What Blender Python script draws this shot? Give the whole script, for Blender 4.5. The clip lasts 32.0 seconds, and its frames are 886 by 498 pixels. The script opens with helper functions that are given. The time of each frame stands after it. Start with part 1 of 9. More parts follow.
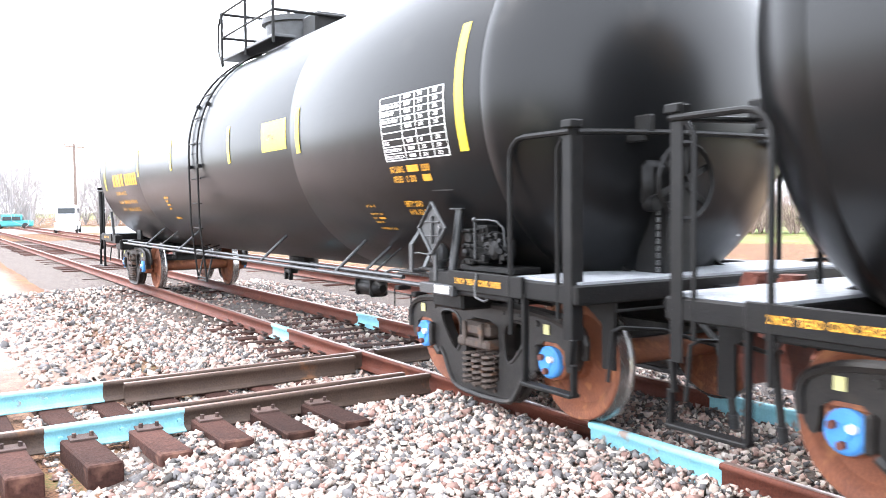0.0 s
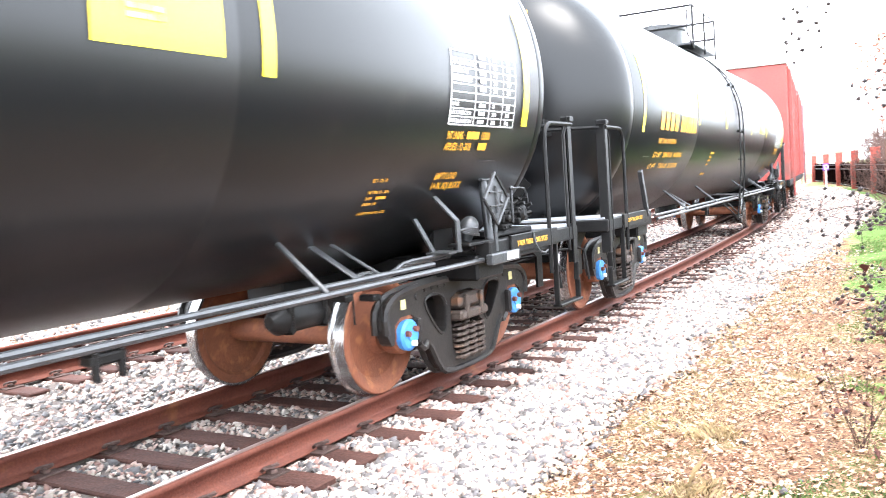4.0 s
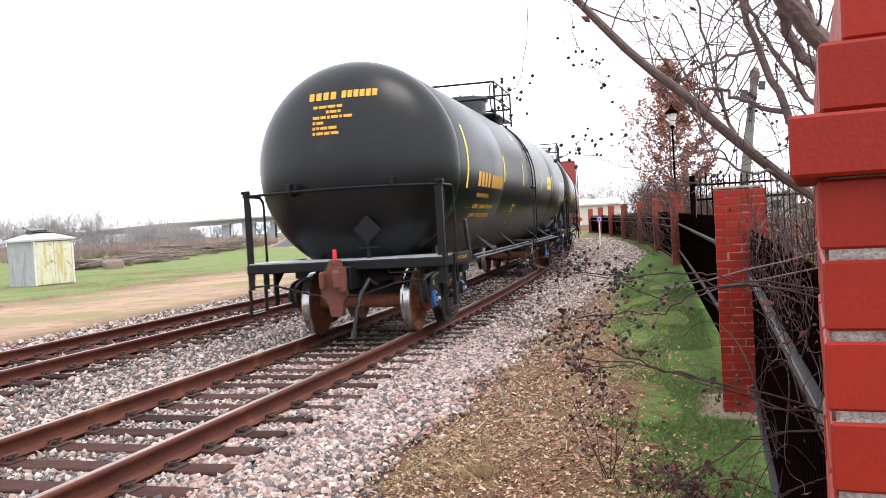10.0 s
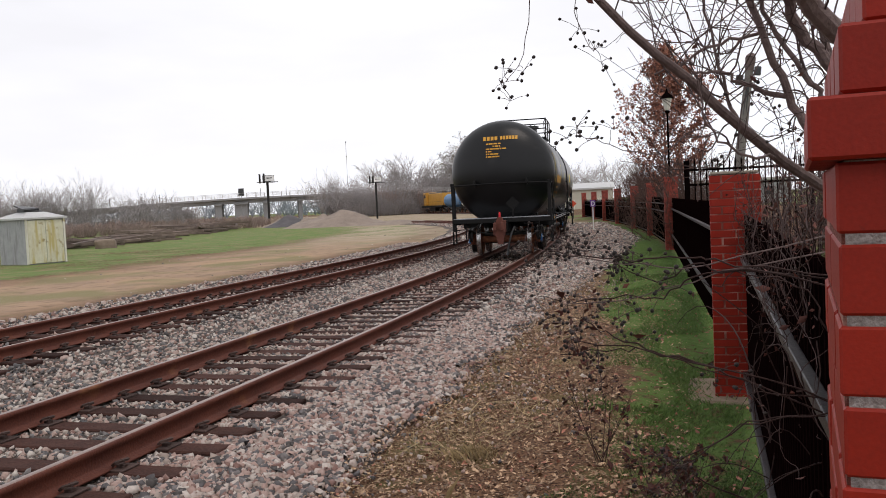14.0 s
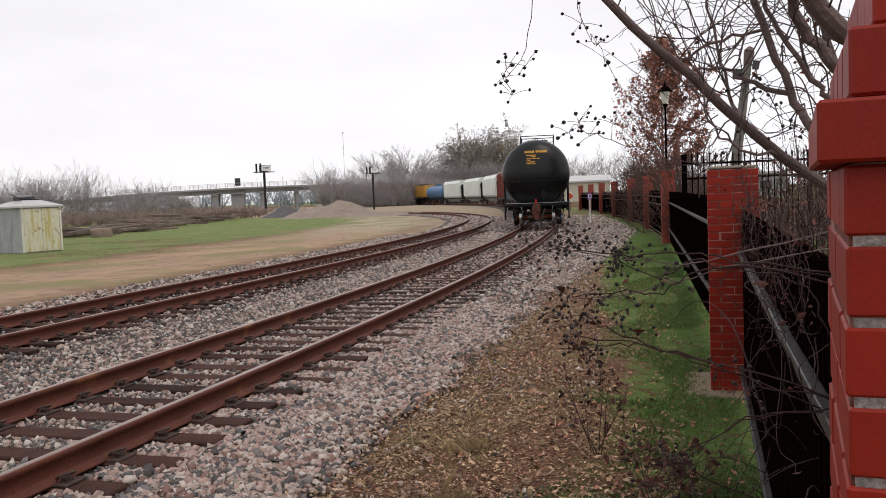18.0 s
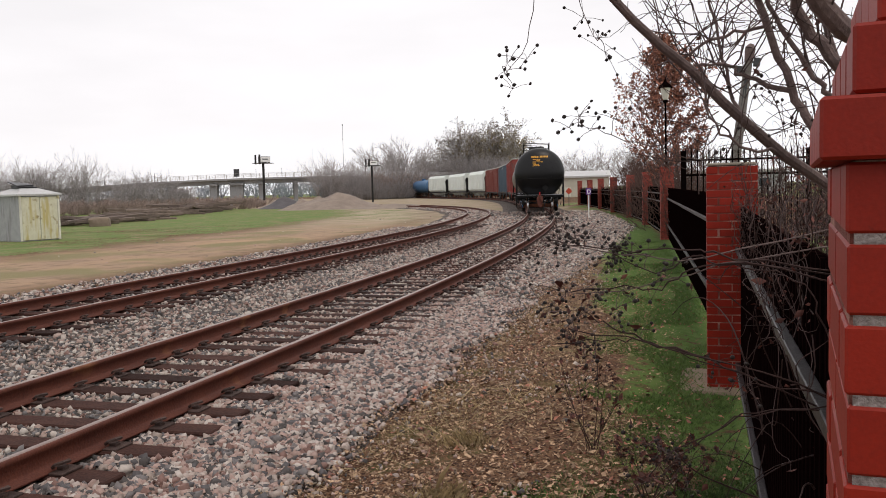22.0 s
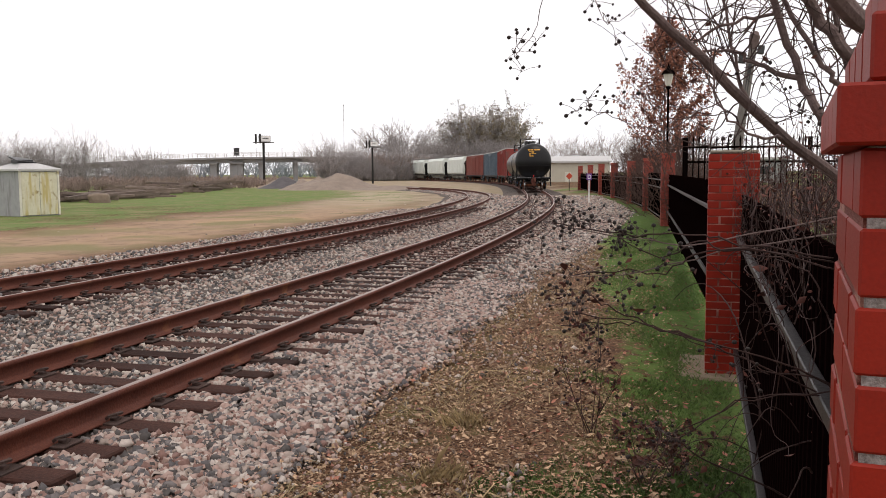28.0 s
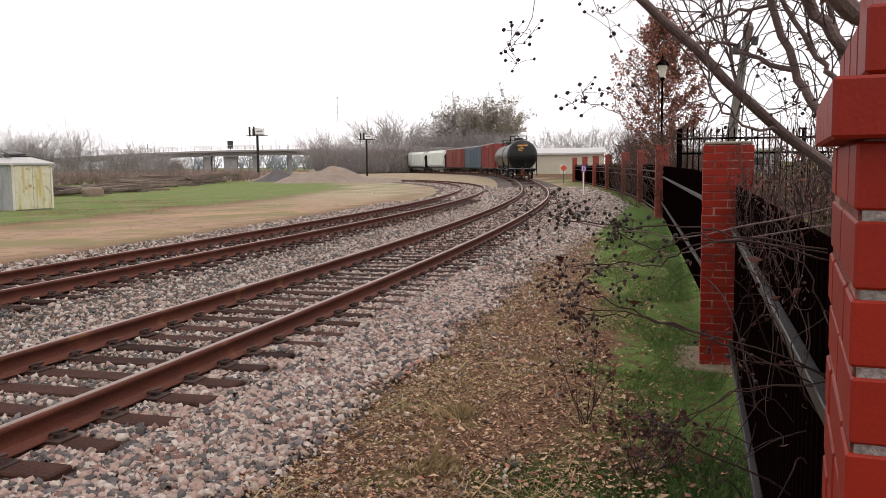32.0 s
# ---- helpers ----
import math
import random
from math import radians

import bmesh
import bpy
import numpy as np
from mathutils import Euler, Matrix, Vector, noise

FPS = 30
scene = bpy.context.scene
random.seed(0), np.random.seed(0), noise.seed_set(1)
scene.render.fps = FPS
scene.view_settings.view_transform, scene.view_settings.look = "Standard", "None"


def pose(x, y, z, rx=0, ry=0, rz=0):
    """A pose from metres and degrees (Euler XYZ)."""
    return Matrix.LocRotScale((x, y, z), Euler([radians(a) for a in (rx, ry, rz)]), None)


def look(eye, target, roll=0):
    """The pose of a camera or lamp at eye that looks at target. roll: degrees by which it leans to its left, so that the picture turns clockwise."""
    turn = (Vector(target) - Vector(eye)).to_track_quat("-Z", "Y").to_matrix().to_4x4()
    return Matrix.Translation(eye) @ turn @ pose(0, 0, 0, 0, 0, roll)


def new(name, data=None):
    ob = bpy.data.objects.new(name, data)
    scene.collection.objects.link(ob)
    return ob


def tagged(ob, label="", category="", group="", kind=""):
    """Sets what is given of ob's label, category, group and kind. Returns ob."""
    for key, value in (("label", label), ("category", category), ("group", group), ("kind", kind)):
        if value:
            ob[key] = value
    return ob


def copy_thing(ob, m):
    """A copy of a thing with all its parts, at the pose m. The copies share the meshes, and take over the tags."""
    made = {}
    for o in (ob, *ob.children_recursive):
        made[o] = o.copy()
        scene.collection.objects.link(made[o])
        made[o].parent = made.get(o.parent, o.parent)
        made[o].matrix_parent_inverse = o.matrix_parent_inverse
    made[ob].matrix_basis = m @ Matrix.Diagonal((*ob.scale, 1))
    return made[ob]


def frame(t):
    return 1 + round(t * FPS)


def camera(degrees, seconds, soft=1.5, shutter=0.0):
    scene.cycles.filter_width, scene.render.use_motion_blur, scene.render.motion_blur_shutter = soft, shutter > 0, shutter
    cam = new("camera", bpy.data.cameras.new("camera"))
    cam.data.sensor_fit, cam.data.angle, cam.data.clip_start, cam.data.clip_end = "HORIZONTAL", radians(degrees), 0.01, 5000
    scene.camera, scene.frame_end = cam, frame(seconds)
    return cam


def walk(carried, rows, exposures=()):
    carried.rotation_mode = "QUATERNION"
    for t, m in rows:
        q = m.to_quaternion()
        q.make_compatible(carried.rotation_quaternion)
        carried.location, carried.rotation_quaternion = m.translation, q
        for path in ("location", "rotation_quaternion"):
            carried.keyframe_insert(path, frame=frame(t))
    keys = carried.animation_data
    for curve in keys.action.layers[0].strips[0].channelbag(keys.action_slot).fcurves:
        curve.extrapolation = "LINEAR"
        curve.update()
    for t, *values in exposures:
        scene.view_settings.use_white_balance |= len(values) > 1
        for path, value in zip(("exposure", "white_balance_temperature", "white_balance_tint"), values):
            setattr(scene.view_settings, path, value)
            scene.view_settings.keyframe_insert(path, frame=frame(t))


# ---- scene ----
# x runs along the main line in the train's direction, y to its left, z up; rail tops at 0.18
cam = camera(54.9, 32.0, soft=0.9, shutter=0.35)
PATH = [  # seconds, x, y, z, yaw, pitch, roll
    (0.0, -0.508, -0.252, 1.76, 59.163, -2.742, 0.62),
    (0.5, -0.511, -0.235, 1.751, 57.337, -2.875, 0.722),
    (1.0, -0.495, -0.214, 1.733, 49.338, -2.885, 1.104),
    (1.5, -0.352, -0.094, 1.699, 34.689, -3.522, 0.072),
    (2.0, -0.216, 0.067, 1.75, 20.409, -4.193, 1.237),
    (2.5, -0.008, 0.13, 1.698, -0.277, -3.898, 1.045),
    (3.0, -0.005, 0.147, 1.716, -29.39, -4.588, 2.69),
    (3.5, 0.001, 0.146, 1.711, -49.671, -4.593, 3.805),
    (4.1, 0.02, 0.15, 1.715, -58.6, -3.9, 3.8),
    (4.8, 0.01, 0.0, 1.725, -60.0, -3.0, 3.4),
    (5.5, 0.003, -0.105, 1.736, -61.03, -2.259, 3.04),
    (6.0, 0.009, -0.086, 1.723, -63.75, -1.93, 3.646),
    (6.5, 0.008, -0.066, 1.718, -67.212, -1.396, 4.203),
    (7.0, -0.019, -0.059, 1.717, -68.712, -1.39, 4.324),
    (7.5, -0.002, -0.043, 1.712, -69.497, -1.416, 3.799),
    (8.0, 0.009, -0.043, 1.709, -70.47, -1.436, 3.703),
    (8.5, 0.019, -0.037, 1.706, -70.678, -1.769, 3.476),
    (9.0, 0.033, -0.035, 1.705, -70.685, -2.037, 3.51),
    (9.5, 0.015, -0.041, 1.708, -70.962, -1.853, 3.341),
    (10.0, 0.021, -0.045, 1.708, -71.518, -1.749, 3.262),
    (10.5, 0.024, -0.045, 1.707, -71.303, -2.081, 3.216),
    (11.0, 0.025, -0.044, 1.707, -71.479, -2.374, 3.193),
    (11.5, 0.037, -0.035, 1.702, -71.693, -2.543, 3.084),
    (12.0, 0.035, -0.033, 1.703, -71.724, -2.416, 3.013),
    (12.5, 0.031, -0.033, 1.709, -71.878, -2.622, 3.065),
    (13.0, 0.035, -0.033, 1.707, -71.985, -2.577, 3.149),
    (13.5, 0.033, -0.028, 1.705, -71.969, -2.728, 2.834),
    (14.0, 0.027, -0.026, 1.706, -71.97, -2.93, 2.668),
    (14.5, 0.025, -0.022, 1.705, -71.979, -3.04, 2.568),
    (16.5, 0.021, -0.022, 1.714, -72.229, -3.077, 2.042),
    (17.0, 0.017, -0.018, 1.715, -72.142, -3.185, 2.022),
    (17.5, 0.019, -0.015, 1.713, -72.169, -3.189, 2.01),
    (18.0, 0.02, -0.016, 1.713, -72.188, -3.513, 2.203),
    (18.5, 0.027, -0.02, 1.712, -72.146, -3.516, 2.069),
    (19.0, 0.013, -0.029, 1.714, -72.466, -3.26, 2.068),
    (19.5, 0.009, -0.031, 1.715, -71.95, -3.447, 1.75),
    (20.0, 0.008, -0.027, 1.717, -71.902, -3.321, 1.869),
    (20.5, 0.012, -0.024, 1.718, -72.079, -3.123, 1.873),
    (21.0, 0.011, -0.02, 1.717, -72.184, -3.413, 1.67),
    (21.5, 0.017, -0.017, 1.715, -72.285, -3.593, 1.607),
    (22.0, 0.023, -0.014, 1.712, -72.261, -3.952, 1.48),
    (22.5, 0.019, -0.01, 1.713, -72.363, -4.021, 1.443),
    (23.0, 0.017, -0.011, 1.713, -72.373, -4.045, 1.56),
    (23.5, 0.019, -0.011, 1.711, -72.539, -4.312, 1.404),
    (24.0, 0.016, -0.01, 1.711, -72.463, -4.435, 1.23),
    (24.5, 0.01, -0.009, 1.711, -72.599, -4.663, 1.258),
    (25.0, 0.009, -0.01, 1.711, -72.627, -4.794, 1.06),
    (25.5, 0.009, -0.009, 1.711, -72.503, -4.679, 1.027),
    (27.5, 0.004, -0.003, 1.709, -72.377, -4.935, 0.606),
    (28.0, 0.001, -0.0, 1.708, -72.253, -5.108, 0.435),
    (28.5, 0.007, 0.002, 1.708, -72.299, -5.237, 0.375),
    (29.0, 0.013, 0.005, 1.708, -72.366, -5.296, 0.373),
    (29.5, 0.013, 0.009, 1.708, -72.223, -5.227, 0.438),
    (30.0, 0.008, 0.008, 1.708, -72.27, -5.04, 0.413),
    (30.5, 0.005, 0.009, 1.707, -72.067, -5.321, 0.547),
    (31.0, 0.003, 0.009, 1.706, -71.961, -5.401, 0.692),
    (31.5, -0.003, 0.007, 1.71, -72.303, -5.514, 0.675),
    (32.0, -0.002, 0.002, 1.71, -72.629, -5.628, 0.659),
]
EXPOSURES = [  # seconds, stops, kelvin, tint
    (0.0, 2.62, 6520, 15), (1.0, 2.74, 6550, 15), (2.0, 3.32, 6700, 15), (2.6, 3.6, 6600, 14), (3.0, 3.78, 6550, 15), (3.5, 3.65, 6450, 13), (4.3, 3.1, 6450, 13), (5.5, 2.65, 6500, 13), (6.0, 2.5, 6500, 13), (7.0, 2.24, 6560, 15), (8.0, 2.02, 6620, 16), (9.0, 1.8, 6680, 16),
    (10.0, 1.18, 6800, 17), (11.0, 0.7, 6850, 17), (13.0, 0.09, 7000, 17), (14.5, -0.05, 7100, 18), (19.0, -0.07, 7250, 18), (25.0, 0.0, 7400, 19), (32.0, 0.14, 7500, 20)]
walk(cam, [(t, pose(x, y, z, 90 + p, r, w)) for t, x, y, z, w, p, r in PATH], EXPOSURES)

# ---------------------------------------------------------------- light
world = bpy.data.worlds.new("overcast_sky")
scene.world = world
world.use_nodes = True
wn, wl = world.node_tree.nodes, world.node_tree.links
wn.clear()
sky = wn.new("ShaderNodeTexSky")
sky.sky_type, sky.sun_disc = "NISHITA", False
sky.sun_elevation, sky.sun_rotation = radians(48), radians(200)
hsv = wn.new("ShaderNodeHueSaturation")
hsv.inputs["Saturation"].default_value = 0.25
hsv.inputs["Value"].default_value = 0.055
cloud = wn.new("ShaderNodeMix")
cloud.data_type = "RGBA"
cloud.inputs["Factor"].default_value = 0.8
cloud.inputs["B"].default_value = (0.86, 0.95, 1.04, 1)
back = wn.new("ShaderNodeBackground")
back.inputs["Strength"].default_value = 1.31
wout = wn.new("ShaderNodeOutputWorld")
wl.new(sky.outputs[0], hsv.inputs["Color"])
wl.new(hsv.outputs[0], cloud.inputs["A"])
# faint cloud structure
wtc = wn.new("ShaderNodeTexCoord")
wmap = wn.new("ShaderNodeMapping")
wmap.inputs["Scale"].default_value = (1.0, 1.0, 4.0)
wno = wn.new("ShaderNodeTexNoise")
wno.inputs["Scale"].default_value, wno.inputs["Detail"].default_value = 2.2, 5
wra = wn.new("ShaderNodeMapRange")
wra.inputs["From Min"].default_value, wra.inputs["From Max"].default_value = 0.3, 0.7
wra.inputs["To Min"].default_value, wra.inputs["To Max"].default_value = 0.9, 1.06
wmu = wn.new("ShaderNodeHueSaturation")
wl.new(wtc.outputs["Generated"], wmap.inputs["Vector"])
wl.new(wmap.outputs[0], wno.inputs["Vector"])
wl.new(wno.outputs["Fac"], wra.inputs["Value"])
wl.new(wra.outputs[0], wmu.inputs["Value"])
wl.new(cloud.outputs["Result"], wmu.inputs["Color"])
wl.new(wmu.outputs[0], back.inputs["Color"])
wl.new(back.outputs[0], wout.inputs["Surface"])
sun_data = bpy.data.lights.new("sun", "SUN")
sun_data.energy, sun_data.angle, sun_data.color = 0.7, radians(25), (1.0, 0.97, 0.92)
sun = new("sun", sun_data)
sun.matrix_world = look((0, 0, 60), (18, 22, 0))


# ---------------------------------------------------------------- materials
def mat(name, c1, c2=None, rough=0.8, metal=0.0, scale=6.0, fine=60.0, bump=0.3, spread=0.5, rnd=0.0, stain=None, stain_scale=1.5, stain_cut=0.55, spec=0.5, dist=0.01):
    """Two tones mixed by coarse and fine noise, an optional stain colour, fine relief, and variation per object."""
    m = bpy.data.materials.new(name)
    m.use_nodes = True
    n, l = m.node_tree.nodes, m.node_tree.links
    b = n["Principled BSDF"]
    b.inputs["Metallic"].default_value = metal
    b.inputs["Specular IOR Level"].default_value = spec
    tc = n.new("ShaderNodeTexCoord")
    a = n.new("ShaderNodeTexNoise")
    a.inputs["Scale"].default_value, a.inputs["Detail"].default_value = scale, 5
    f = n.new("ShaderNodeTexNoise")
    f.inputs["Scale"].default_value, f.inputs["Detail"].default_value = fine, 4
    l.new(tc.outputs["Object"], a.inputs["Vector"])
    l.new(tc.outputs["Object"], f.inputs["Vector"])
    add = n.new("ShaderNodeMath")
    add.operation = "ADD"
    l.new(a.outputs["Fac"], add.inputs[0])
    l.new(f.outputs["Fac"], add.inputs[1])
    ramp = n.new("ShaderNodeMapRange")
    ramp.inputs["From Min"].default_value, ramp.inputs["From Max"].default_value = 1 - spread * 0.6, 1 + spread * 0.6
    l.new(add.outputs[0], ramp.inputs["Value"])
    mix = n.new("ShaderNodeMix")
    mix.data_type = "RGBA"
    c2 = c2 or tuple(v * 0.7 for v in c1)
    mix.inputs["A"].default_value, mix.inputs["B"].default_value = (*c1, 1), (*c2, 1)
    l.new(ramp.outputs[0], mix.inputs["Factor"])
    col = mix.outputs["Result"]
    if stain:
        s = n.new("ShaderNodeTexNoise")
        s.inputs["Scale"].default_value, s.inputs["Detail"].default_value = stain_scale, 6
        l.new(tc.outputs["Object"], s.inputs["Vector"])
        sr = n.new("ShaderNodeMapRange")
        sr.inputs["From Min"].default_value, sr.inputs["From Max"].default_value = stain_cut, stain_cut + 0.12
        l.new(s.outputs["Fac"], sr.inputs["Value"])
        m2 = n.new("ShaderNodeMix")
        m2.data_type = "RGBA"
        l.new(sr.outputs[0], m2.inputs["Factor"])
        l.new(col, m2.inputs["A"])
        m2.inputs["B"].default_value = (*stain, 1)
        col = m2.outputs["Result"]
    if rnd:
        oi = n.new("ShaderNodeObjectInfo")
        ge = n.new("ShaderNodeNewGeometry")
        ad = n.new("ShaderNodeMath")
        ad.operation = "ADD"
        l.new(oi.outputs["Random"], ad.inputs[0])
        l.new(ge.outputs["Random Per Island"], ad.inputs[1])
        fr = n.new("ShaderNodeMath")
        fr.operation = "FRACT"
        l.new(ad.outputs[0], fr.inputs[0])
        mr = n.new("ShaderNodeMapRange")
        mr.inputs["To Min"].default_value, mr.inputs["To Max"].default_value = 1 - rnd, 1 + rnd
        l.new(fr.outputs[0], mr.inputs["Value"])
        hs = n.new("ShaderNodeHueSaturation")
        l.new(mr.outputs[0], hs.inputs["Value"])
        l.new(col, hs.inputs["Color"])
        col = hs.outputs["Color"]
    l.new(col, b.inputs["Base Color"])
    rr = n.new("ShaderNodeMapRange")
    rr.inputs["To Min"].default_value, rr.inputs["To Max"].default_value = max(0.02, rough - 0.08), min(1, rough + 0.08)
    l.new(f.outputs["Fac"], rr.inputs["Value"])
    l.new(rr.outputs[0], b.inputs["Roughness"])
    if bump:
        bu = n.new("ShaderNodeBump")
        bu.inputs["Strength"].default_value, bu.inputs["Distance"].default_value = bump, dist
        l.new(add.outputs[0], bu.inputs["Height"])
        l.new(bu.outputs[0], b.inputs["Normal"])
    return m


TANK = mat("tank_black_paint", (0.0045, 0.005, 0.0055), (0.0065, 0.0065, 0.007), 0.3, 0, 1.2, 600, 0, 0.6, stain=(0.014, 0.0135, 0.013), stain_scale=2.5, stain_cut=0.62, spec=0.3)
IRON = mat("black_car_ironwork", (0.0055, 0.0055, 0.006), (0.011, 0.0105, 0.01), 0.45, 0, 8, 70, 0.2, spec=0.17)
GREY = mat("worn_grey_steel", (0.06, 0.063, 0.066), (0.035, 0.035, 0.036), 0.38, 0.4, 9, 80, 0.2)
GRATE = mat("walkway_grey", (0.34, 0.36, 0.39), (0.25, 0.26, 0.28), 0.5, 0.2, 12, 120, 0.3)
YELLOW = mat("reflective_yellow", (0.85, 0.66, 0.02), (0.7, 0.55, 0.02), 0.4, 0, 20, 120, 0.05)
LETTER = mat("yellow_lettering", (0.68, 0.33, 0.02), (0.58, 0.27, 0.02), 0.5, 0, 20, 120, 0.05)
WHITE = mat("white_lettering", (0.85, 0.85, 0.83), (0.75, 0.75, 0.73), 0.5, 0, 20, 90, 0.05)
RUSTW = mat("rusty_wheel", (0.24, 0.08, 0.036), (0.15, 0.05, 0.027), 0.75, 0.1, 7, 60, 0.35, stain=(0.3, 0.12, 0.05), stain_scale=9)
TREAD = mat("polished_tread", (0.5, 0.5, 0.5), (0.36, 0.35, 0.34), 0.25, 0.9, 10, 80, 0.1)
BLUECAP = mat("blue_bearing_cap", (0.05, 0.25, 0.6), (0.04, 0.2, 0.48), 0.5, 0, 20, 90, 0.15)
ORANGE = mat("rust_orange", (0.15, 0.042, 0.025), (0.09, 0.028, 0.02), 0.8, 0, 12, 70, 0.4)
TRUCK = mat("dusty_truck_iron", (0.014, 0.0135, 0.0135), (0.026, 0.023, 0.021), 0.42, 0.1, 9, 70, 0.22, stain=(0.06, 0.046, 0.036), stain_scale=4, stain_cut=0.66, spec=0.3)
SPRING = mat("rusty_spring", (0.085, 0.062, 0.05), (0.05, 0.037, 0.031), 0.55, 0.3, 20, 90, 0.3, stain=(0.16, 0.08, 0.045), stain_scale=9)
TAG = mat("faded_yellow_tag", (0.62, 0.58, 0.24), (0.5, 0.47, 0.25), 0.6, 0, 40, 120, 0.05)
RAIL = mat("rusted_rail", (0.15, 0.046, 0.028), (0.09, 0.029, 0.02), 0.62, 0.15, 3, 60, 0.4, stain=(0.24, 0.1, 0.045), stain_scale=2.2, stain_cut=0.64, spec=0.25)
CROSSIRON = mat("brown_crossing_iron", (0.095, 0.062, 0.046), (0.06, 0.042, 0.034), 0.6, 0.1, 3, 60, 0.4, stain=(0.26, 0.12, 0.05), stain_scale=2.5, stain_cut=0.63, spec=0.25)
RAILTOP = mat("worn_rail_head", (0.3, 0.21, 0.18), (0.2, 0.125, 0.1), 0.36, 0.55, 2, 60, 0.1)
BLUERAIL = mat("light_blue_painted_steel", (0.27, 0.56, 0.62), (0.2, 0.45, 0.52), 0.7, 0, 5, 60, 0.3, stain=(0.28, 0.2, 0.16), stain_scale=7, stain_cut=0.6)
TIE = mat("creosoted_tie", (0.066, 0.03, 0.023), (0.03, 0.0145, 0.012), 0.9, 0, 5, 45, 0.7, rnd=0.45, stain=(0.135, 0.07, 0.052), stain_scale=4, stain_cut=0.64, spec=0.15)
STEEL = mat("rusty_plate", (0.05, 0.03, 0.026), (0.085, 0.05, 0.04), 0.7, 0.3, 12, 70, 0.4, rnd=0.3)
def stone_mat(name="ballast_stone", gain=(1.0, 1.0, 1.0)):
    m = mat(name, (0.42, 0.35, 0.335), (0.24, 0.225, 0.225), 0.85, 0, 9, 70, 0.4)
    n, l = m.node_tree.nodes, m.node_tree.links
    b = n["Principled BSDF"]
    ge = n.new("ShaderNodeNewGeometry")
    cr = n.new("ShaderNodeValToRGB")
    cr.color_ramp.interpolation = "CONSTANT"
    tones = ((0.0, (0.5, 0.325, 0.27)), (0.13, (0.29, 0.145, 0.115)), (0.24, (0.6, 0.47, 0.41)), (0.34, (0.13, 0.115, 0.118)), (0.46, (0.5, 0.315, 0.26)), (0.58, (0.1, 0.085, 0.08)), (0.68, (0.45, 0.345, 0.29)), (0.78, (0.22, 0.19, 0.185)), (0.88, (0.66, 0.55, 0.485)), (1.0, (0.2, 0.13, 0.11)))
    while len(cr.color_ramp.elements) < len(tones):
        cr.color_ramp.elements.new(0.5)
    for e, (p, c) in zip(cr.color_ramp.elements, tones):
        e.position, e.color = p, (*(a * b for a, b in zip(c, gain)), 1)
    l.new(ge.outputs["Random Per Island"], cr.inputs["Fac"])
    mx = n.new("ShaderNodeMix")
    mx.data_type, mx.blend_type = "RGBA", "MULTIPLY"
    mx.inputs["Factor"].default_value = 0.4
    no = n.new("ShaderNodeTexNoise")
    no.inputs["Scale"].default_value = 30
    tc = n.new("ShaderNodeTexCoord")
    l.new(tc.outputs["Object"], no.inputs["Vector"])
    l.new(cr.outputs["Color"], mx.inputs["A"])
    l.new(no.outputs["Fac"], mx.inputs["B"])
    hs = n.new("ShaderNodeHueSaturation")
    hs.inputs["Saturation"].default_value, hs.inputs["Value"].default_value = 0.88, 0.98
    l.new(mx.outputs["Result"], hs.inputs["Color"])
    l.new(hs.outputs["Color"], b.inputs["Base Color"])
    return m


STONE = stone_mat(gain=(0.95, 0.965, 0.955))
GREYSTONE = stone_mat("grey_tan_stone", (0.93, 0.985, 0.97))
# bed darkened below the stones' tones: shade of the gaps painted in
BALLAST = mat("gap_shaded_ballast_bed", (0.13, 0.098, 0.082), (0.045, 0.033, 0.027), 0.9, 0, 11, 42, 1.0, spread=0.5, dist=0.04)
BRICK = mat("painted_red_brick", (0.275, 0.018, 0.008), (0.22, 0.015, 0.0075), 0.5, 0, 9, 260, 0.12, rnd=0.12, stain=(0.1, 0.014, 0.01), stain_scale=55, stain_cut=0.68, dist=0.003, spec=0.2)
BRICKF = mat("weathered_red_brick", (0.36, 0.06, 0.04), (0.27, 0.048, 0.033), 0.7, 0, 14, 90, 0.4, rnd=0.25)
MORTAR = mat("grey_mortar", (0.36, 0.32, 0.3), (0.15, 0.12, 0.11), 0.9, 0, 30, 180, 0.6)
REDMORTAR = mat("dusty_red_mortar", (0.2, 0.06, 0.043), (0.12, 0.028, 0.02), 0.9, 0, 30, 180, 0.6, stain=(0.36, 0.19, 0.15), stain_scale=5, stain_cut=0.47)
CLOVER = mat("dark_clover", (0.045, 0.095, 0.017), (0.075, 0.13, 0.03), 0.75, 0, 3, 30, 0.1, rnd=0.45)
WEEDSTEM = mat("dry_weed_stem", (0.075, 0.036, 0.025), (0.045, 0.021, 0.016), 0.85, 0, 20, 80, 0.3)
TANSLAB = mat("weathered_tan_concrete", (0.27, 0.2, 0.14), (0.2, 0.145, 0.1), 0.95, 0, 7, 90, 0.5, stain=(0.14, 0.1, 0.07), stain_scale=5, stain_cut=0.6)
CONCRETE = mat("pale_concrete", (0.3, 0.265, 0.21), (0.24, 0.21, 0.165), 0.9, 0, 5, 70, 0.4)
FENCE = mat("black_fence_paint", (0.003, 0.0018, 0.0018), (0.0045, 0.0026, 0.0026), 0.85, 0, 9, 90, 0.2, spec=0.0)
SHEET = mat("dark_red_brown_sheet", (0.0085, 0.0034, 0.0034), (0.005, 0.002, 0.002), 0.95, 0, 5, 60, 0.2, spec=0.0)
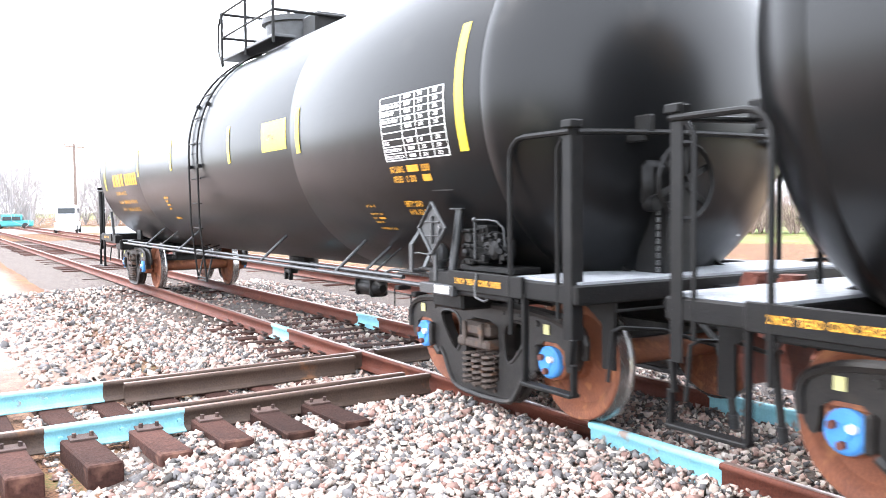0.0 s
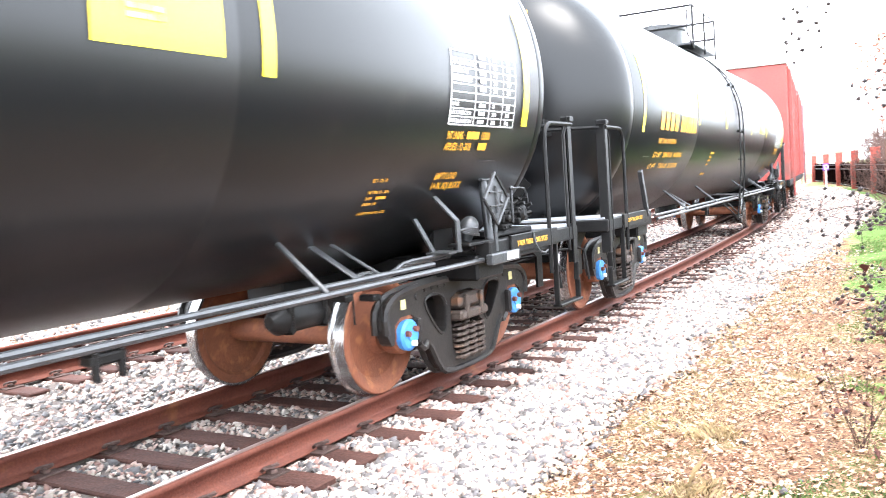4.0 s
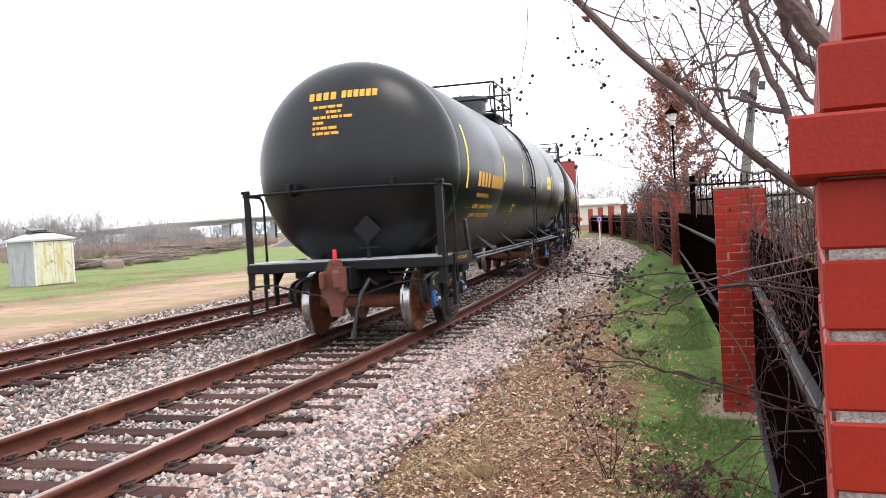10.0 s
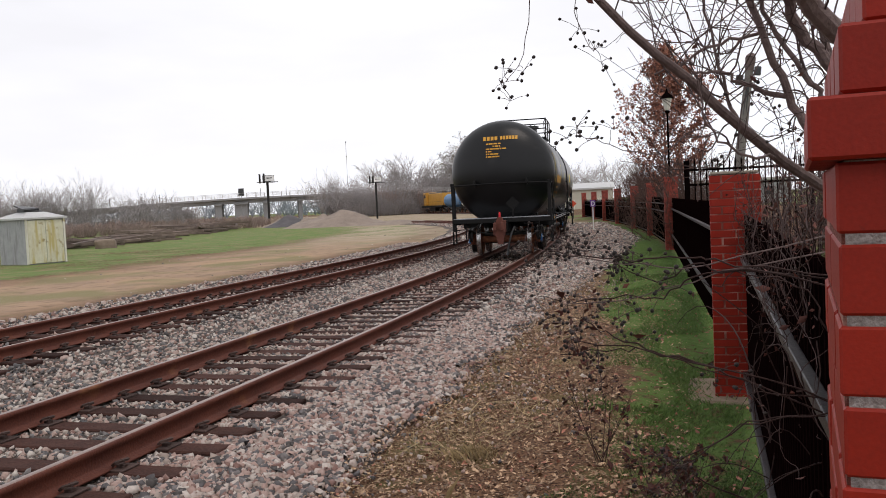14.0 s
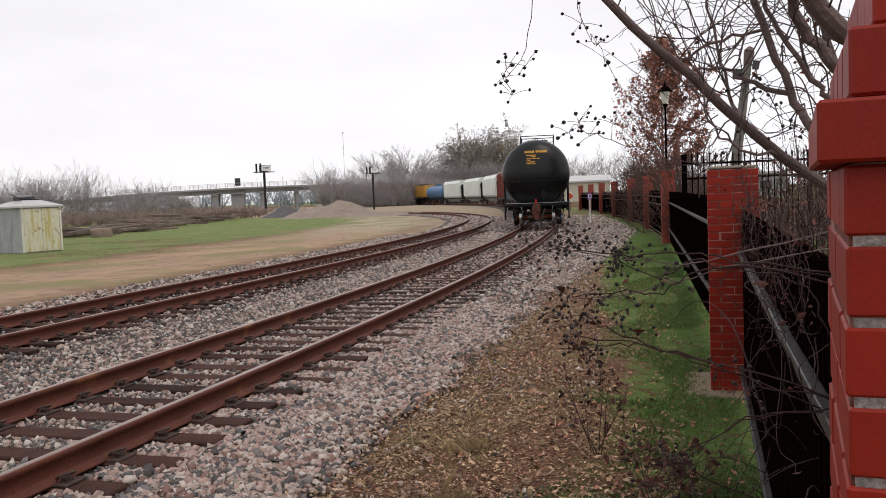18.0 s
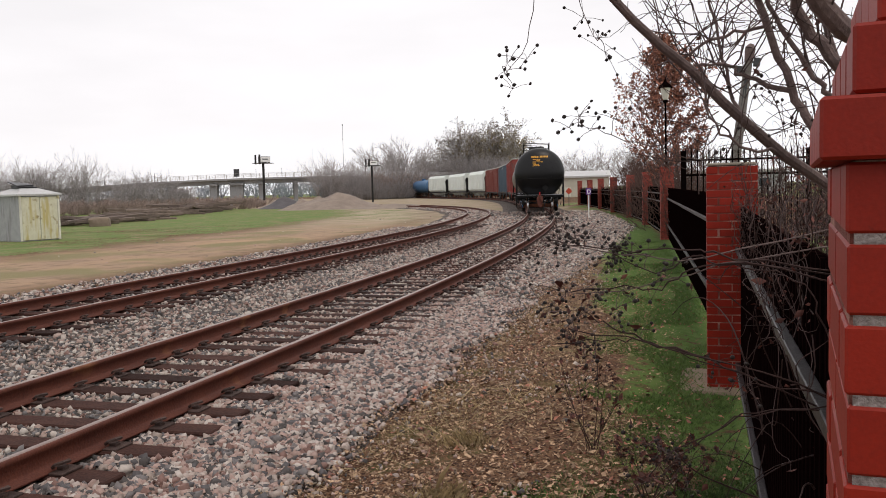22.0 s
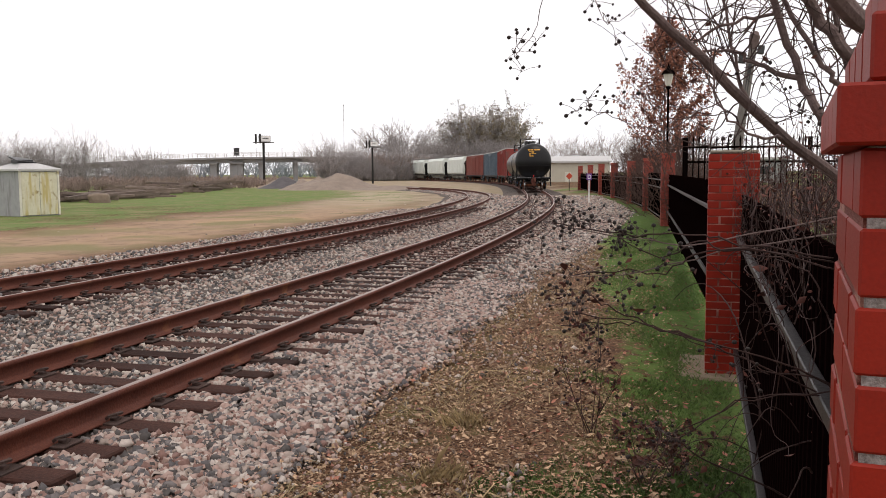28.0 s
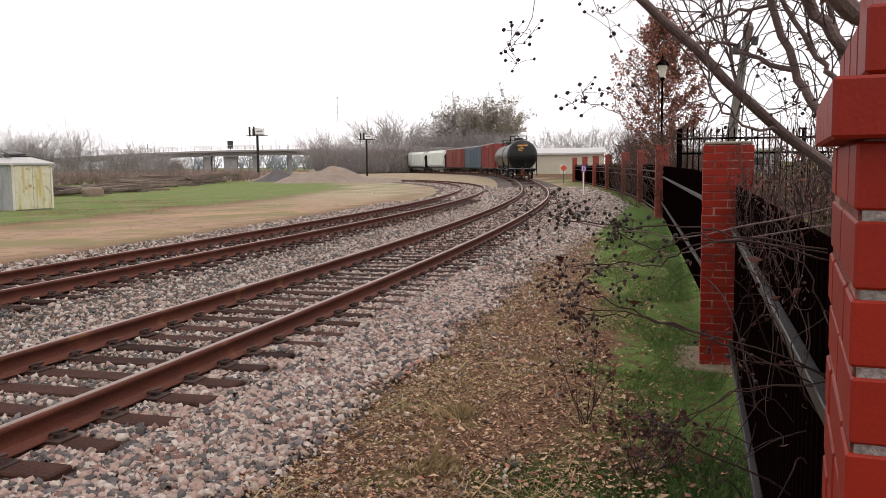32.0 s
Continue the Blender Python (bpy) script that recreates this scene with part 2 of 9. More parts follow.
# black fence paint lightened for the rails, their sky sheen put into the colour
RAILTOPF = mat("skylit_fence_rail", (0.03, 0.024, 0.026), (0.018, 0.015, 0.016), 0.45, 0, 9, 90, 0.2)
BARK = mat("grey_brown_bark", (0.17, 0.118, 0.11), (0.1, 0.067, 0.062), 0.85, 0, 12, 80, 0.6)
TWIG = mat("dark_twig", (0.045, 0.027, 0.026), (0.075, 0.046, 0.042), 0.85, 0, 20, 80, 0.3)
VINE = mat("dark_red_vine", (0.026, 0.011, 0.0095), (0.05, 0.022, 0.018), 0.85, 0, 20, 80, 0.3)
BERRY = mat("dry_seed_pod", (0.012, 0.009, 0.009), (0.028, 0.018, 0.015), 0.8, 0, 30, 90, 0.3, rnd=0.3)
DEADLEAF = mat("dead_red_leaf", (0.12, 0.037, 0.026), (0.075, 0.024, 0.018), 0.8, 0, 20, 80, 0.2, rnd=0.5)
TANLEAF = mat("dry_tan_leaf", (0.46, 0.31, 0.195), (0.15, 0.08, 0.045), 0.8, 0, 20, 80, 0.2, rnd=0.6)
OAKLEAF = mat("russet_leaf", (0.38, 0.15, 0.095), (0.26, 0.105, 0.07), 0.8, 0, 20, 80, 0.2, rnd=0.4)
GRASS = mat("green_grass_blade", (0.074, 0.152, 0.028), (0.12, 0.18, 0.05), 0.75, 0, 3, 30, 0.1, rnd=0.4)
STRAW = mat("straw_grass_blade", (0.36, 0.27, 0.14), (0.26, 0.18, 0.09), 0.85, 0, 3, 30, 0.1, rnd=0.4)
# branches and scrub in lightened tones: haze of the distance is in the colour
HAZETREE = mat("hazed_winter_branches", (0.38, 0.35, 0.345), (0.29, 0.265, 0.26), 0.95, 0, 3, 30, 0, rnd=0.2)
HAZESCRUB = mat("brown_scrub", (0.36, 0.275, 0.24), (0.27, 0.2, 0.17), 0.95, 0, 2, 20, 0, rnd=0.25)
CROWN = mat("grey_olive_crown", (0.22, 0.19, 0.15), (0.15, 0.13, 0.105), 0.95, 0, 2, 20, 0, rnd=0.35)
HEDGE = mat("dark_brown_brush", (0.105, 0.058, 0.045), (0.065, 0.036, 0.03), 0.95, 0, 2, 20, 0, rnd=0.3)
# distance haze painted into the horizon woods as a blue-grey tone
FARHAZE = mat("haze_tinted_far_wood", (0.3, 0.34, 0.37), (0.25, 0.28, 0.31), 0.95, 0, 1, 10, 0, rnd=0.15)
OLIVE = mat("olive_foliage", (0.27, 0.215, 0.1), (0.19, 0.145, 0.065), 0.95, 0, 3, 30, 0, rnd=0.3)
FARCON = mat("bridge_concrete", (0.33, 0.335, 0.34), (0.25, 0.255, 0.26), 0.9, 0, 0.4, 6, 0)
DARKGRAVEL = mat("dark_gravel", (0.11, 0.1, 0.105), (0.07, 0.065, 0.068), 0.95, 0, 1.0, 14, 0.4)
POLEGREY = mat("weathered_grey_pole", (0.2, 0.185, 0.17), (0.13, 0.115, 0.105), 0.9, 0, 3, 40, 0.4)
TANROCK = mat("rough_tan_rock", (0.26, 0.2, 0.155), (0.17, 0.125, 0.095), 0.95, 0, 3, 30, 0.6)
WHITEPAINT = mat("peeling_white_paint", (0.72, 0.71, 0.62), (0.6, 0.59, 0.5), 0.75, 0, 4, 40, 0.4, stain=(0.42, 0.33, 0.12), stain_scale=2.2, stain_cut=0.6)
DOORPAINT = mat("yellowed_door_paint", (0.66, 0.65, 0.5), (0.56, 0.54, 0.4), 0.75, 0, 5, 40, 0.4, stain=(0.3, 0.24, 0.12), stain_scale=3.5, stain_cut=0.58)


def streaked(m, tint, stretch=(5.0, 5.0, 0.7), cut=0.5):
    """Adds run-down stains, long in z, to a paint."""
    n, l = m.node_tree.nodes, m.node_tree.links
    b = n["Principled BSDF"]
    col = b.inputs["Base Color"].links[0].from_socket
    tc, mp, no, ra, mx = (n.new("ShaderNode" + k) for k in ("TexCoord", "Mapping", "TexNoise", "MapRange", "Mix"))
    mp.inputs["Scale"].default_value = stretch
    no.inputs["Scale"].default_value, no.inputs["Detail"].default_value = 1.0, 6
    ra.inputs["From Min"].default_value, ra.inputs["From Max"].default_value = cut, cut + 0.16
    mx.data_type = "RGBA"
    mx.inputs["B"].default_value = (*tint, 1)
    l.new(tc.outputs["Object"], mp.inputs["Vector"])
    l.new(mp.outputs[0], no.inputs["Vector"])
    l.new(no.outputs["Fac"], ra.inputs["Value"])
    l.new(ra.outputs[0], mx.inputs["Factor"])
    l.new(col, mx.inputs["A"])
    l.new(mx.outputs["Result"], b.inputs["Base Color"])


streaked(DOORPAINT, (0.5, 0.42, 0.18))
streaked(WHITEPAINT, (0.5, 0.47, 0.38), cut=0.56)
SHEDGREY = mat("grey_shed_wall", (0.36, 0.37, 0.37), (0.28, 0.29, 0.29), 0.8, 0, 4, 40, 0.3)
streaked(SHEDGREY, (0.22, 0.22, 0.22), cut=0.52)
REDCAR = mat("boxcar_red", (0.3, 0.045, 0.035), (0.22, 0.035, 0.03), 0.6, 0, 1.5, 20, 0.2, stain=(0.16, 0.05, 0.04), stain_scale=1.2)
BROWNCAR = mat("boxcar_oxide_red", (0.24, 0.05, 0.035), (0.18, 0.04, 0.03), 0.65, 0, 1.5, 20, 0.2)
BLUECAR = mat("boxcar_slate_blue", (0.1, 0.15, 0.19), (0.075, 0.11, 0.14), 0.6, 0, 1.5, 20, 0.2)
HOPPER = mat("hopper_pale_grey", (0.72, 0.77, 0.72), (0.6, 0.64, 0.6), 0.6, 0, 1.2, 15, 0.2)
BLUETANK = mat("tank_car_blue", (0.06, 0.17, 0.32), (0.05, 0.13, 0.25), 0.5, 0, 1.2, 20, 0.1)
LOCO = mat("loco_yellow", (0.55, 0.28, 0.03), (0.42, 0.2, 0.03), 0.5, 0, 1.5, 20, 0.1)
GLASS = mat("dark_window_glass", (0.02, 0.025, 0.03), (0.03, 0.035, 0.04), 0.12, 0, 2, 20, 0)
BEIGE = mat("beige_metal_siding", (0.56, 0.53, 0.43), (0.49, 0.46, 0.37), 0.6, 0, 1, 12, 0.1)
ROOFM = mat("pale_metal_roof", (0.55, 0.55, 0.54), (0.45, 0.45, 0.44), 0.5, 0.2, 1, 12, 0.1)
REDSIGN = mat("orange_red_sign", (0.65, 0.08, 0.03), (0.55, 0.07, 0.03), 0.5, 0, 5, 40, 0)
PURPLE = mat("purple_sign", (0.16, 0.05, 0.3), (0.13, 0.045, 0.25), 0.5, 0, 5, 40, 0)
RUBBER = mat("black_rubber", (0.02, 0.02, 0.02), (0.03, 0.03, 0.03), 0.7, 0, 20, 90, 0.2)
REDMARK = mat("red_marker", (0.7, 0.02, 0.03), (0.6, 0.02, 0.03), 0.5, 0, 20, 90, 0)
LOG = mat("grey_old_timber", (0.2, 0.15, 0.125), (0.11, 0.082, 0.068), 0.9, 0, 3, 30, 0.5, rnd=0.3)
GRAVELPILE = mat("gravel_pile", (0.29, 0.23, 0.185), (0.19, 0.148, 0.12), 0.95, 0, 1.0, 14, 0.4)
TEAL = mat("teal_car_paint", (0.05, 0.3, 0.32), (0.04, 0.25, 0.27), 0.35, 0, 3, 40, 0)
TRUCKWHITE = mat("white_truck_paint", (0.75, 0.76, 0.77), (0.68, 0.69, 0.7), 0.35, 0, 3, 40, 0)
LAMPHEAD = mat("frosted_lamp_glass", (0.7, 0.68, 0.6), (0.62, 0.6, 0.53), 0.4, 0, 8, 50, 0)
FARROAD = mat("pale_asphalt", (0.23, 0.22, 0.21), (0.17, 0.165, 0.16), 0.9, 0, 0.8, 20, 0.2)


# ---------------------------------------------------------------- mesh helpers
def mesh_of(bm, name):
    me = bpy.data.meshes.new(name)
    bm.to_mesh(me)
    bm.free()
    return me


def part(name, bm, material, parent=None, label="", smooth=False):
    """One mesh object out of a bmesh, under a thing or a part."""
    me = mesh_of(bm, name) if isinstance(bm, bmesh.types.BMesh) else bm
    for m in (material if isinstance(material, (list, tuple)) else [material]):
        me.materials.append(m)
    if smooth:
        me.polygons.foreach_set("use_smooth", [True] * len(me.polygons))
        me.set_sharp_from_angle(angle=radians(38))
    ob = new(name, me)
    ob.parent = parent
    if label:
        tagged(ob, label)
    return ob


def box(bm, c, s, rot=None, bevel=0.0, mi=0):
    m = Matrix.Translation(c) @ (rot.to_4x4() if rot else Matrix.Identity(4)) @ Matrix.Diagonal((*s, 1))
    r = bmesh.ops.create_cube(bm, size=1, matrix=m)
    fs = {f for v in r["verts"] for f in v.link_faces}
    for f in fs:
        f.material_index = mi
    if bevel:
        es = list({e for f in fs for e in f.edges})
        rb = bmesh.ops.bevel(bm, geom=es, offset=bevel, segments=1, affect="EDGES", profile=0.5)
        for f in rb["faces"]:
            f.material_index = mi


def cyl(bm, a, b, r, seg=10, r2=None, mi=0, caps=True):
    a, b = Vector(a), Vector(b)
    d = b - a
    m = Matrix.Translation((a + b) / 2) @ d.to_track_quat("Z", "Y").to_matrix().to_4x4()
    q = bmesh.ops.create_cone(bm, cap_ends=caps, segments=seg, radius1=r, radius2=r if r2 is None else r2, depth=d.length, matrix=m)
    for f in {f for v in q["verts"] for f in v.link_faces}:
        f.material_index = mi


def tube(bm, pts, r, seg=6, r2=None, mi=0):
    """A swept tube through points, its radius running from r to r2."""
    pts = [Vector(p) for p in pts]
    rings = []
    k = len(pts)
    side = None
    for i, p in enumerate(pts):
        d = (pts[min(i + 1, k - 1)] - pts[max(i - 1, 0)]).normalized()
        if side is None:
            side = d.orthogonal().normalized()
        side = (side - d * side.dot(d)).normalized()
        up = d.cross(side)
        rad = r if r2 is None else r + (r2 - r) * i / (k - 1)
        rings.append([bm.verts.new(p + (side * math.cos(a) + up * math.sin(a)) * rad) for a in (2 * math.pi * j / seg for j in range(seg))])
    for u, v in zip(rings, rings[1:]):
        for j in range(seg):
            f = bm.faces.new((u[j], u[(j + 1) % seg], v[(j + 1) % seg], v[j]))
            f.material_index = mi
    for ring, flip in ((rings[0], True), (rings[-1], False)):
        f = bm.faces.new(ring[::-1] if flip else ring)
        f.material_index = mi


def lathe(bm, prof, axis, seg=32, mi=0):
    """A solid of revolution: prof is (along, radius) pairs about the line from axis[0] in direction axis[1]."""
    o, d = Vector(axis[0]), Vector(axis[1]).normalized()
    s = d.orthogonal().normalized()
    u = d.cross(s)
    rings = []
    for x, r in prof:
        if r < 1e-5:
            rings.append([bm.verts.new(o + d * x)])
        else:
            rings.append([bm.verts.new(o + d * x + (s * math.cos(2 * math.pi * j / seg) + u * math.sin(2 * math.pi * j / seg)) * r) for j in range(seg)])
    for a, b in zip(rings, rings[1:]):
        for j in range(seg):
            k = (j + 1) % seg
            vs = [a[j % len(a)], a[k % len(a)], b[k % len(b)], b[j % len(b)]]
            vs = list(dict.fromkeys(vs))
            if len(vs) > 2:
                f = bm.faces.new(vs)
                f.material_index = mi


def plate(bm, outline, y0, y1, mi=0):
    """An outline in x, z given thickness in y."""
    a = [bm.verts.new((x, y0, z)) for x, z in outline]
    b = [bm.verts.new((x, y1, z)) for x, z in outline]
    for f in (bm.faces.new(a), bm.faces.new(b[::-1])):
        f.material_index = mi
    for i in range(len(a)):
        j = (i + 1) % len(a)
        bm.faces.new((a[j], a[i], b[i], b[j])).material_index = mi


def raw_mesh(name, verts, faces):
    """A mesh out of arrays of triangles or of quads."""
    me = bpy.data.meshes.new(name)
    verts, faces = np.asarray(verts, np.float32), np.asarray(faces, np.int32)
    k = faces.shape[1]
    me.vertices.add(len(verts))
    me.vertices.foreach_set("co", verts.ravel())
    me.loops.add(faces.size)
    me.loops.foreach_set("vertex_index", faces.ravel())
    me.polygons.add(len(faces))
    me.polygons.foreach_set("loop_start", np.arange(0, faces.size, k, dtype=np.int32))
    me.polygons.foreach_set("loop_total", np.full(len(faces), k, np.int32))
    me.update(calc_edges=True)
    return me


def thing(name, label, category, group="", m=None):
    ob = tagged(new(name), label, category, group)
    if m is not None:
        ob.matrix_basis = m
    return ob


# ---------------------------------------------------------------- track lines
class Line:
    """A plan curve from curvatures at stations."""

    def __init__(self, stations, bends, y, heading, end=300.0):
        self.s = np.arange(-120, end, 0.5)
        th = np.cumsum(np.interp(self.s, stations, bends)) * 0.5
        i = int(120 / 0.5)
        th = th - th[i] + heading
        self.th = th
        self.x = np.cumsum(np.cos(th)) * 0.5
        self.y = np.cumsum(np.sin(th)) * 0.5
        self.x += -self.x[i]
        self.y += y - self.y[i]

    def at(self, s, off=0.0):
        x, y, t = (float(np.interp(s, self.s, q)) for q in (self.x, self.y, self.th))
        return x - math.sin(t) * off, y + math.cos(t) * off, t


MAIN = Line((-60, -20, 0, 12, 26, 42, 62, 90, 130, 180, 240), (0, 0, 0.00078, 0.00464, 0.0031, 0.00467, 0.00117, 0.0011, 0.00455, 0.002, 0.00139), 4.70, 0.0189)
SIDE = Line((-60, -20, 10, 22, 34, 46, 60, 80, 120), (0, 0, 0.00148, 0.0034, 0.006, 0.0062, 0.0109, 0.0118, 0.0118), 9.18, 0.0205, 130)
RAILZ = 0.18


# ---------------------------------------------------------------- ground
def smooth_step(a, b, v):
    t = np.clip((v - a) / (b - a), 0, 1)
    return t * t * (3 - 2 * t)


def line_offset(line, x, y):
    """Signed distance to the left of a line, for arrays of points."""
    d = np.full(x.shape, 1e9)
    best = np.zeros(x.shape)
    for i in range(0, len(line.s), 4):
        dx, dy = x - line.x[i], y - line.y[i]
        q = dx * dx + dy * dy
        near = q < d
        d = np.where(near, q, d)
        best = np.where(near, -math.sin(line.th[i]) * dx + math.cos(line.th[i]) * dy, best)
    return np.sign(best) * np.sqrt(d)


def dip(x, y):
    """How far the ground falls toward the fence foot."""
    return 0.085 * smooth_step(0.75, 0.0, y) * smooth_step(4.6, 6.8, x) * (1 - smooth_step(13, 20, x))


def build_ground():
    def steps(lo, hi, fine_lo, fine_hi, fine, far):
        a = list(np.arange(fine_lo, fine_hi, fine))
        v, s = fine_hi, fine
        while v < hi:
            a.append(v)
            s = min(s * 1.22, far)
            v += s
        b, v, s = [], fine_lo, fine
        while v > lo:
            s = min(s * 1.22, far)
            v -= s
            b.append(v)
        return np.array(b[::-1] + a)

    xs, ys = steps(-1800, 2600, -14, 22, 0.22, 90), steps(-1500, 2000, -2, 16, 0.22, 90)
    X, Y = np.meshgrid(xs, ys, indexing="ij")
    om, os = line_offset(MAIN, X, Y), line_offset(SIDE, X, Y)
    rng = np.random.default_rng(3)
    bumps = np.zeros(X.shape)
    for k in range(14):
        a, w, p = rng.uniform(0, 6.28), rng.uniform(0.6, 5), rng.uniform(0, 6.28)
        bumps += np.sin((X * np.cos(a) + Y * np.sin(a)) * w + p) / 14
    near = np.exp(-((X - 5) ** 2 + (Y - 3) ** 2) / 900)
    Z = -0.07 + bumps * 0.035 * near
    bed = smooth_step(-3.4, -2.2, om) * (1 - smooth_step(2.2, 3.4, os)) * (X < 125) * (X > -40)
    Z = Z - 0.05 * bed - dip(X, Y)
    n, m = X.shape
    idx = np.arange(n * m).reshape(n, m)
    f = np.stack([idx[:-1, :-1], idx[1:, :-1], idx[1:, 1:], idx[:-1, 1:]], -1).reshape(-1, 4)
    me = raw_mesh("ground", np.stack([X, Y, Z], -1).reshape(-1, 3), f)
    wob = bumps * 1.2
    edge = np.interp(X, (3, 8, 12, 19, 30), (-4.45, -4.0, -3.6, -3.0, -3.0)) + wob * 0.45
    lawn = (1 - smooth_step(-0.25, 0.25, om - edge)) * smooth_step(-26, -24, om) * np.interp(X, (4, 8, 11, 24, 30), (0.45, 0.56, 0.8, 0.76, 0.3))
    field = smooth_step(9, 13.5, os + wob * 2) * (1 - 0.5 * smooth_step(34, 60, os))
    fwd = smooth_step(-14, -2, X)
    verge = smooth_step(-5.2, -4.6, om) * (1 - smooth_step(-3.6, -2.6, om)) * smooth_step(24, 30, X) * (X < 90) * 0.5
    inner = smooth_step(2.6, 4.5, os) * smooth_step(42, 56, X) * (X < 110) * 0.45
    grass = np.clip(verge + inner + lawn * fwd + field * smooth_step(-8, 10, X) * 0.66 + (1 - smooth_step(-34, -26, om)) * 0.7 + smooth_step(30, 34, Y) * (X < -8) * 0.6, 0, 1)
    tan = smooth_step(2.5, 5, os) * (1 - smooth_step(9, 13, os + wob * 2))
    tan = np.maximum(tan, smooth_step(-4.2, -3.0, om) * (1 - smooth_step(2.5, 5, os)) * smooth_step(26, 40, X) * (X < 240) * 0.75)
    clay = (1 - smooth_step(-14, -7.5, X)) * (1 - smooth_step(-3.4, -2.6, om))
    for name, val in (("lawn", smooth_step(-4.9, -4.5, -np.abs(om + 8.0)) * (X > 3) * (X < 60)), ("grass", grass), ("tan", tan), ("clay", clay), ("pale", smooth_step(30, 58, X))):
        at = me.attributes.new(name, "FLOAT", "POINT")
        at.data.foreach_set("value", val.astype(np.float32).ravel())
    mt = bpy.data.materials.new("dirt_and_grass")
    mt.use_nodes = True
    nd, lk = mt.node_tree.nodes, mt.node_tree.links
    b = nd["Principled BSDF"]
    b.inputs["Roughness"].default_value = 0.95
    b.inputs["Specular IOR Level"].default_value = 0.15
    tc = nd.new("ShaderNodeTexCoord")

    def noise_at(sc, det=6):
        q = nd.new("ShaderNodeTexNoise")
        q.inputs["Scale"].default_value, q.inputs["Detail"].default_value = sc, det
        lk.new(tc.outputs["Object"], q.inputs["Vector"])
        return q.outputs["Fac"]

    def ranged(v, a, c, lo=0.0, hi=1.0):
        q = nd.new("ShaderNodeMapRange")
        q.inputs["From Min"].default_value, q.inputs["From Max"].default_value = a, c
        q.inputs["To Min"].default_value, q.inputs["To Max"].default_value = lo, hi
        lk.new(v, q.inputs["Value"])
        return q.outputs[0]

    def blend(fac, a, c):
        q = nd.new("ShaderNodeMix")
        q.data_type = "RGBA"
        lk.new(fac, q.inputs["Factor"])
        for s, v in (("A", a), ("B", c)):
            if isinstance(v, tuple):
                q.inputs[s].default_value = (*v, 1)
            else:
                lk.new(v, q.inputs[s])
        return q.outputs["Result"]

    def math2(op, a, c):
        q = nd.new("ShaderNodeMath")
        q.operation = op
        for i, v in enumerate((a, c)):
            if isinstance(v, (int, float)):
                q.inputs[i].default_value = v
            else:
                lk.new(v, q.inputs[i])
        return q.outputs[0]

    def attr(nm):
        q = nd.new("ShaderNodeAttribute")
        q.attribute_name = nm
        return q.outputs["Fac"]

    n1, n2, n3 = noise_at(0.7), noise_at(7), noise_at(45)
    dirt = blend(ranged(n2, 0.35, 0.65), (0.138, 0.067, 0.039), (0.21, 0.12, 0.07))
    dirt = blend(ranged(n3, 0.46, 0.62), dirt, (0.045, 0.022, 0.015))
    dirt = blend(math2("MULTIPLY", ranged(noise_at(1.9, 4), 0.55, 0.66), ranged(n3, 0.42, 0.56)), dirt, (0.105, 0.1, 0.036))
    tanc = blend(ranged(n1, 0.35, 0.65), (0.4, 0.265, 0.175), (0.31, 0.215, 0.15))
    tanc = blend(ranged(noise_at(2.2), 0.5, 0.66), tanc, (0.25, 0.175, 0.118))
    tanc = blend(ranged(noise_at(0.16), 0.5, 0.62), tanc, (0.42, 0.275, 0.175))
    tanc = blend(ranged(noise_at(0.33), 0.47, 0.62), tanc, (0.235, 0.2, 0.105))
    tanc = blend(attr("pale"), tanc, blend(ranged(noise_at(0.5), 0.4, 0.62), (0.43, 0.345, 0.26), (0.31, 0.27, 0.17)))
    col = blend(attr("tan"), dirt, tanc)
    col = blend(attr("clay"), col, blend(ranged(n2, 0.4, 0.65), (0.24, 0.18, 0.16), (0.3, 0.235, 0.21)))
    grc = blend(ranged(n1, 0.47, 0.7), (0.145, 0.21, 0.065), (0.28, 0.22, 0.125))
    grc = blend(ranged(n3, 0.45, 0.75), grc, (0.08, 0.11, 0.03))
    grc = blend(attr("lawn"), grc, blend(ranged(n2, 0.4, 0.62), (0.06, 0.124, 0.022), (0.1, 0.15, 0.04)))
    gf = math2("ADD", math2("ADD", attr("grass"), math2("MULTIPLY", math2("SUBTRACT", noise_at(0.22), 0.5), 0.9)), math2("MULTIPLY", math2("SUBTRACT", n2, 0.5), 1.2))
    col = blend(ranged(gf, 0.42, 0.62), col, grc)
    lk.new(col, b.inputs["Base Color"])
    bu = nd.new("ShaderNodeBump")
    bu.inputs["Strength"].default_value, bu.inputs["Distance"].default_value = 0.7, 0.03
    lk.new(math2("ADD", n2, n3), bu.inputs["Height"])
    lk.new(bu.outputs[0], b.inputs["Normal"])
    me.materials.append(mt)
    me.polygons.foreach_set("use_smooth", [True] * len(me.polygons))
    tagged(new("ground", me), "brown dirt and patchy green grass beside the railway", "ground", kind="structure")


build_ground()


def ribbon(name, line, s0, s1, step, prof, material, label):
    """A strip along a line: prof is (offset, height) pairs."""
    ss = np.arange(s0, s1 + 1e-6, step)
    v = []
    rng = np.random.default_rng(5)
    for s in ss:
        for o, z in prof:
            x, y, _ = line.at(s, o)
            v.append((x, y, z + rng.uniform(-0.012, 0.012)))
    k = len(prof)
    f = [(i * k + j, (i + 1) * k + j, (i + 1) * k + j + 1, i * k + j + 1) for i in range(len(ss) - 1) for j in range(k - 1)]
    me = raw_mesh(name, v, f)
    me.materials.append(material)
    me.polygons.foreach_set("use_smooth", [True] * len(me.polygons))
    return tagged(new(name, me), label, "ballast", kind="structure")


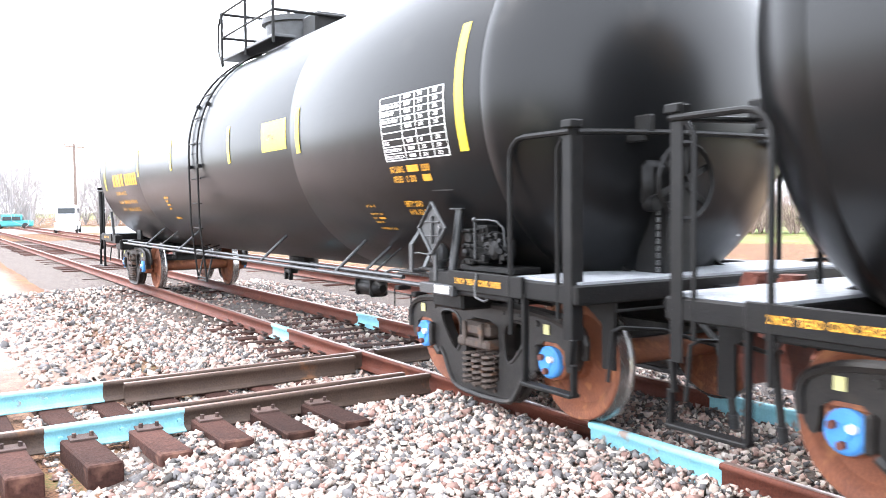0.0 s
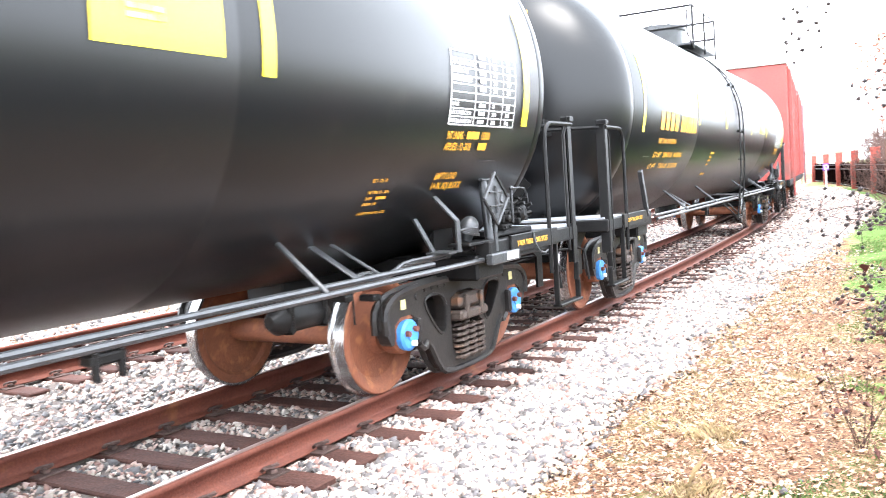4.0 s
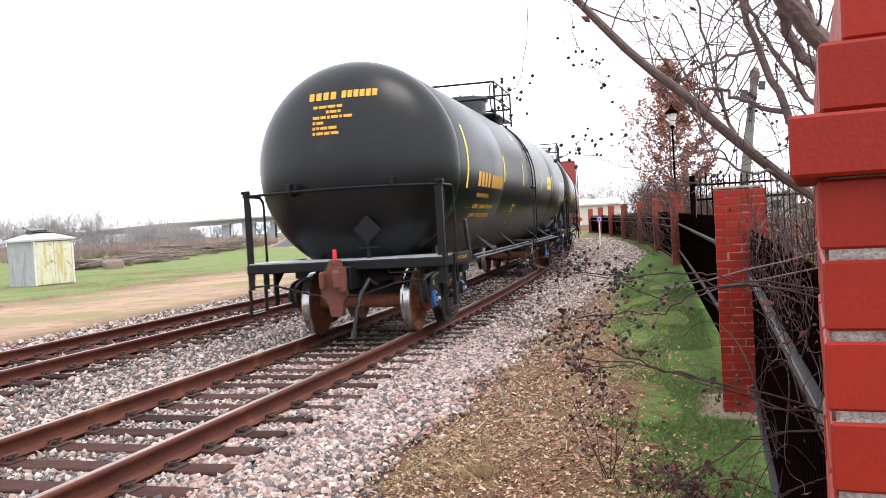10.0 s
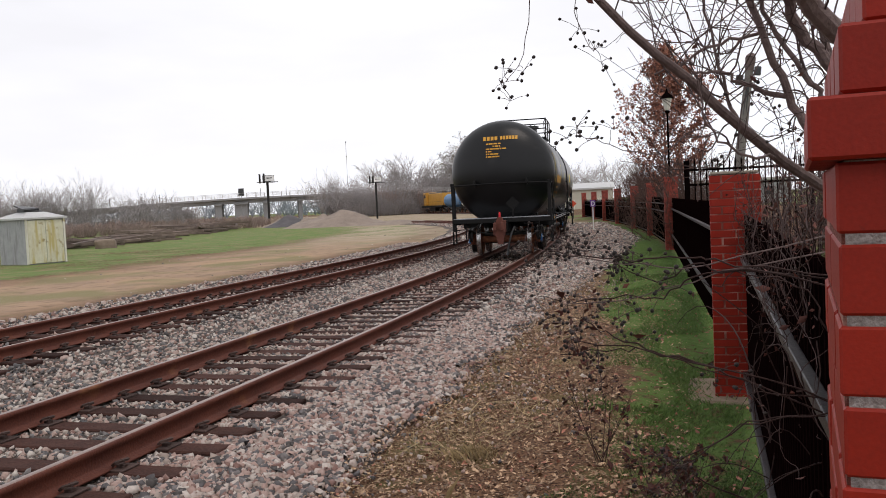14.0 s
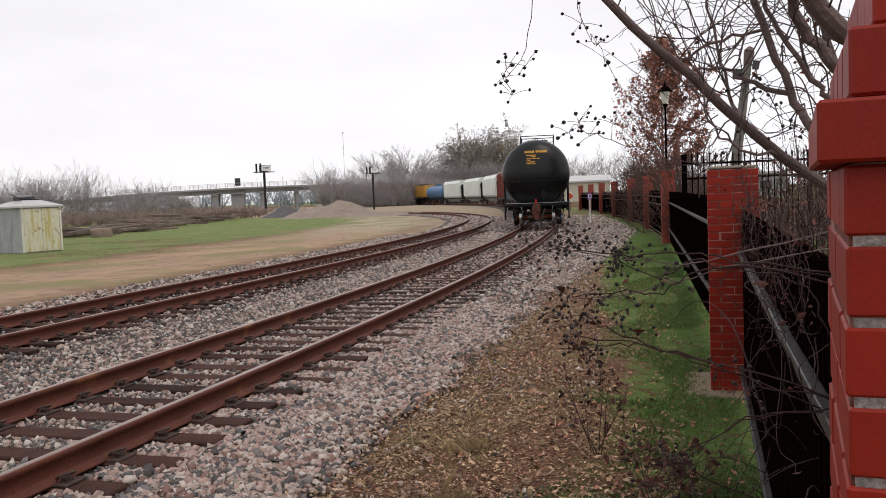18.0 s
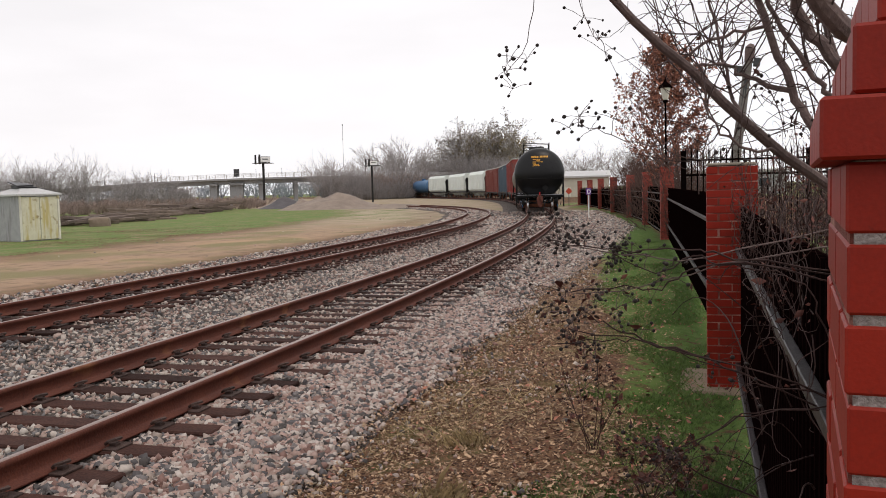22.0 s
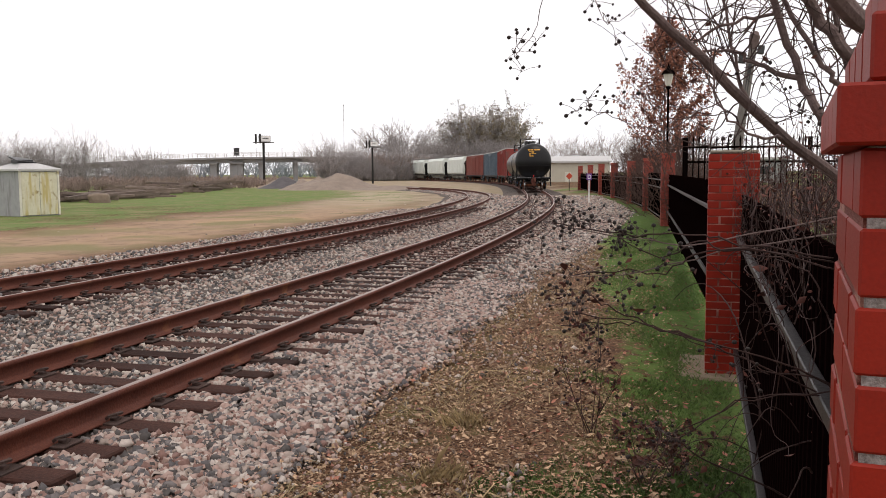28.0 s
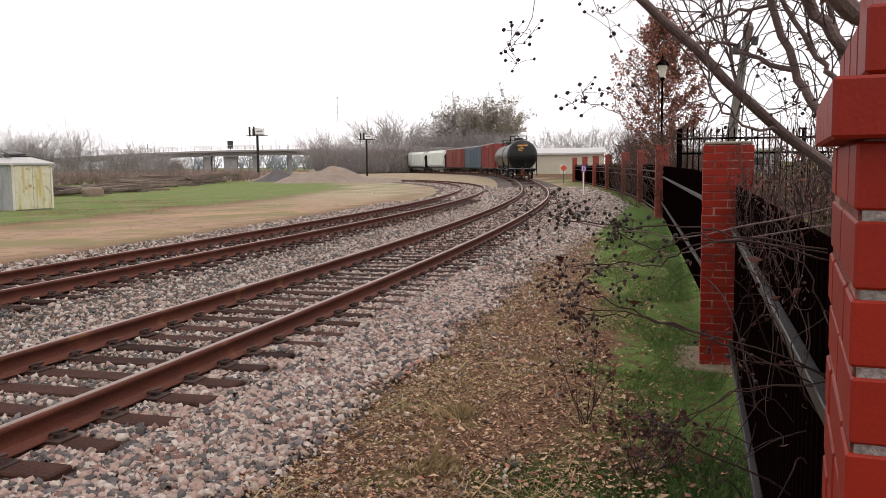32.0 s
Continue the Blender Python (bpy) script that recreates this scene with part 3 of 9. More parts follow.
ribbon("ballast_main", MAIN, -60, 260, 0.8, [(-2.6, -0.16), (-2.25, -0.075), (-1.9, -0.05), (-1.3, -0.035), (-0.6, -0.03), (0.6, -0.03), (1.3, -0.035), (1.9, -0.05), (2.3, -0.06), (2.6, -0.13)], BALLAST, "grey and pink crushed stone ballast under the main track")
ribbon("ballast_side", SIDE, -60, 120, 0.8, [(-2.6, -0.14), (-2.2, -0.065), (-1.3, -0.04), (-0.6, -0.035), (0.6, -0.035), (1.3, -0.04), (2.0, -0.06), (2.9, -0.15)], BALLAST, "grey crushed stone ballast under the second track")


for o0, o1 in ((-3.9, -0.85), (-0.67, 0.67), (0.85, 2.4)):
    ribbon("ballast_crossing", MAIN, -7.1, -1.9 if o0 < -1 else 0.5, 0.4, [(o0, -0.05 if o0 < -1 else 0.035), (o0 + 0.5, 0.035), (o0 + (o1 - o0) * 0.7, 0.045), (o1, 0.04)], BALLAST, "pink crushed stone heaped to the rails beside the crossing")


# ---------------------------------------------------------------- rails and ties
RAIL_PROFILE = [(-0.075, 0.0), (0.075, 0.0), (0.075, 0.014), (0.02, 0.03), (0.011, 0.045), (0.011, 0.125), (0.036, 0.142), (0.037, 0.168), (0.027, 0.18), (-0.027, 0.18), (-0.037, 0.168), (-0.036, 0.142), (-0.011, 0.125), (-0.011, 0.045), (-0.02, 0.03), (-0.075, 0.014)]


def rail(name, pts, parent, paints=(), iron=None):
    """A rail through (x, y, heading) stations; paints: (from, to) runs of stations in blue."""
    k = len(RAIL_PROFILE)
    v, f, mi = [], [], []
    for x, y, t in pts:
        for o, z in RAIL_PROFILE:
            v.append((x - math.sin(t) * o, y + math.cos(t) * o, z))
    for i in range(len(pts) - 1):
        for j in range(k):
            f.append((i * k + j, (i + 1) * k + j, (i + 1) * k + (j + 1) % k, i * k + (j + 1) % k))
            mi.append(2 if any(a <= i < b for a, b in paints) else 1 if j in (8,) else 0)
    me = raw_mesh(name, v, f)
    for m in (iron or RAIL, RAILTOP, BLUERAIL):
        me.materials.append(m)
    me.polygons.foreach_set("material_index", mi)
    ob = new(name, me)
    ob.parent = parent
    return ob


track_main = tagged(new("track_main"), "rusty steel rails on dark timber ties of the main line", "track", kind="structure")
track_side = tagged(new("track_side"), "rusty steel rails on dark timber ties of the second track", "track", kind="structure")
CROSS_X = -7.42  # where the crossing track's nearer rail meets y = 1.4


def run_rail(line, off, s0, s1, parent, blue=False):
    ss = list(np.arange(s0, s1, 1.0)) if s1 < 70 else list(np.arange(s0, 70, 1.0)) + list(np.arange(70, s1, 4.0))
    rail("rail", [line.at(s, off) for s in ss + [s1]], parent, [(0, 999)] if blue else ())


for off, paint in ((-0.7525, ((-11.9, -11.3), (-5.3, -4.1))), (0.7525, ((-12.3, -11.6), (-5.5, -4.3)))):
    s = -110.0
    for a, b in paint:
        run_rail(MAIN, off, s, a, track_main)
        run_rail(MAIN, off, a, b, track_main, True)
        s = b
    run_rail(MAIN, off, s, 255, track_main)
    run_rail(SIDE, off, -110, 115, track_side)

track_cross = tagged(new("track_cross"), "rusty crossing track with light blue painted joints", "track", kind="structure")


def cross_at(y, back=0.0):
    return CROSS_X - back + (1.4 - y) * 0.06, y, math.atan2(-1, 0.06)


for back in (0.0, 1.505):
    for y0, y1, blue in ((3.78, 1.42 - back * 0.25, False), (1.42 - back * 0.25, 0.39 - back * 0.6, True), (0.39 - back * 0.6, -14.0, False), (5.12, 3.96, False), (8.25, 5.5, False), (9.75, 8.5, False), (22.0, 10.0, False)):
        rail("rail", [cross_at(y, back) for y in np.linspace(y0, y1, max(3, int(abs(y1 - y0))))], track_cross, [(0, 99)] if blue else (), CROSSIRON)
    bm = bmesh.new()
    for y in np.arange(0.5, 1.4, 0.22):
        x, _, _ = cross_at(y - back * 0.4, back)
        cyl(bm, (x - 0.05, y - back * 0.4, 0.085), (x + 0.05, y - back * 0.4, 0.085), 0.018, 6)
    tagged(part("joint_bolts", bm, BLUERAIL, track_cross), kind="stuff")
    # guard rail inside each running rail
    gx = 0.19 if back else -0.19
    rail("guard_rail", [(cross_at(y, back)[0] + gx, y, cross_at(y)[2]) for y in np.linspace(3.6, 1.2, 4)], track_cross, (), CROSSIRON)


def tie_mesh():
    bm = bmesh.new()
    box(bm, (0, 0, -0.085), (0.225, 2.59, 0.17), bevel=0.012)
    for v in bm.verts:
        v.co += Vector((noise.noise(v.co * 3) * 0.01, 0, noise.noise(v.co * 5 + Vector((4, 0, 0))) * 0.008))
    me = mesh_of(bm, "tie")
    me.materials.append(TIE)
    return me


def plate_mesh():
    """A tie plate with its two spikes and the anchor clip beside the rail."""
    bm = bmesh.new()
    box(bm, (0, 0, 0.006), (0.19, 0.36, 0.014), bevel=0.003)
    for sy in (-1, 1):
        # looped spring clip over the rail foot, and the screw beside it
        pts = [(-0.05, sy * 0.07, 0.035), (-0.06, sy * 0.1, 0.055), (-0.03, sy * 0.135, 0.065), (0.03, sy * 0.135, 0.06), (0.06, sy * 0.1, 0.05), (0.03, sy * 0.075, 0.035)]
        tube(bm, [Vector(q) for q in pts], 0.013, 5)
        box(bm, (0.0, sy * 0.105, 0.022), (0.05, 0.06, 0.03), bevel=0.006)
    me = mesh_of(bm, "tie_plate")
    me.materials.append(STEEL)
    return me


TIE_ME, PLATE_ME = tie_mesh(), plate_mesh()


def lay_ties(line, parent, s0, s1, near0, near1, gaps=()):
    rng = random.Random(11)
    far_v, far_f = [], []
    laid = []
    s = s0
    while s < s1:
        if not any(a < s < b for a, b in gaps):
            x, y, t = line.at(s, rng.uniform(-0.06, 0.06))
            t += rng.uniform(-0.025, 0.025)
            laid.append(s)
            if near0 <= s <= near1:
                ob = new("tie", TIE_ME)
                ob.parent = parent
                ob.matrix_basis = Matrix.Translation((x, y, rng.uniform(-0.012, 0.004))) @ Matrix.Rotation(t, 4, "Z")
                for off in (-0.7525, 0.7525):
                    px, py, pt = line.at(s, off)
                    pl = new("tie_plate", PLATE_ME)
                    pl.parent = parent
                    pl.matrix_basis = Matrix.Translation((px, py, -0.002)) @ Matrix.Rotation(pt, 4, "Z")
            else:
                c, sn = math.cos(t), math.sin(t)
                base = len(far_v)
                sunk = rng.uniform(0.0, 0.07)
                for dx in (-0.11, 0.11):
                    for dy in (-1.3, 1.3):
                        for dz in (-0.2, 0.0):
                            far_v.append((x + c * dx - sn * dy, y + sn * dx + c * dy, dz - sunk))
                for q in ((0, 1, 3, 2), (4, 6, 7, 5), (0, 4, 5, 1), (2, 3, 7, 6), (1, 5, 7, 3)):
                    far_f.append([base + i for i in q])
        s += 0.51 + rng.uniform(-0.03, 0.03)
    ob = part("far_ties", raw_mesh("far_ties", far_v, far_f), TIE, parent)
    tagged(ob, kind="stuff")
    return np.array(laid)


MAIN_TIES = lay_ties(MAIN, track_main, -60, 230, -14, 62, gaps=((-9.4, -7.0),))
SIDE_TIES = lay_ties(SIDE, track_side, -60, 112, 0, 40, gaps=((-9.4, -7.0),))
for k in range(16):
    y = 3.01 - 0.475 * k
    ob = new("tie", TIE_ME)
    ob.parent = track_cross
    x = cross_at(y)[0] - 0.75 + 0.18 * math.sin(k * 2.3)
    ob.matrix_basis = Matrix.Translation((x, y, -0.005)) @ Matrix.Rotation(math.pi / 2 + 0.06 + 0.03 * math.sin(k * 5.1), 4, "Z")
# ends of the crossing's ties stand clear of the gravel before its nearer rail
for k in range(9):
    y = 2.535 - 0.475 * k
    x = cross_at(y)[0]
    bm = bmesh.new()
    box(bm, (0, 0, -0.01), (0.82, 0.23, 0.21), bevel=0.012)
    ob = part("tie", bm, TIE, track_cross)
    ob.matrix_basis = pose(x + 0.52 + 0.03 * math.sin(k * 2.3), y, 0.0, 0, 0, 3.4 + 2 * math.sin(k * 5.1))
    bm = bmesh.new()
    box(bm, (x + 0.17, y, 0.102), (0.16, 0.19, 0.02), bevel=0.004)
    for dy in (-0.06, 0.06):
        cyl(bm, (x + 0.18, y + dy, 0.1), (x + 0.18, y + dy, 0.145), 0.016, 6)
    part("tie_plate", bm, STEEL, track_cross)
for y in (4.2, 4.75, 5.3, 5.9, 6.5, 7.1, 7.7, 8.3, 8.9, 9.5, 10.1):
    ob = new("tie", TIE_ME)
    ob.parent = track_cross
    ob.matrix_basis = Matrix.Translation((cross_at(y)[0] - 0.75, y, -0.01)) @ Matrix.Rotation(math.pi / 2 + 0.06, 4, "Z")


# ---------------------------------------------------------------- lettering
def text_mesh(body, size, wrap, squeeze=0.8):
    """Lettering as a mesh, each vertex put through wrap(x, y); wide letters are squeezed to a stencil face."""
    cu = bpy.data.curves.new("lettering", "FONT")
    cu.body, cu.size = body, size
    cu.offset = size * 0.018
    ob = bpy.data.objects.new("lettering", cu)
    scene.collection.objects.link(ob)
    dg = bpy.context.evaluated_depsgraph_get()
    me = bpy.data.meshes.new_from_object(ob.evaluated_get(dg))
    bpy.data.objects.remove(ob)
    for v in me.vertices:
        v.co = wrap(v.co.x * squeeze, v.co.y)
    return me


TANK_R, TANK_Z = 1.53, 2.41
SEAM0, TRUCK_GAP = -0.77, 13.2
CAR_HALF = 2.04


def side_wrap(x0, z0, lift=0.006):
    """Puts flat lettering on the tank's right flank: x0 along the car, z0 the height of its base line above the rail."""
    a0 = math.asin((z0 - TANK_Z) / TANK_R)

    def w(x, y):
        a = a0 + y / TANK_R
        r = TANK_R + lift
        return Vector((x0 + x, -r * math.cos(a), TANK_Z + r * math.sin(a)))
    return w


def end_wrap(y0, z0, lift=0.008):
    """Puts lettering on the rear head, read from behind."""
    def w(x, y):
        yy, zz = y0 - x, z0 + y
        q = max(0.0, 1 - (yy * yy + (zz - TANK_Z) ** 2) / TANK_R ** 2)
        return Vector((SEAM0 - 0.79 * math.sqrt(q) - lift, yy, zz))
    return w


def patch(bm, wrap, x0, y0, w, h, nx=2, ny=6, mi=0):
    """A curved rectangle on a wrapped surface."""
    vs = [[bm.verts.new(wrap(x0 + w * i / nx, y0 + h * j / ny)) for j in range(ny + 1)] for i in range(nx + 1)]
    for i in range(nx):
        for j in range(ny):
            bm.faces.new((vs[i][j], vs[i + 1][j], vs[i + 1][j + 1], vs[i][j + 1])).material_index = mi


def bars(bm, wrap, widths, size, gap=0.25):
    """Unreadable or private writing as one block per word or character."""
    x = 0
    for w in widths:
        patch(bm, wrap, x, 0, w * size, size, max(1, int(w)), 2)
        x += (w + gap) * size
    return x


# ---------------------------------------------------------------- trucks
WHEEL_R = 0.457


def wheel_profile():
    """Half section of a wheel: face, tread with its flange inside, back."""
    return [(-0.10, 0.0), (-0.10, 0.13), (-0.03, 0.15), (0.005, 0.22), (0.0, 0.33), (-0.045, 0.375), (-0.06, 0.40), (-0.06, WHEEL_R - 0.012), (-0.05, WHEEL_R - 0.002)], [(-0.05, WHEEL_R - 0.002), (0.035, WHEEL_R + 0.002), (0.05, WHEEL_R + 0.022), (0.072, WHEEL_R + 0.024), (0.078, WHEEL_R)], [(0.078, WHEEL_R), (0.078, 0.39), (0.05, 0.36), (0.045, 0.22), (0.075, 0.14), (0.09, 0.0)]


def cut_corners(loop, closed=True):
    """The loop with every corner cut once, as a casting has it."""
    out = []
    n = len(loop)
    for k in range(n if closed else n - 1):
        (x0, z0), (x1, z1) = loop[k], loop[(k + 1) % n]
        out += [(x0 * 0.75 + x1 * 0.25, z0 * 0.75 + z1 * 0.25), (x0 * 0.25 + x1 * 0.75, z0 * 0.25 + z1 * 0.75)]
    return out if closed else [loop[0]] + out + [loop[-1]]


def build_truck():
    """Meshes of one freight-car truck, at its centre on the rail tops, shared by all cars."""
    out = {}
    bm = bmesh.new()
    box(bm, (0, 0, 0.52), (0.42, 1.95, 0.24), bevel=0.03)
    cyl(bm, (0, 0, 0.6), (0, 0, 0.74), 0.2, 20)
    box(bm, (0, 0, 0.4), (0.3, 1.2, 0.12), bevel=0.02)
    out["bolster"] = mesh_of(bm, "truck")
    out["bolster"].materials.append(TRUCK)
    # side frame: a cast outline with two windows, in x and z
    bm = bmesh.new()
    half = [(0.0, 0.80), (0.6, 0.80), (0.95, 0.775), (1.1, 0.72), (1.16, 0.64), (1.15, 0.5), (1.09, 0.4), (1.05, 0.42), (1.035, 0.6), (0.74, 0.6), (0.735, 0.36), (0.66, 0.3), (0.61, 0.37), (0.46, 0.12), (0.36, 0.06), (0.0, 0.05)]
    outer = cut_corners(half + [(-x, z) for x, z in half[-2:0:-1]])
    windows = [cut_corners([(-0.24, 0.13), (0.24, 0.13), (0.24, 0.5), (0.22, 0.68), (-0.22, 0.68), (-0.24, 0.5)])]
    for s in (-1, 1):
        windows.append(cut_corners(cut_corners([(s * x, z) for x, z in ((0.31, 0.7), (0.31, 0.42), (0.4, 0.35), (0.62, 0.61), (0.62, 0.71))])))
    edges = []
    for loop in [outer] + windows:
        vs = [bm.verts.new((x, -0.05, z)) for x, z in loop]
        edges += [bm.edges.new((vs[k], vs[(k + 1) % len(vs)])) for k in range(len(vs))]
    bmesh.ops.triangle_fill(bm, use_beauty=True, use_dissolve=False, edges=edges)
    ext = bmesh.ops.extrude_face_region(bm, geom=list(bm.faces))
    for v in [g for g in ext["geom"] if isinstance(g, bmesh.types.BMVert)]:
        v.co.y += 0.1
    bmesh.ops.recalc_face_normals(bm, faces=bm.faces)
    # raised lips round the casting and its windows
    for sx in (-1, 1):
        for loop, r in ((half[:6], 0.03), (half[10:], 0.026)):
            for y in (-0.05, 0.05):
                tube(bm, [(sx * x, y, z) for x, z in cut_corners(loop, False)], r, 6)
    for w in windows[1:]:
        tube(bm, [(x, -0.05, z) for x, z in w + w[:1]], 0.014, 5)
    # cast marks on the top chord, heels of the jaws
    for sx in (-1, 1):
        for k in range(4):
            box(bm, (sx * (0.3 + 0.1 * k), -0.054, 0.757), (0.045, 0.012, 0.03), bevel=0.004)
        box(bm, (sx * 0.76, -0.03, 0.47), (0.05, 0.14, 0.2), bevel=0.015)
        lathe(bm, [(0.0, 0.0), (0.0, 0.028), (0.012, 0.022), (0.012, 0.0)], ((sx * 0.73, -0.05, 0.72), (0, -1, 0)), 10)
    out["side_frame"] = mesh_of(bm, "side_frame")
    out["side_frame"].materials.append(TRUCK)
    # one coil spring, hung in two rows of three
    bm = bmesh.new()
    tube(bm, [(0.058 * math.cos(a), 0.058 * math.sin(a), 0.12 + 0.28 * a / (6.28 * 6)) for a in np.linspace(0, 6.28 * 6, 54)], 0.016, 5)
    out["spring"] = mesh_of(bm, "spring")
    out["spring"].materials.append(SPRING)
    bm = bmesh.new()
    box(bm, (0, -0.02, 0.49), (0.46, 0.26, 0.08), bevel=0.02)
    box(bm, (0, -0.02, 0.6), (0.4, 0.22, 0.12), bevel=0.03)
    for dx in (-0.12, 0.12):
        box(bm, (dx, -0.14, 0.56), (0.05, 0.03, 0.2), bevel=0.008)
    out["spring_cap"] = mesh_of(bm, "bolster_end")
    out["spring_cap"].materials.append(SPRING)
    # wheelset about its axle (y)
    bm = bmesh.new()
    for sd in (-1, 1):
        for prof, mi in zip(wheel_profile(), (0, 1, 0)):
            lathe(bm, [(x, r) for x, r in prof], ((0, sd * 0.7525, 0), (0, -sd, 0)), 40, mi)
    lathe(bm, [(-1.0, 0.0), (-1.0, 0.07), (-0.8, 0.085), (-0.6, 0.1), (0.6, 0.1), (0.8, 0.085), (1.0, 0.07), (1.0, 0.0)], ((0, 0, 0), (0, 1, 0)), 16, 0)
    bmesh.ops.recalc_face_normals(bm, faces=bm.faces)
    me = mesh_of(bm, "wheelset")
    for m in (RUSTW, TREAD):
        me.materials.append(m)
    me.polygons.foreach_set("use_smooth", [True] * len(me.polygons))
    me.set_sharp_from_angle(angle=radians(35))
    out["wheelset"] = me
    bm = bmesh.new()
    lathe(bm, [(0.0, 0.0), (0.0, 0.115), (0.05, 0.118), (0.066, 0.1), (0.066, 0.045), (0.075, 0.04), (0.075, 0.0)], ((0, 0, 0), (0, -1, 0)), 24, 0)
    for k in range(3):
        a = k * 2.094 + 0.5
        cyl(bm, (0.062 * math.cos(a), -0.05, 0.062 * math.sin(a)), (0.062 * math.cos(a), -0.098, 0.062 * math.sin(a)), 0.024, 6, mi=1 if k else 2)
    bmesh.ops.recalc_face_normals(bm, faces=bm.faces)
    me = mesh_of(bm, "bearing_cap")
    for m in (BLUECAP, ORANGE, WHITE):
        me.materials.append(m)
    out["bearing_cap"] = me
    bm = bmesh.new()
    lathe(bm, [(0, 0.0), (0, 0.142), (0.11, 0.142), (0.125, 0.132), (0.125, 0.0)], ((0, 0, 0), (0, -1, 0)), 20)
    box(bm, (0, -0.065, 0.13), (0.25, 0.15, 0.07), bevel=0.02)
    for s in (-1, 1):
        box(bm, (s * 0.125, -0.065, 0.06), (0.035, 0.14, 0.16), bevel=0.01)
    bmesh.ops.recalc_face_normals(bm, faces=bm.faces)
    out["bearing_adapter"] = mesh_of(bm, "bearing_adapter")
    out["bearing_adapter"].materials.append(RUSTW)
    bm = bmesh.new()
    plate(bm, [(-0.032, -0.036), (0.032, -0.036), (0.032, 0.036), (-0.032, 0.036)], -0.003, 0.003)
    out["label_plate"] = mesh_of(bm, "label_plate")
    out["label_plate"].materials.append(TAG)
    # brake beam and shoes between the wheels
    bm = bmesh.new()
    for s in (-1, 1):
        box(bm, (s * 0.36, 0, 0.36), (0.09, 1.6, 0.1), bevel=0.02)
        for sd in (-1, 1):
            box(bm, (s * 0.42, sd * 0.72, 0.42), (0.06, 0.09, 0.3), bevel=0.02)
    out["brake_beam"] = mesh_of(bm, "brake_beam")
    out["brake_beam"].materials.append(TRUCK)
    return out


TRUCK_ME = build_truck()


def hang(name, me, parent, m=None):
    ob = new(name, me)
    ob.parent = parent
    if m is not None:
        ob.matrix_basis = m
    return ob


def add_truck(car, x, full=True):
    """A truck under a car; its wheelsets and caps roll."""
    tr = hang("truck", TRUCK_ME["bolster"], car, pose(x, 0, 0))
    for sd in (-1, 1):
        hang("side_frame", TRUCK_ME["side_frame"], tr, pose(0, sd * 1.0, 0))
        if full:
            for sx in (-0.14, 0.0, 0.14):
                for sy in (-0.07, 0.07):
                    hang("spring", TRUCK_ME["spring"], tr, pose(sx, sd * 1.0 + sy, 0))
            hang("bolster_end", TRUCK_ME["spring_cap"], tr, pose(0, sd * 1.0, 0, 0, 0, 0 if sd < 0 else 180))
    if full:
        hang("brake_beam", TRUCK_ME["brake_beam"], tr)
    for ax in (-0.889, 0.889):
        hang("wheelset", TRUCK_ME["wheelset"], tr, pose(ax, 0, WHEEL_R))
        if full:
            for sd in (-1, 1):
                hang("bearing_adapter", TRUCK_ME["bearing_adapter"], tr, pose(ax, sd * 0.9, WHEEL_R, 0, 0, 0 if sd < 0 else 180))
                hang("bearing_cap", TRUCK_ME["bearing_cap"], tr, pose(ax, sd * 1.02, WHEEL_R, 0, 0, 0 if sd < 0 else 180))
                hang("label_plate", TRUCK_ME["label_plate"], tr, pose(ax + 0.04 * sd, sd * 1.058, 0.69))
    return tr


# ---------------------------------------------------------------- tank cars
def tube_part(name, pts, r, parent, material=None, seg=8, label=""):
    bm = bmesh.new()
    tube(bm, pts, r, seg)
    return part(name, bm, material or IRON, parent, label, smooth=True)


def rings_at(x, a0, a1, r, n=14):
    return [(x, -r * math.cos(a), TANK_Z + r * math.sin(a)) for a in np.linspace(a0, a1, n)]


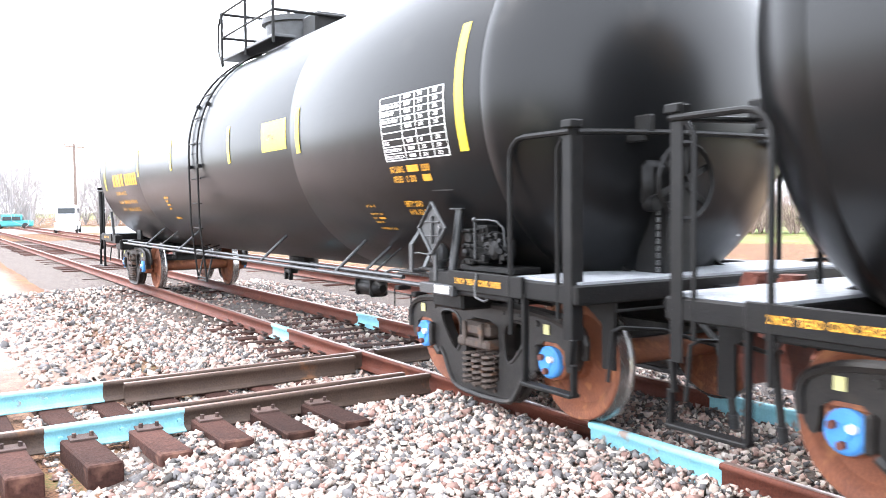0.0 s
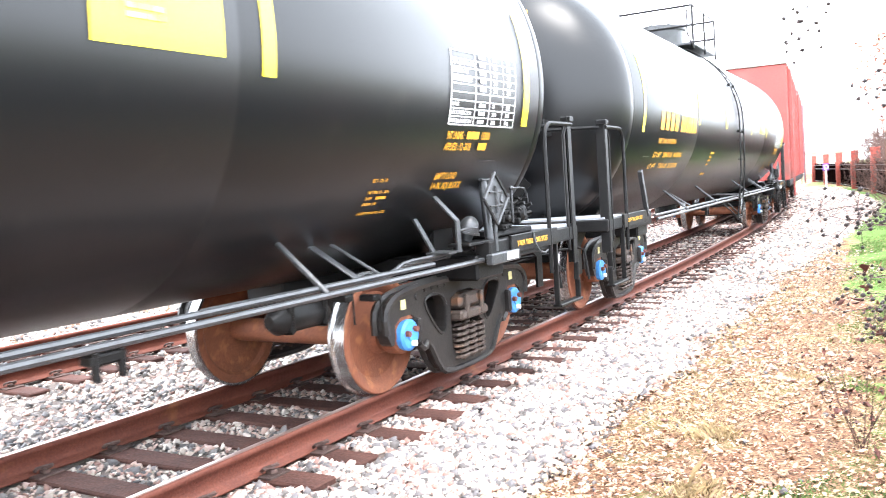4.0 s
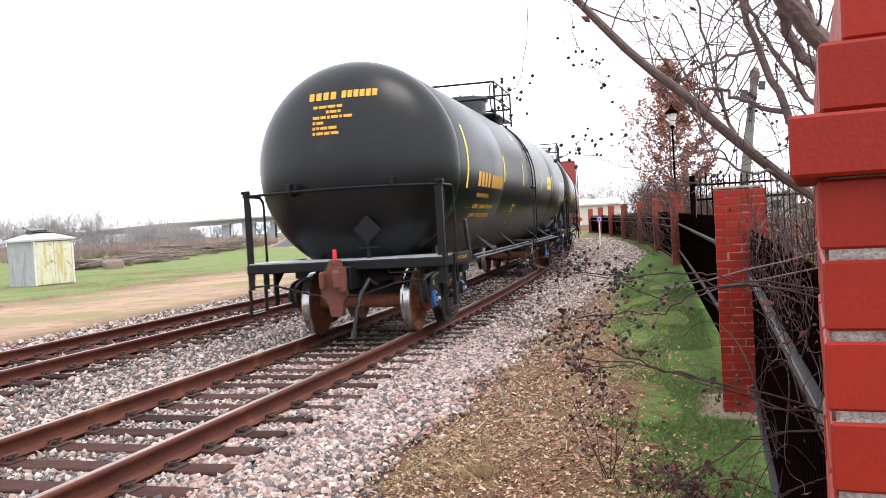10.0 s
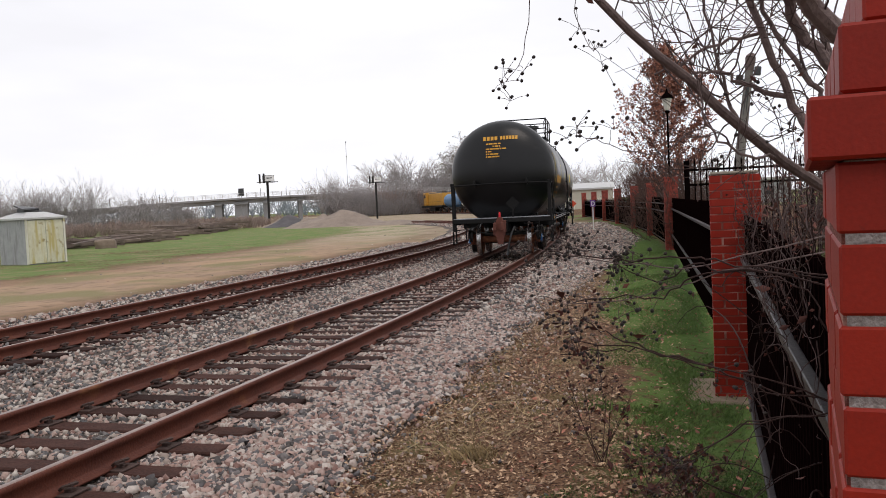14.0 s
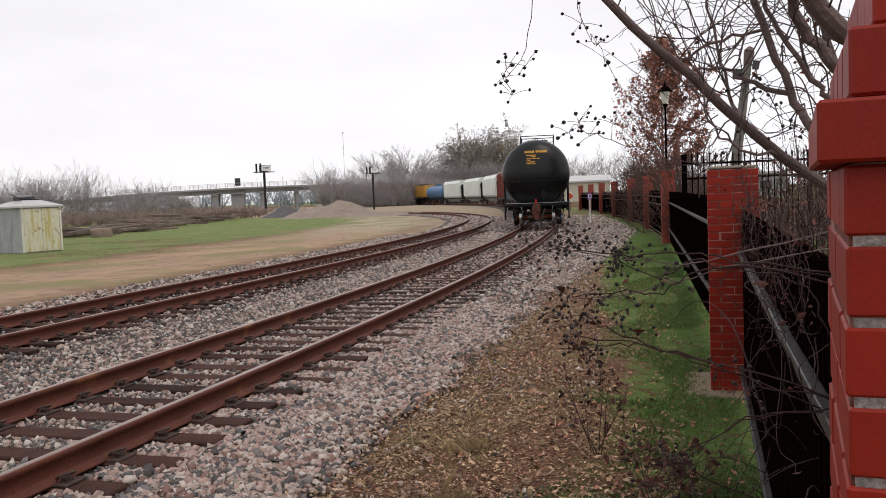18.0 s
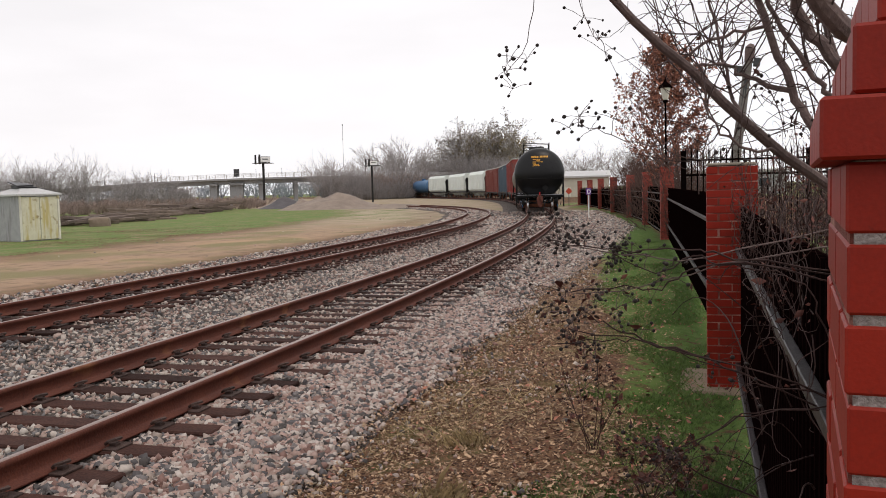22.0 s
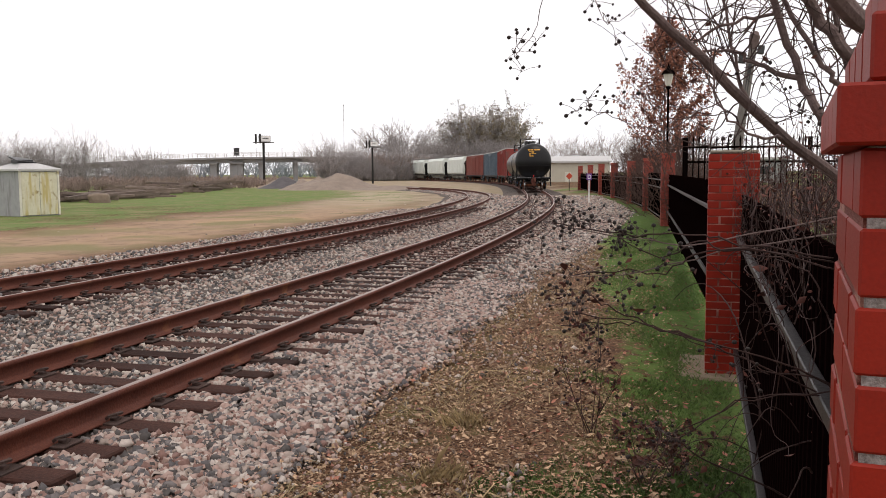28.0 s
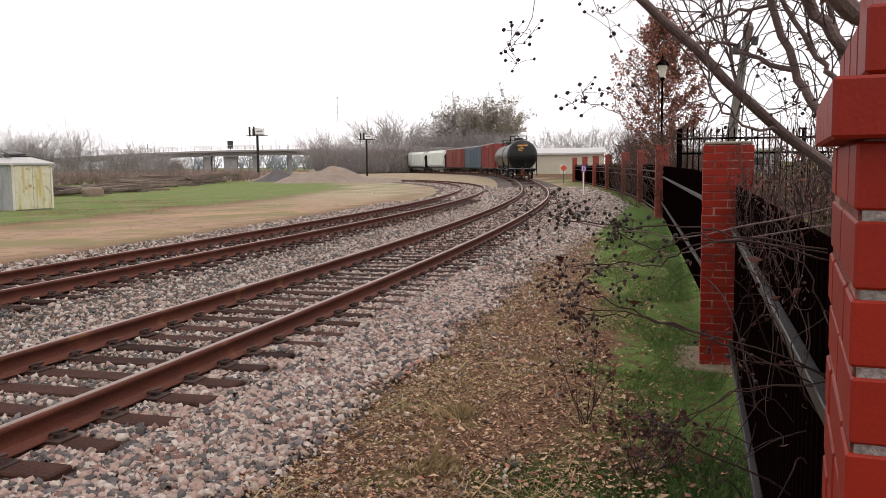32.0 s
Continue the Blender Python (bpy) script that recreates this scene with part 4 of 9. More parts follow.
def build_tank_car():
    car = thing("tank_car", "glossy black tank car with yellow stripes and rusty wheels", "tank car", "train")
    L0, L1 = SEAM0, TRUCK_GAP - SEAM0
    # shell with elliptical heads
    bm = bmesh.new()
    prof = [(L0 - 0.79 * math.sin(a), TANK_R * math.cos(a)) for a in np.linspace(math.pi / 2, 0, 12)]
    prof += [(L0 + 0.012, TANK_R - 0.006), (L0 + 0.024, TANK_R)]
    for x in (2.9, 10.35):
        prof += [(x - 0.012, TANK_R), (x, TANK_R - 0.002), (x + 0.012, TANK_R)]
    prof += [(L1 - 0.024, TANK_R), (L1 - 0.012, TANK_R - 0.006)]
    prof += [(L1 + 0.79 * math.sin(a), TANK_R * math.cos(a)) for a in np.linspace(0, math.pi / 2, 12)]
    lathe(bm, prof, ((0, 0, TANK_Z), (1, 0, 0)), 72)
    bmesh.ops.recalc_face_normals(bm, faces=bm.faces)
    part("tank", bm, TANK, car, "glossy black painted steel tank", smooth=True)
    # yellow stripes
    def stripe(x, z, w, h, name="reflective_stripe"):
        bm = bmesh.new()
        patch(bm, side_wrap(x, z), -w / 2, 0, w, h, 1, 8)
        part(name, bm, YELLOW, car)
    for x, z, h, w in ((-0.28, 2.03, 0.95, 0.11), (2.93, 2.21, 0.48, 0.1), (5.28, 2.22, 0.47, 0.1), (8.23, 2.18, 0.47, 0.1), (10.56, 2.17, 0.47, 0.1), (13.69, 2.0, 0.95, 0.11)):
        stripe(x, z, w, h)
    bm = bmesh.new()
    patch(bm, side_wrap(9.48, 2.24), 0, 0, 0.76, 0.33, 1, 6)
    pan = part("notice_panel", bm, YELLOW, car, "plain yellow notice panel")
    bm = bmesh.new()
    bars(bm, side_wrap(9.66, 2.4, 0.011), (2, 3.5, 2.6), 0.025)
    bars(bm, side_wrap(9.66, 2.36, 0.011), (4, 2, 2.6), 0.025)
    part("notice_writing", bm, STRAW, pan)
    # far flank stripes
    for x in (0.6, 5.0, 9.0, 13.0):
        bm = bmesh.new()
        w0 = side_wrap(x, 2.3)
        patch(bm, lambda u, v: Vector((w0(u, v).x, -w0(u, v).y, w0(u, v).z)), -0.07, 0, 0.13, 0.7, 1, 6)
        bmesh.ops.reverse_faces(bm, faces=bm.faces)
        part("reflective_stripe", bm, YELLOW, car)
    # lettering on the flank
    def words(txt, x, z, size, squeeze=0.86):
        part("lettering", text_mesh(txt, size, side_wrap(x, z), squeeze), LETTER, car)
    x = 0.54
    for k in range(10):
        w, hgt, z = (0.22, 0.235, 2.08) if k < 4 else (0.15, 0.22, 2.08)
        bm = bmesh.new()
        patch(bm, side_wrap(x, z), 0, 0, w * 0.86, hgt, 1, 3)
        part("mark_bar", bm, LETTER, car)
        x += w + (0.047 if k < 3 else 0.13 if k == 3 else 0.028)
    words("THE TANK CAR PEOPLE", 0.56, 1.915, 0.088, 1.06)
    words("LD LMT   208400 LB   94 500 KG", 0.53, 1.74, 0.098, 1.22)
    words("LT WT     77600 LB   35 200 KG", 0.51, 1.60, 0.098, 1.22)
    words("INT LINING :", 12.47, 1.885, 0.08, 0.56)
    words("15500", 12.98, 1.885, 0.08, 0.72)
    bm = bmesh.new()
    bars(bm, side_wrap(12.76, 1.885), (3.2,), 0.058)
    part("brand_bar", bm, LETTER, car)
    words("APPLIED : 12 -2018", 12.47, 1.805, 0.08, 0.6)
    bm = bmesh.new()
    bars(bm, side_wrap(12.97, 1.805), (2.3,), 0.058)
    part("brand_bar", bm, LETTER, car)
    words("EMPTY LOAD", 12.48, 1.60, 0.078, 0.66)
    words("1/4 IN. ADJ. BLOCK", 12.48, 1.53, 0.078, 0.66)
    words("BLT - 12 - 18", 11.71, 1.60, 0.036)
    words("PAINTED 12 - 2018", 11.71, 1.525, 0.034)
    words("SHOP", 11.71, 1.487, 0.034)
    words("SYSTEM  590", 11.71, 1.45, 0.034)
    words("GAUGE TABLE NO.  4228", 11.71, 1.39, 0.034)
    bm = bmesh.new()
    bars(bm, side_wrap(11.83, 1.487), (5.0,), 0.024)
    part("shop_bar", bm, LETTER, car)
    for k, ws in enumerate(((2.2, 2.4, 2.8), (2.2, 1.9), (2.2, 3.2), (2.6, 1.6))):
        bm = bmesh.new()
        bars(bm, side_wrap(4.33, 1.79 - k * 0.06), ws, 0.034, 0.5)
        part("small_lettering", bm, LETTER, car)
    bm = bmesh.new()
    bars(bm, side_wrap(4.36, 1.455), (2.6, 2.0, 2.6), 0.038, 0.5)
    part("small_lettering", bm, LETTER, car)
    bm = bmesh.new()
    for k in range(4):
        bars(bm, side_wrap(5.25, 3.42 - k * 0.07), (3, 4, 2.5, 3)[k % 2:], 0.03, 0.5)
    part("stencil_bars", bm, WHITE, car)
    # thin welded strips
    for x, z, w in ((13.03, 1.72, 0.32), (0.04, 1.74, 0.3)):
        bm = bmesh.new()
        patch(bm, side_wrap(x, z), 0, 0, w, 0.012, 2, 1)
        part("weld_strip", bm, GREY, car)
    # white test panel
    W0 = side_wrap(12.45, 1.985)
    w, h = 1.03, 0.53
    cols = (0.0, 0.36, 0.59, 0.81, w)
    rows_ = [h * k / 9 for k in range(10)]
    bm = bmesh.new()
    patch(bm, W0, -0.005, 0, 0.011, h, 1, 8)
    panel = part("test_panel", bm, WHITE, car, "white stencilled table of test dates")
    for x in cols[1:]:
        bm = bmesh.new()
        patch(bm, W0, x - 0.005, 0, 0.011, h, 1, 8)
        part("panel_rule", bm, WHITE, panel)
    for y in rows_:
        bm = bmesh.new()
        patch(bm, W0, 0, y - 0.004, w, 0.009, 4, 1)
        part("panel_rule", bm, WHITE, panel)
    for k, txt in enumerate(("STUB SILL INSPECTION", "SUB D.2 INSPECTION", "LINING", "", "", "SERVICE EQUIPMENT", "THICKNESS TEST", "TANK QUALIFICATION", "")):
        if txt:
            part("panel_line", text_mesh(txt, 0.041, side_wrap(12.465, 1.985 + rows_[k] + 0.014), 0.75), WHITE, panel)
        if k in (3,):
            continue
        part("panel_year", text_mesh("2028", 0.043, side_wrap(12.45 + 0.87, 1.985 + rows_[k] + 0.014)), WHITE, panel)
        part("panel_year", text_mesh("PF" if k == 2 else "2018", 0.043, side_wrap(12.45 + 0.64, 1.985 + rows_[k] + 0.014)), WHITE, panel)
        bm = bmesh.new()
        patch(bm, side_wrap(12.45 + 0.42, 1.985 + rows_[k] + 0.016), 0, 0, 0.1, 0.027, 1, 1)
        part("panel_bar", bm, WHITE, panel)
    # rear head writing
    bm = bmesh.new()
    q = bars(bm, end_wrap(0.47, 3.33), (0.72,) * 4, 0.11, 0.3)
    part("end_mark", bm, LETTER, car, "yellow blocks of the mark on the tank's end")
    bm = bmesh.new()
    bars(bm, end_wrap(0.47 - q - 0.05, 3.34), (0.62,) * 6, 0.105, 0.2)
    part("end_number", bm, LETTER, car)
    for k, ws in enumerate(((1.6, 3.0, 2.8, 2), (1, 2.4, 1), (2.5, 2, 1, 2.6, 1, 3), (1, 2.6), (1, 1, 2.6, 3), (1, 2.5, 2, 2.8))):
        bm = bmesh.new()
        bars(bm, end_wrap(0.39 - (0.2 if k == 1 else 0), 3.21 - k * 0.075), ws, 0.04, 0.5)
        part("end_line", bm, LETTER, car)
    # ladder on the flank, manway platform with railings on top
    mid = TRUCK_GAP / 2 + 0.34
    lc, lr = 6.7, TANK_R + 0.03
    for sx in (-0.22, 0.22):
        tube_part("ladder_rail", [(lc + sx, -1.46, 0.57), (lc + sx, -lr + 0.01, 1.4), (lc + sx, -lr, 2.1)] + rings_at(lc + sx, 0.0, 1.3, lr, 14), 0.014, car)
    for k in range(11):
        if k < 6:
            z = 0.62 + k * 0.355
            y = -1.46 - min(1.0, (z - 0.57) / 0.83) * 0.06
        else:
            a = 0.08 + (k - 6) * 0.24
            y, z = -lr * math.cos(a), TANK_Z + lr * math.sin(a)
        tube_part("ladder_rung", [(lc - 0.22, y, z), (lc + 0.22, y, z)], 0.012, car)
    for sx in (-0.24, 0.24):
        for a in (-0.13, 0.45):
            bm = bmesh.new()
            box(bm, (lc + sx, -(TANK_R + 0.02) * math.cos(a), TANK_Z + (TANK_R + 0.02) * math.sin(a)), (0.06, 0.07, 0.05), rot=Euler((-a, 0, 0)).to_matrix(), bevel=0.006)
            part("ladder_bracket", bm, IRON, car)
    for sd in (-1, 1):
        bm = bmesh.new()
        box(bm, (mid + 0.15, sd * 0.72, TANK_Z + TANK_R - 0.06), (2.2, 0.32, 0.045), bevel=0.008)
        part("top_walkway", bm, GREY, car, "grey grating walkway")
    for sd in (-1, 1):
        for zz in (0.3, 0.66):
            tube_part("platform_rail", [(mid - 0.95, sd * 0.88, 3.91 + zz), (mid + 1.25, sd * 0.88, 3.91 + zz)], 0.016, car)
        for px in (-0.95, 0.15, 1.25):
            tube_part("platform_post", [(mid + px, sd * 0.88, 3.78), (mid + px, sd * 0.88, 4.59)], 0.022, car)
        tube_part("grab_loop", [(mid - 0.95, sd * 0.88, 3.78), (mid - 1.25, sd * 0.84, 4.03), (mid - 1.25, sd * 0.84, 4.43), (mid - 0.95, sd * 0.88, 4.59)], 0.015, car)
    for px in (-0.95, 1.25):
        for zz in (4.21, 4.57):
            tube_part("platform_rail", [(mid + px, -0.88, zz), (mid + px, 0.88, zz)], 0.022, car)
    bm = bmesh.new()
    cyl(bm, (mid, 0, 3.88), (mid, 0, 4.29), 0.5, 24)
    cyl(bm, (mid, 0, 4.29), (mid, 0, 4.37), 0.56, 24)
    for k in range(8):
        a = k * math.pi / 4
        cyl(bm, (mid + 0.4 * math.cos(a), 0.4 * math.sin(a), 4.23), (mid + 0.4 * math.cos(a), 0.4 * math.sin(a), 4.42), 0.025, 6)
    part("manway", bm, GREY, car, "round bolted manway cover", smooth=True)
    bm = bmesh.new()
    box(bm, (mid + 0.95, 0, 4.08), (0.5, 0.5, 0.4), bevel=0.04)
    part("valve_housing", bm, IRON, car)
    bm = bmesh.new()
    cyl(bm, (mid - 0.85, 0.1, 3.83), (mid - 0.85, 0.1, 4.28), 0.12, 14)
    part("relief_valve", bm, IRON, car)
    # underframe: stub sills, bolsters, side running pipes and braces
    for x0, s in ((0, -1), (TRUCK_GAP, 1)):
        bm = bmesh.new()
        box(bm, (x0 + s * 0.35, 0, 0.86), (3.1, 0.38, 0.32), bevel=0.02)
        part("stub_sill", bm, IRON, car)
        bm = bmesh.new()
        box(bm, (x0, 0, 0.88), (0.45, 2.7, 0.2), bevel=0.02)
        for sd in (-1, 1):
            plate(bm, [(x0 - 0.2, 0.9), (x0 + 0.2, 0.9), (x0 + 0.14, 1.2), (x0 - 0.14, 1.2)], sd * 0.9 - 0.02, sd * 0.9 + 0.02)
        part("body_bolster", bm, IRON, car)
        # end platform
        bm = bmesh.new()
        ex = x0 + s * 1.33
        box(bm, (ex, 0, 1.02), (0.7, 2.86, 0.13), bevel=0.012)
        for sd in (-1, 1):
            box(bm, (x0 + s * 0.45, sd * 1.36, 1.0), (1.2, 0.14, 0.17), bevel=0.012)
        part("end_platform", bm, IRON, car)
        bm = bmesh.new()
        box(bm, (ex, 0, 1.095), (0.68, 2.78, 0.018))
        part("platform_grating", bm, GRATE, car, "pale grey grating")
        # end handrail: a bowed rail on tall uprights, tube loops behind them, strap steps below
        for sd in (-1, 1):
            hx = x0 + s * 1.63
            bm = bmesh.new()
            box(bm, (hx, sd * 1.385, 1.43), (0.014, 0.09, 1.4), bevel=0.003)
            box(bm, (hx - s * 0.04, sd * 1.43, 1.43), (0.085, 0.014, 1.4), bevel=0.003)
            box(bm, (hx - s * 0.02, sd * 1.41, 2.1), (0.1, 0.1, 0.05), bevel=0.006)
            part("upright", bm, IRON, car)
            bend = [(hx - s * (0.64 - 0.16 * (1 - math.cos(q))), sd * 1.44, 1.9 + 0.15 * math.sin(q)) for q in np.linspace(math.pi / 2, 0, 5)]
            tube_part("corner_rail", [(hx, sd * 1.44, 2.05)] + bend + [(hx - s * 0.64, sd * 1.44, 0.7)], 0.02, car)
            tube_part("grab_iron", [(hx, sd * 1.42, 2.03), (hx - s * 0.1, sd * 1.42, 2.02), (hx - s * 0.15, sd * 1.42, 1.95), (hx - s * 0.15, sd * 1.42, 0.86)], 0.016, car)
            bm = bmesh.new()
            box(bm, (hx - s * 0.5, sd * 1.42, 0.68), (0.03, 0.05, 0.62), bevel=0.006)
            box(bm, (hx - s * 0.25, sd * 1.42, 0.38), (0.53, 0.09, 0.025), bevel=0.006)
            box(bm, (hx + s * 0.005, sd * 1.42, 0.48), (0.03, 0.05, 0.2), bevel=0.006)
            box(bm, (hx - s * 0.01, sd * 1.42, 0.65), (0.03, 0.05, 0.18), rot=Euler((0, s * 0.12, 0)).to_matrix(), bevel=0.006)
            part("step", bm, IRON, car)
        tube_part("end_rail", [(x0 + s * 1.63, y, 2.05 + 0.03 * (1 - (y / 1.38) ** 2)) for y in np.linspace(-1.38, 1.38, 9)], 0.02, car)
        for sd in (-1, 1):
            bm = bmesh.new()
            box(bm, (x0 + s * 1.58, sd * 0.75, 2.13), (0.14, 0.06, 0.12), bevel=0.01)
            box(bm, (x0 + s * 1.5, sd * 0.75, 2.04), (0.2, 0.04, 0.05), bevel=0.008)
            part("rail_bracket", bm, IRON, car)
        # saddle under the head
        bm = bmesh.new()
        for sd in (-1, 1):
            plate(bm, [(x0 + s * 1.3, 1.05), (x0 + s * 0.2, 1.05), (x0 - s * 0.3, 1.05), (x0 - s * 0.3, 1.3), (x0 + s * 0.7, 1.35)], sd * 0.5 - 0.015, sd * 0.5 + 0.015)
        part("saddle", bm, IRON, car)
        # coupler with draft yoke, knuckle and cut lever
        bm = bmesh.new()
        box(bm, (x0 + s * 1.55, 0, 0.83), (0.7, 0.2, 0.22), bevel=0.03)
        # head: tapered neck above, throat below, guard arm on one side
        rim = [(0.09, 1.09), (0.13, 0.98), (0.21, 0.93), (0.22, 0.64), (0.13, 0.56), (0.09, 0.36), (-0.06, 0.36), (-0.08, 0.53), (-0.13, 0.62), (-0.14, 0.91), (-0.08, 0.98), (-0.05, 1.09)]
        ring = [[bm.verts.new((x0 + s * q, -s * y, z)) for y, z in rim] for q in (1.84, 1.97)]
        for side in ring:
            bm.faces.new(side)
        for k in range(len(rim)):
            bm.faces.new((ring[0][k], ring[0][(k + 1) % len(rim)], ring[1][(k + 1) % len(rim)], ring[1][k]))
        box(bm, (x0 + s * 2.0, -s * 0.16, 0.85), (0.2, 0.07, 0.24), bevel=0.025)
        cyl(bm, (x0 + s * 1.9, -s * 0.02, 1.06), (x0 + s * 1.9, -s * 0.02, 1.115), 0.085, 12)
        cp = part("coupler", bm, ORANGE, car, "rusty knuckle coupler")
        bm = bmesh.new()
        cyl(bm, (x0 + s * 2.0, s * 0.09, 0.7), (x0 + s * 2.0, s * 0.09, 1.02), 0.075, 14)
        box(bm, (x0 + s * 2.06, s * 0.05, 0.86), (0.1, 0.12, 0.26), bevel=0.035)
        part("knuckle", bm, ORANGE, cp)
        bm = bmesh.new()
        box(bm, (x0 + s * 1.35, 0, 0.83), (0.12, 0.5, 0.4), bevel=0.03)
        part("striker", bm, IRON, car)
        tube_part("cut_lever", [(x0 + s * 1.7, 1.3, 0.78), (x0 + s * 1.78, 1.0, 0.8), (x0 + s * 1.86, 0.4, 0.66), (x0 + s * 1.92, 0.1, 0.62)], 0.014, car)
        tube_part("cut_lever", [(x0 + s * 1.72, -1.21, 0.46), (x0 + s * 1.72, -1.17, 0.78), (x0 + s * 1.72, -1.1, 0.8), (x0 + s * 1.74, -0.75, 0.76), (x0 + s * 1.8, -0.3, 0.62), (x0 + s * 1.88, -0.12, 0.62)], 0.014, car)
        tube_part("crossover_rod", [(x0 + s * 1.64, -1.1, 1.0), (x0 + s * 1.66, -1.08, 0.9), (x0 + s * 1.66, -0.66, 0.9), (x0 + s * 1.64, -0.62, 0.98)], 0.012, car)
        tube_part("air_hose", [(x0 + s * 1.5, -0.42, 0.74), (x0 + s * 1.66, -0.36, 0.82), (x0 + s * 1.8, -0.3, 0.66), (x0 + s * 1.84, -0.22, 0.4), (x0 + s * 1.84, -0.17, 0.14)], 0.026, car, RUBBER)
        bm = bmesh.new()
        cyl(bm, (x0 + s * 1.84, -0.17, 0.14), (x0 + s * 1.84, -0.15, 0.04), 0.04, 10)
        part("hose_fitting", bm, GREY, car)
        bm = bmesh.new()
        cyl(bm, (x0 + s * 1.8, -0.3, 0.68), (x0 + s * 1.83, -0.26, 0.55), 0.032, 10)
        part("hose_fitting", bm, GREY, car)
        # lower frame corners that carry the steps
        for sd in (-1, 1):
            bm = bmesh.new()
            plate(bm, [(x0 + s * 1.62, 1.0), (x0 + s * 1.62, 0.5), (x0 + s * 1.5, 0.5), (x0 + s * 1.5, 0.8), (x0 + s * 1.2, 1.0)], sd * 1.05 - 0.012, sd * 1.05 + 0.012)
            part("step_bracket", bm, IRON, car)
        add_truck(car, x0 + 0.055)
    # running pipes along both flanks, hangers, diagonal braces
    for sd in (-1, 1):
        tube_part("train_line_pipe", [(0.8, sd * 1.3, 0.98), (TRUCK_GAP - 0.8, sd * 1.3, 0.98)], 0.02, car, GREY)
        tube_part("running_rail", [(0.7, sd * 1.36, 0.94), (TRUCK_GAP - 0.1, sd * 1.36, 0.94)], 0.021, car, GREY)
        for x in (2.62, 4.97, 8.85, 11.08):
            tube_part("brace", [(x + 0.01, sd * 1.36, 0.95), (x, sd * 0.98, 1.28)], 0.019, car, GREY)
            bm = bmesh.new()
            lathe(bm, [(0.0, 0.0), (0.0, 0.075), (0.02, 0.07), (0.028, 0.0)], ((x, sd * 0.945, 1.29), (0, sd * 0.63, -0.77)), 14)
            part("brace_pad", bm, TANK, car, smooth=True)
        tube_part("pipe_rod", [(11.77, sd * 1.27, 0.98), (11.69, sd * 0.88, 1.23)], 0.012, car, GREY)
        for x in (3.3, 11.5):
            bm = bmesh.new()
            a, b = Vector((x + 0.05, sd * 1.28, 0.96)), Vector((x - 0.03, sd * 0.9, 1.23))
            d = (b - a).normalized()
            box(bm, (a + b) / 2, (0.06, 0.014, (b - a).length), rot=Matrix(((1, 0, 0), d.cross(Vector((1, 0, 0))), d)).transposed(), bevel=0.004)
            part("hanger", bm, GREY, car)
    for x in (4.45, 9.6):
        bm = bmesh.new()
        box(bm, (x, -1.25, 0.87), (0.2, 0.1, 0.05), bevel=0.01)
        for dx in (-0.07, 0.07):
            box(bm, (x + dx, -1.28, 0.84), (0.03, 0.05, 0.14), bevel=0.008)
        part("pipe_clamp", bm, IRON, car)
    bm = bmesh.new()
    lathe(bm, [(-0.27, 0.0), (-0.27, 0.04), (-0.2, 0.088), (0.2, 0.088), (0.27, 0.04), (0.27, 0.0)], ((11.2, -1.02, 0.79), (1, 0, 0)), 20)
    bmesh.ops.recalc_face_normals(bm, faces=bm.faces)
    reservoir = part("air_reservoir", bm, IRON, car, smooth=True)
    for x in (11.05, 11.37):
        bm = bmesh.new()
        box(bm, (x, -1.02, 0.8), (0.025, 0.2, 0.2), bevel=0.02)
        part("reservoir_strap", bm, IRON, reservoir)
    for x, z in ((3.3, 1.22), (11.5, 1.22), (11.69, 1.22)):
        bm = bmesh.new()
        lathe(bm, [(0.0, 0.0), (0.0, 0.07), (0.016, 0.066), (0.024, 0.0)], ((x, -0.872, z + 0.005), (0, -0.58, -0.81)), 14)
        part("weld_pad", bm, TANK, car, smooth=True)
    for dx, z in ((0.0, 0.78), (0.32, 0.74)):
        bm = bmesh.new()
        box(bm, (11.75 + dx, -0.95, z + 0.04), (0.09, 0.14, 0.045), bevel=0.01)
        cyl(bm, (11.75 + dx, -1.04, z + 0.03), (11.75 + dx, -1.04, z - 0.14), 0.008, 6)
        part("pipe_valve", bm, IRON, car)
    bm = bmesh.new()
    cyl(bm, (mid, 0, 0.68), (mid, 0, 0.95), 0.22, 16)
    part("bottom_outlet", bm, IRON, car)
    for sx in (-0.22, 0.22):
        tube_part("ladder_brace", [(lc + sx, -1.46, 0.6), (lc + sx - 0.55, -1.2, 0.98)], 0.013, car)
        tube_part("ladder_brace", [(lc + sx - 0.1, -1.47, 1.02), (lc + sx - 0.6, -1.1, 1.06)], 0.012, car)
    tube_part("ladder_brace", [(lc - 0.22, -1.46, 0.58), (lc + 0.22, -1.46, 0.58)], 0.013, car)
    # brake gear at the front corner: placard holder, stanchion, valve dome on its tray, brackets
    bx = TRUCK_GAP

    def strap(bm, p, q, w, t):
        """A flat bar from p to q, its width along the car."""
        p, q = Vector(p), Vector(q)
        d = (q - p).normalized()
        side = (Vector((1, 0, 0)) - d * d.x).normalized()
        rot = Matrix((side, d.cross(side), d)).transposed()
        box(bm, (p + q) / 2, (w, t, (q - p).length), rot=rot)

    hx0 = bx - 0.04
    bm = bmesh.new()
    s2 = 0.205
    o = [(hx0 - s2, 1.42), (hx0, 1.42 - s2), (hx0 + s2, 1.42), (hx0, 1.42 + s2)]
    plate(bm, o, -1.45, -1.437)
    holder = part("placard_holder", bm, GREY, car, "grey steel diamond placard holder")
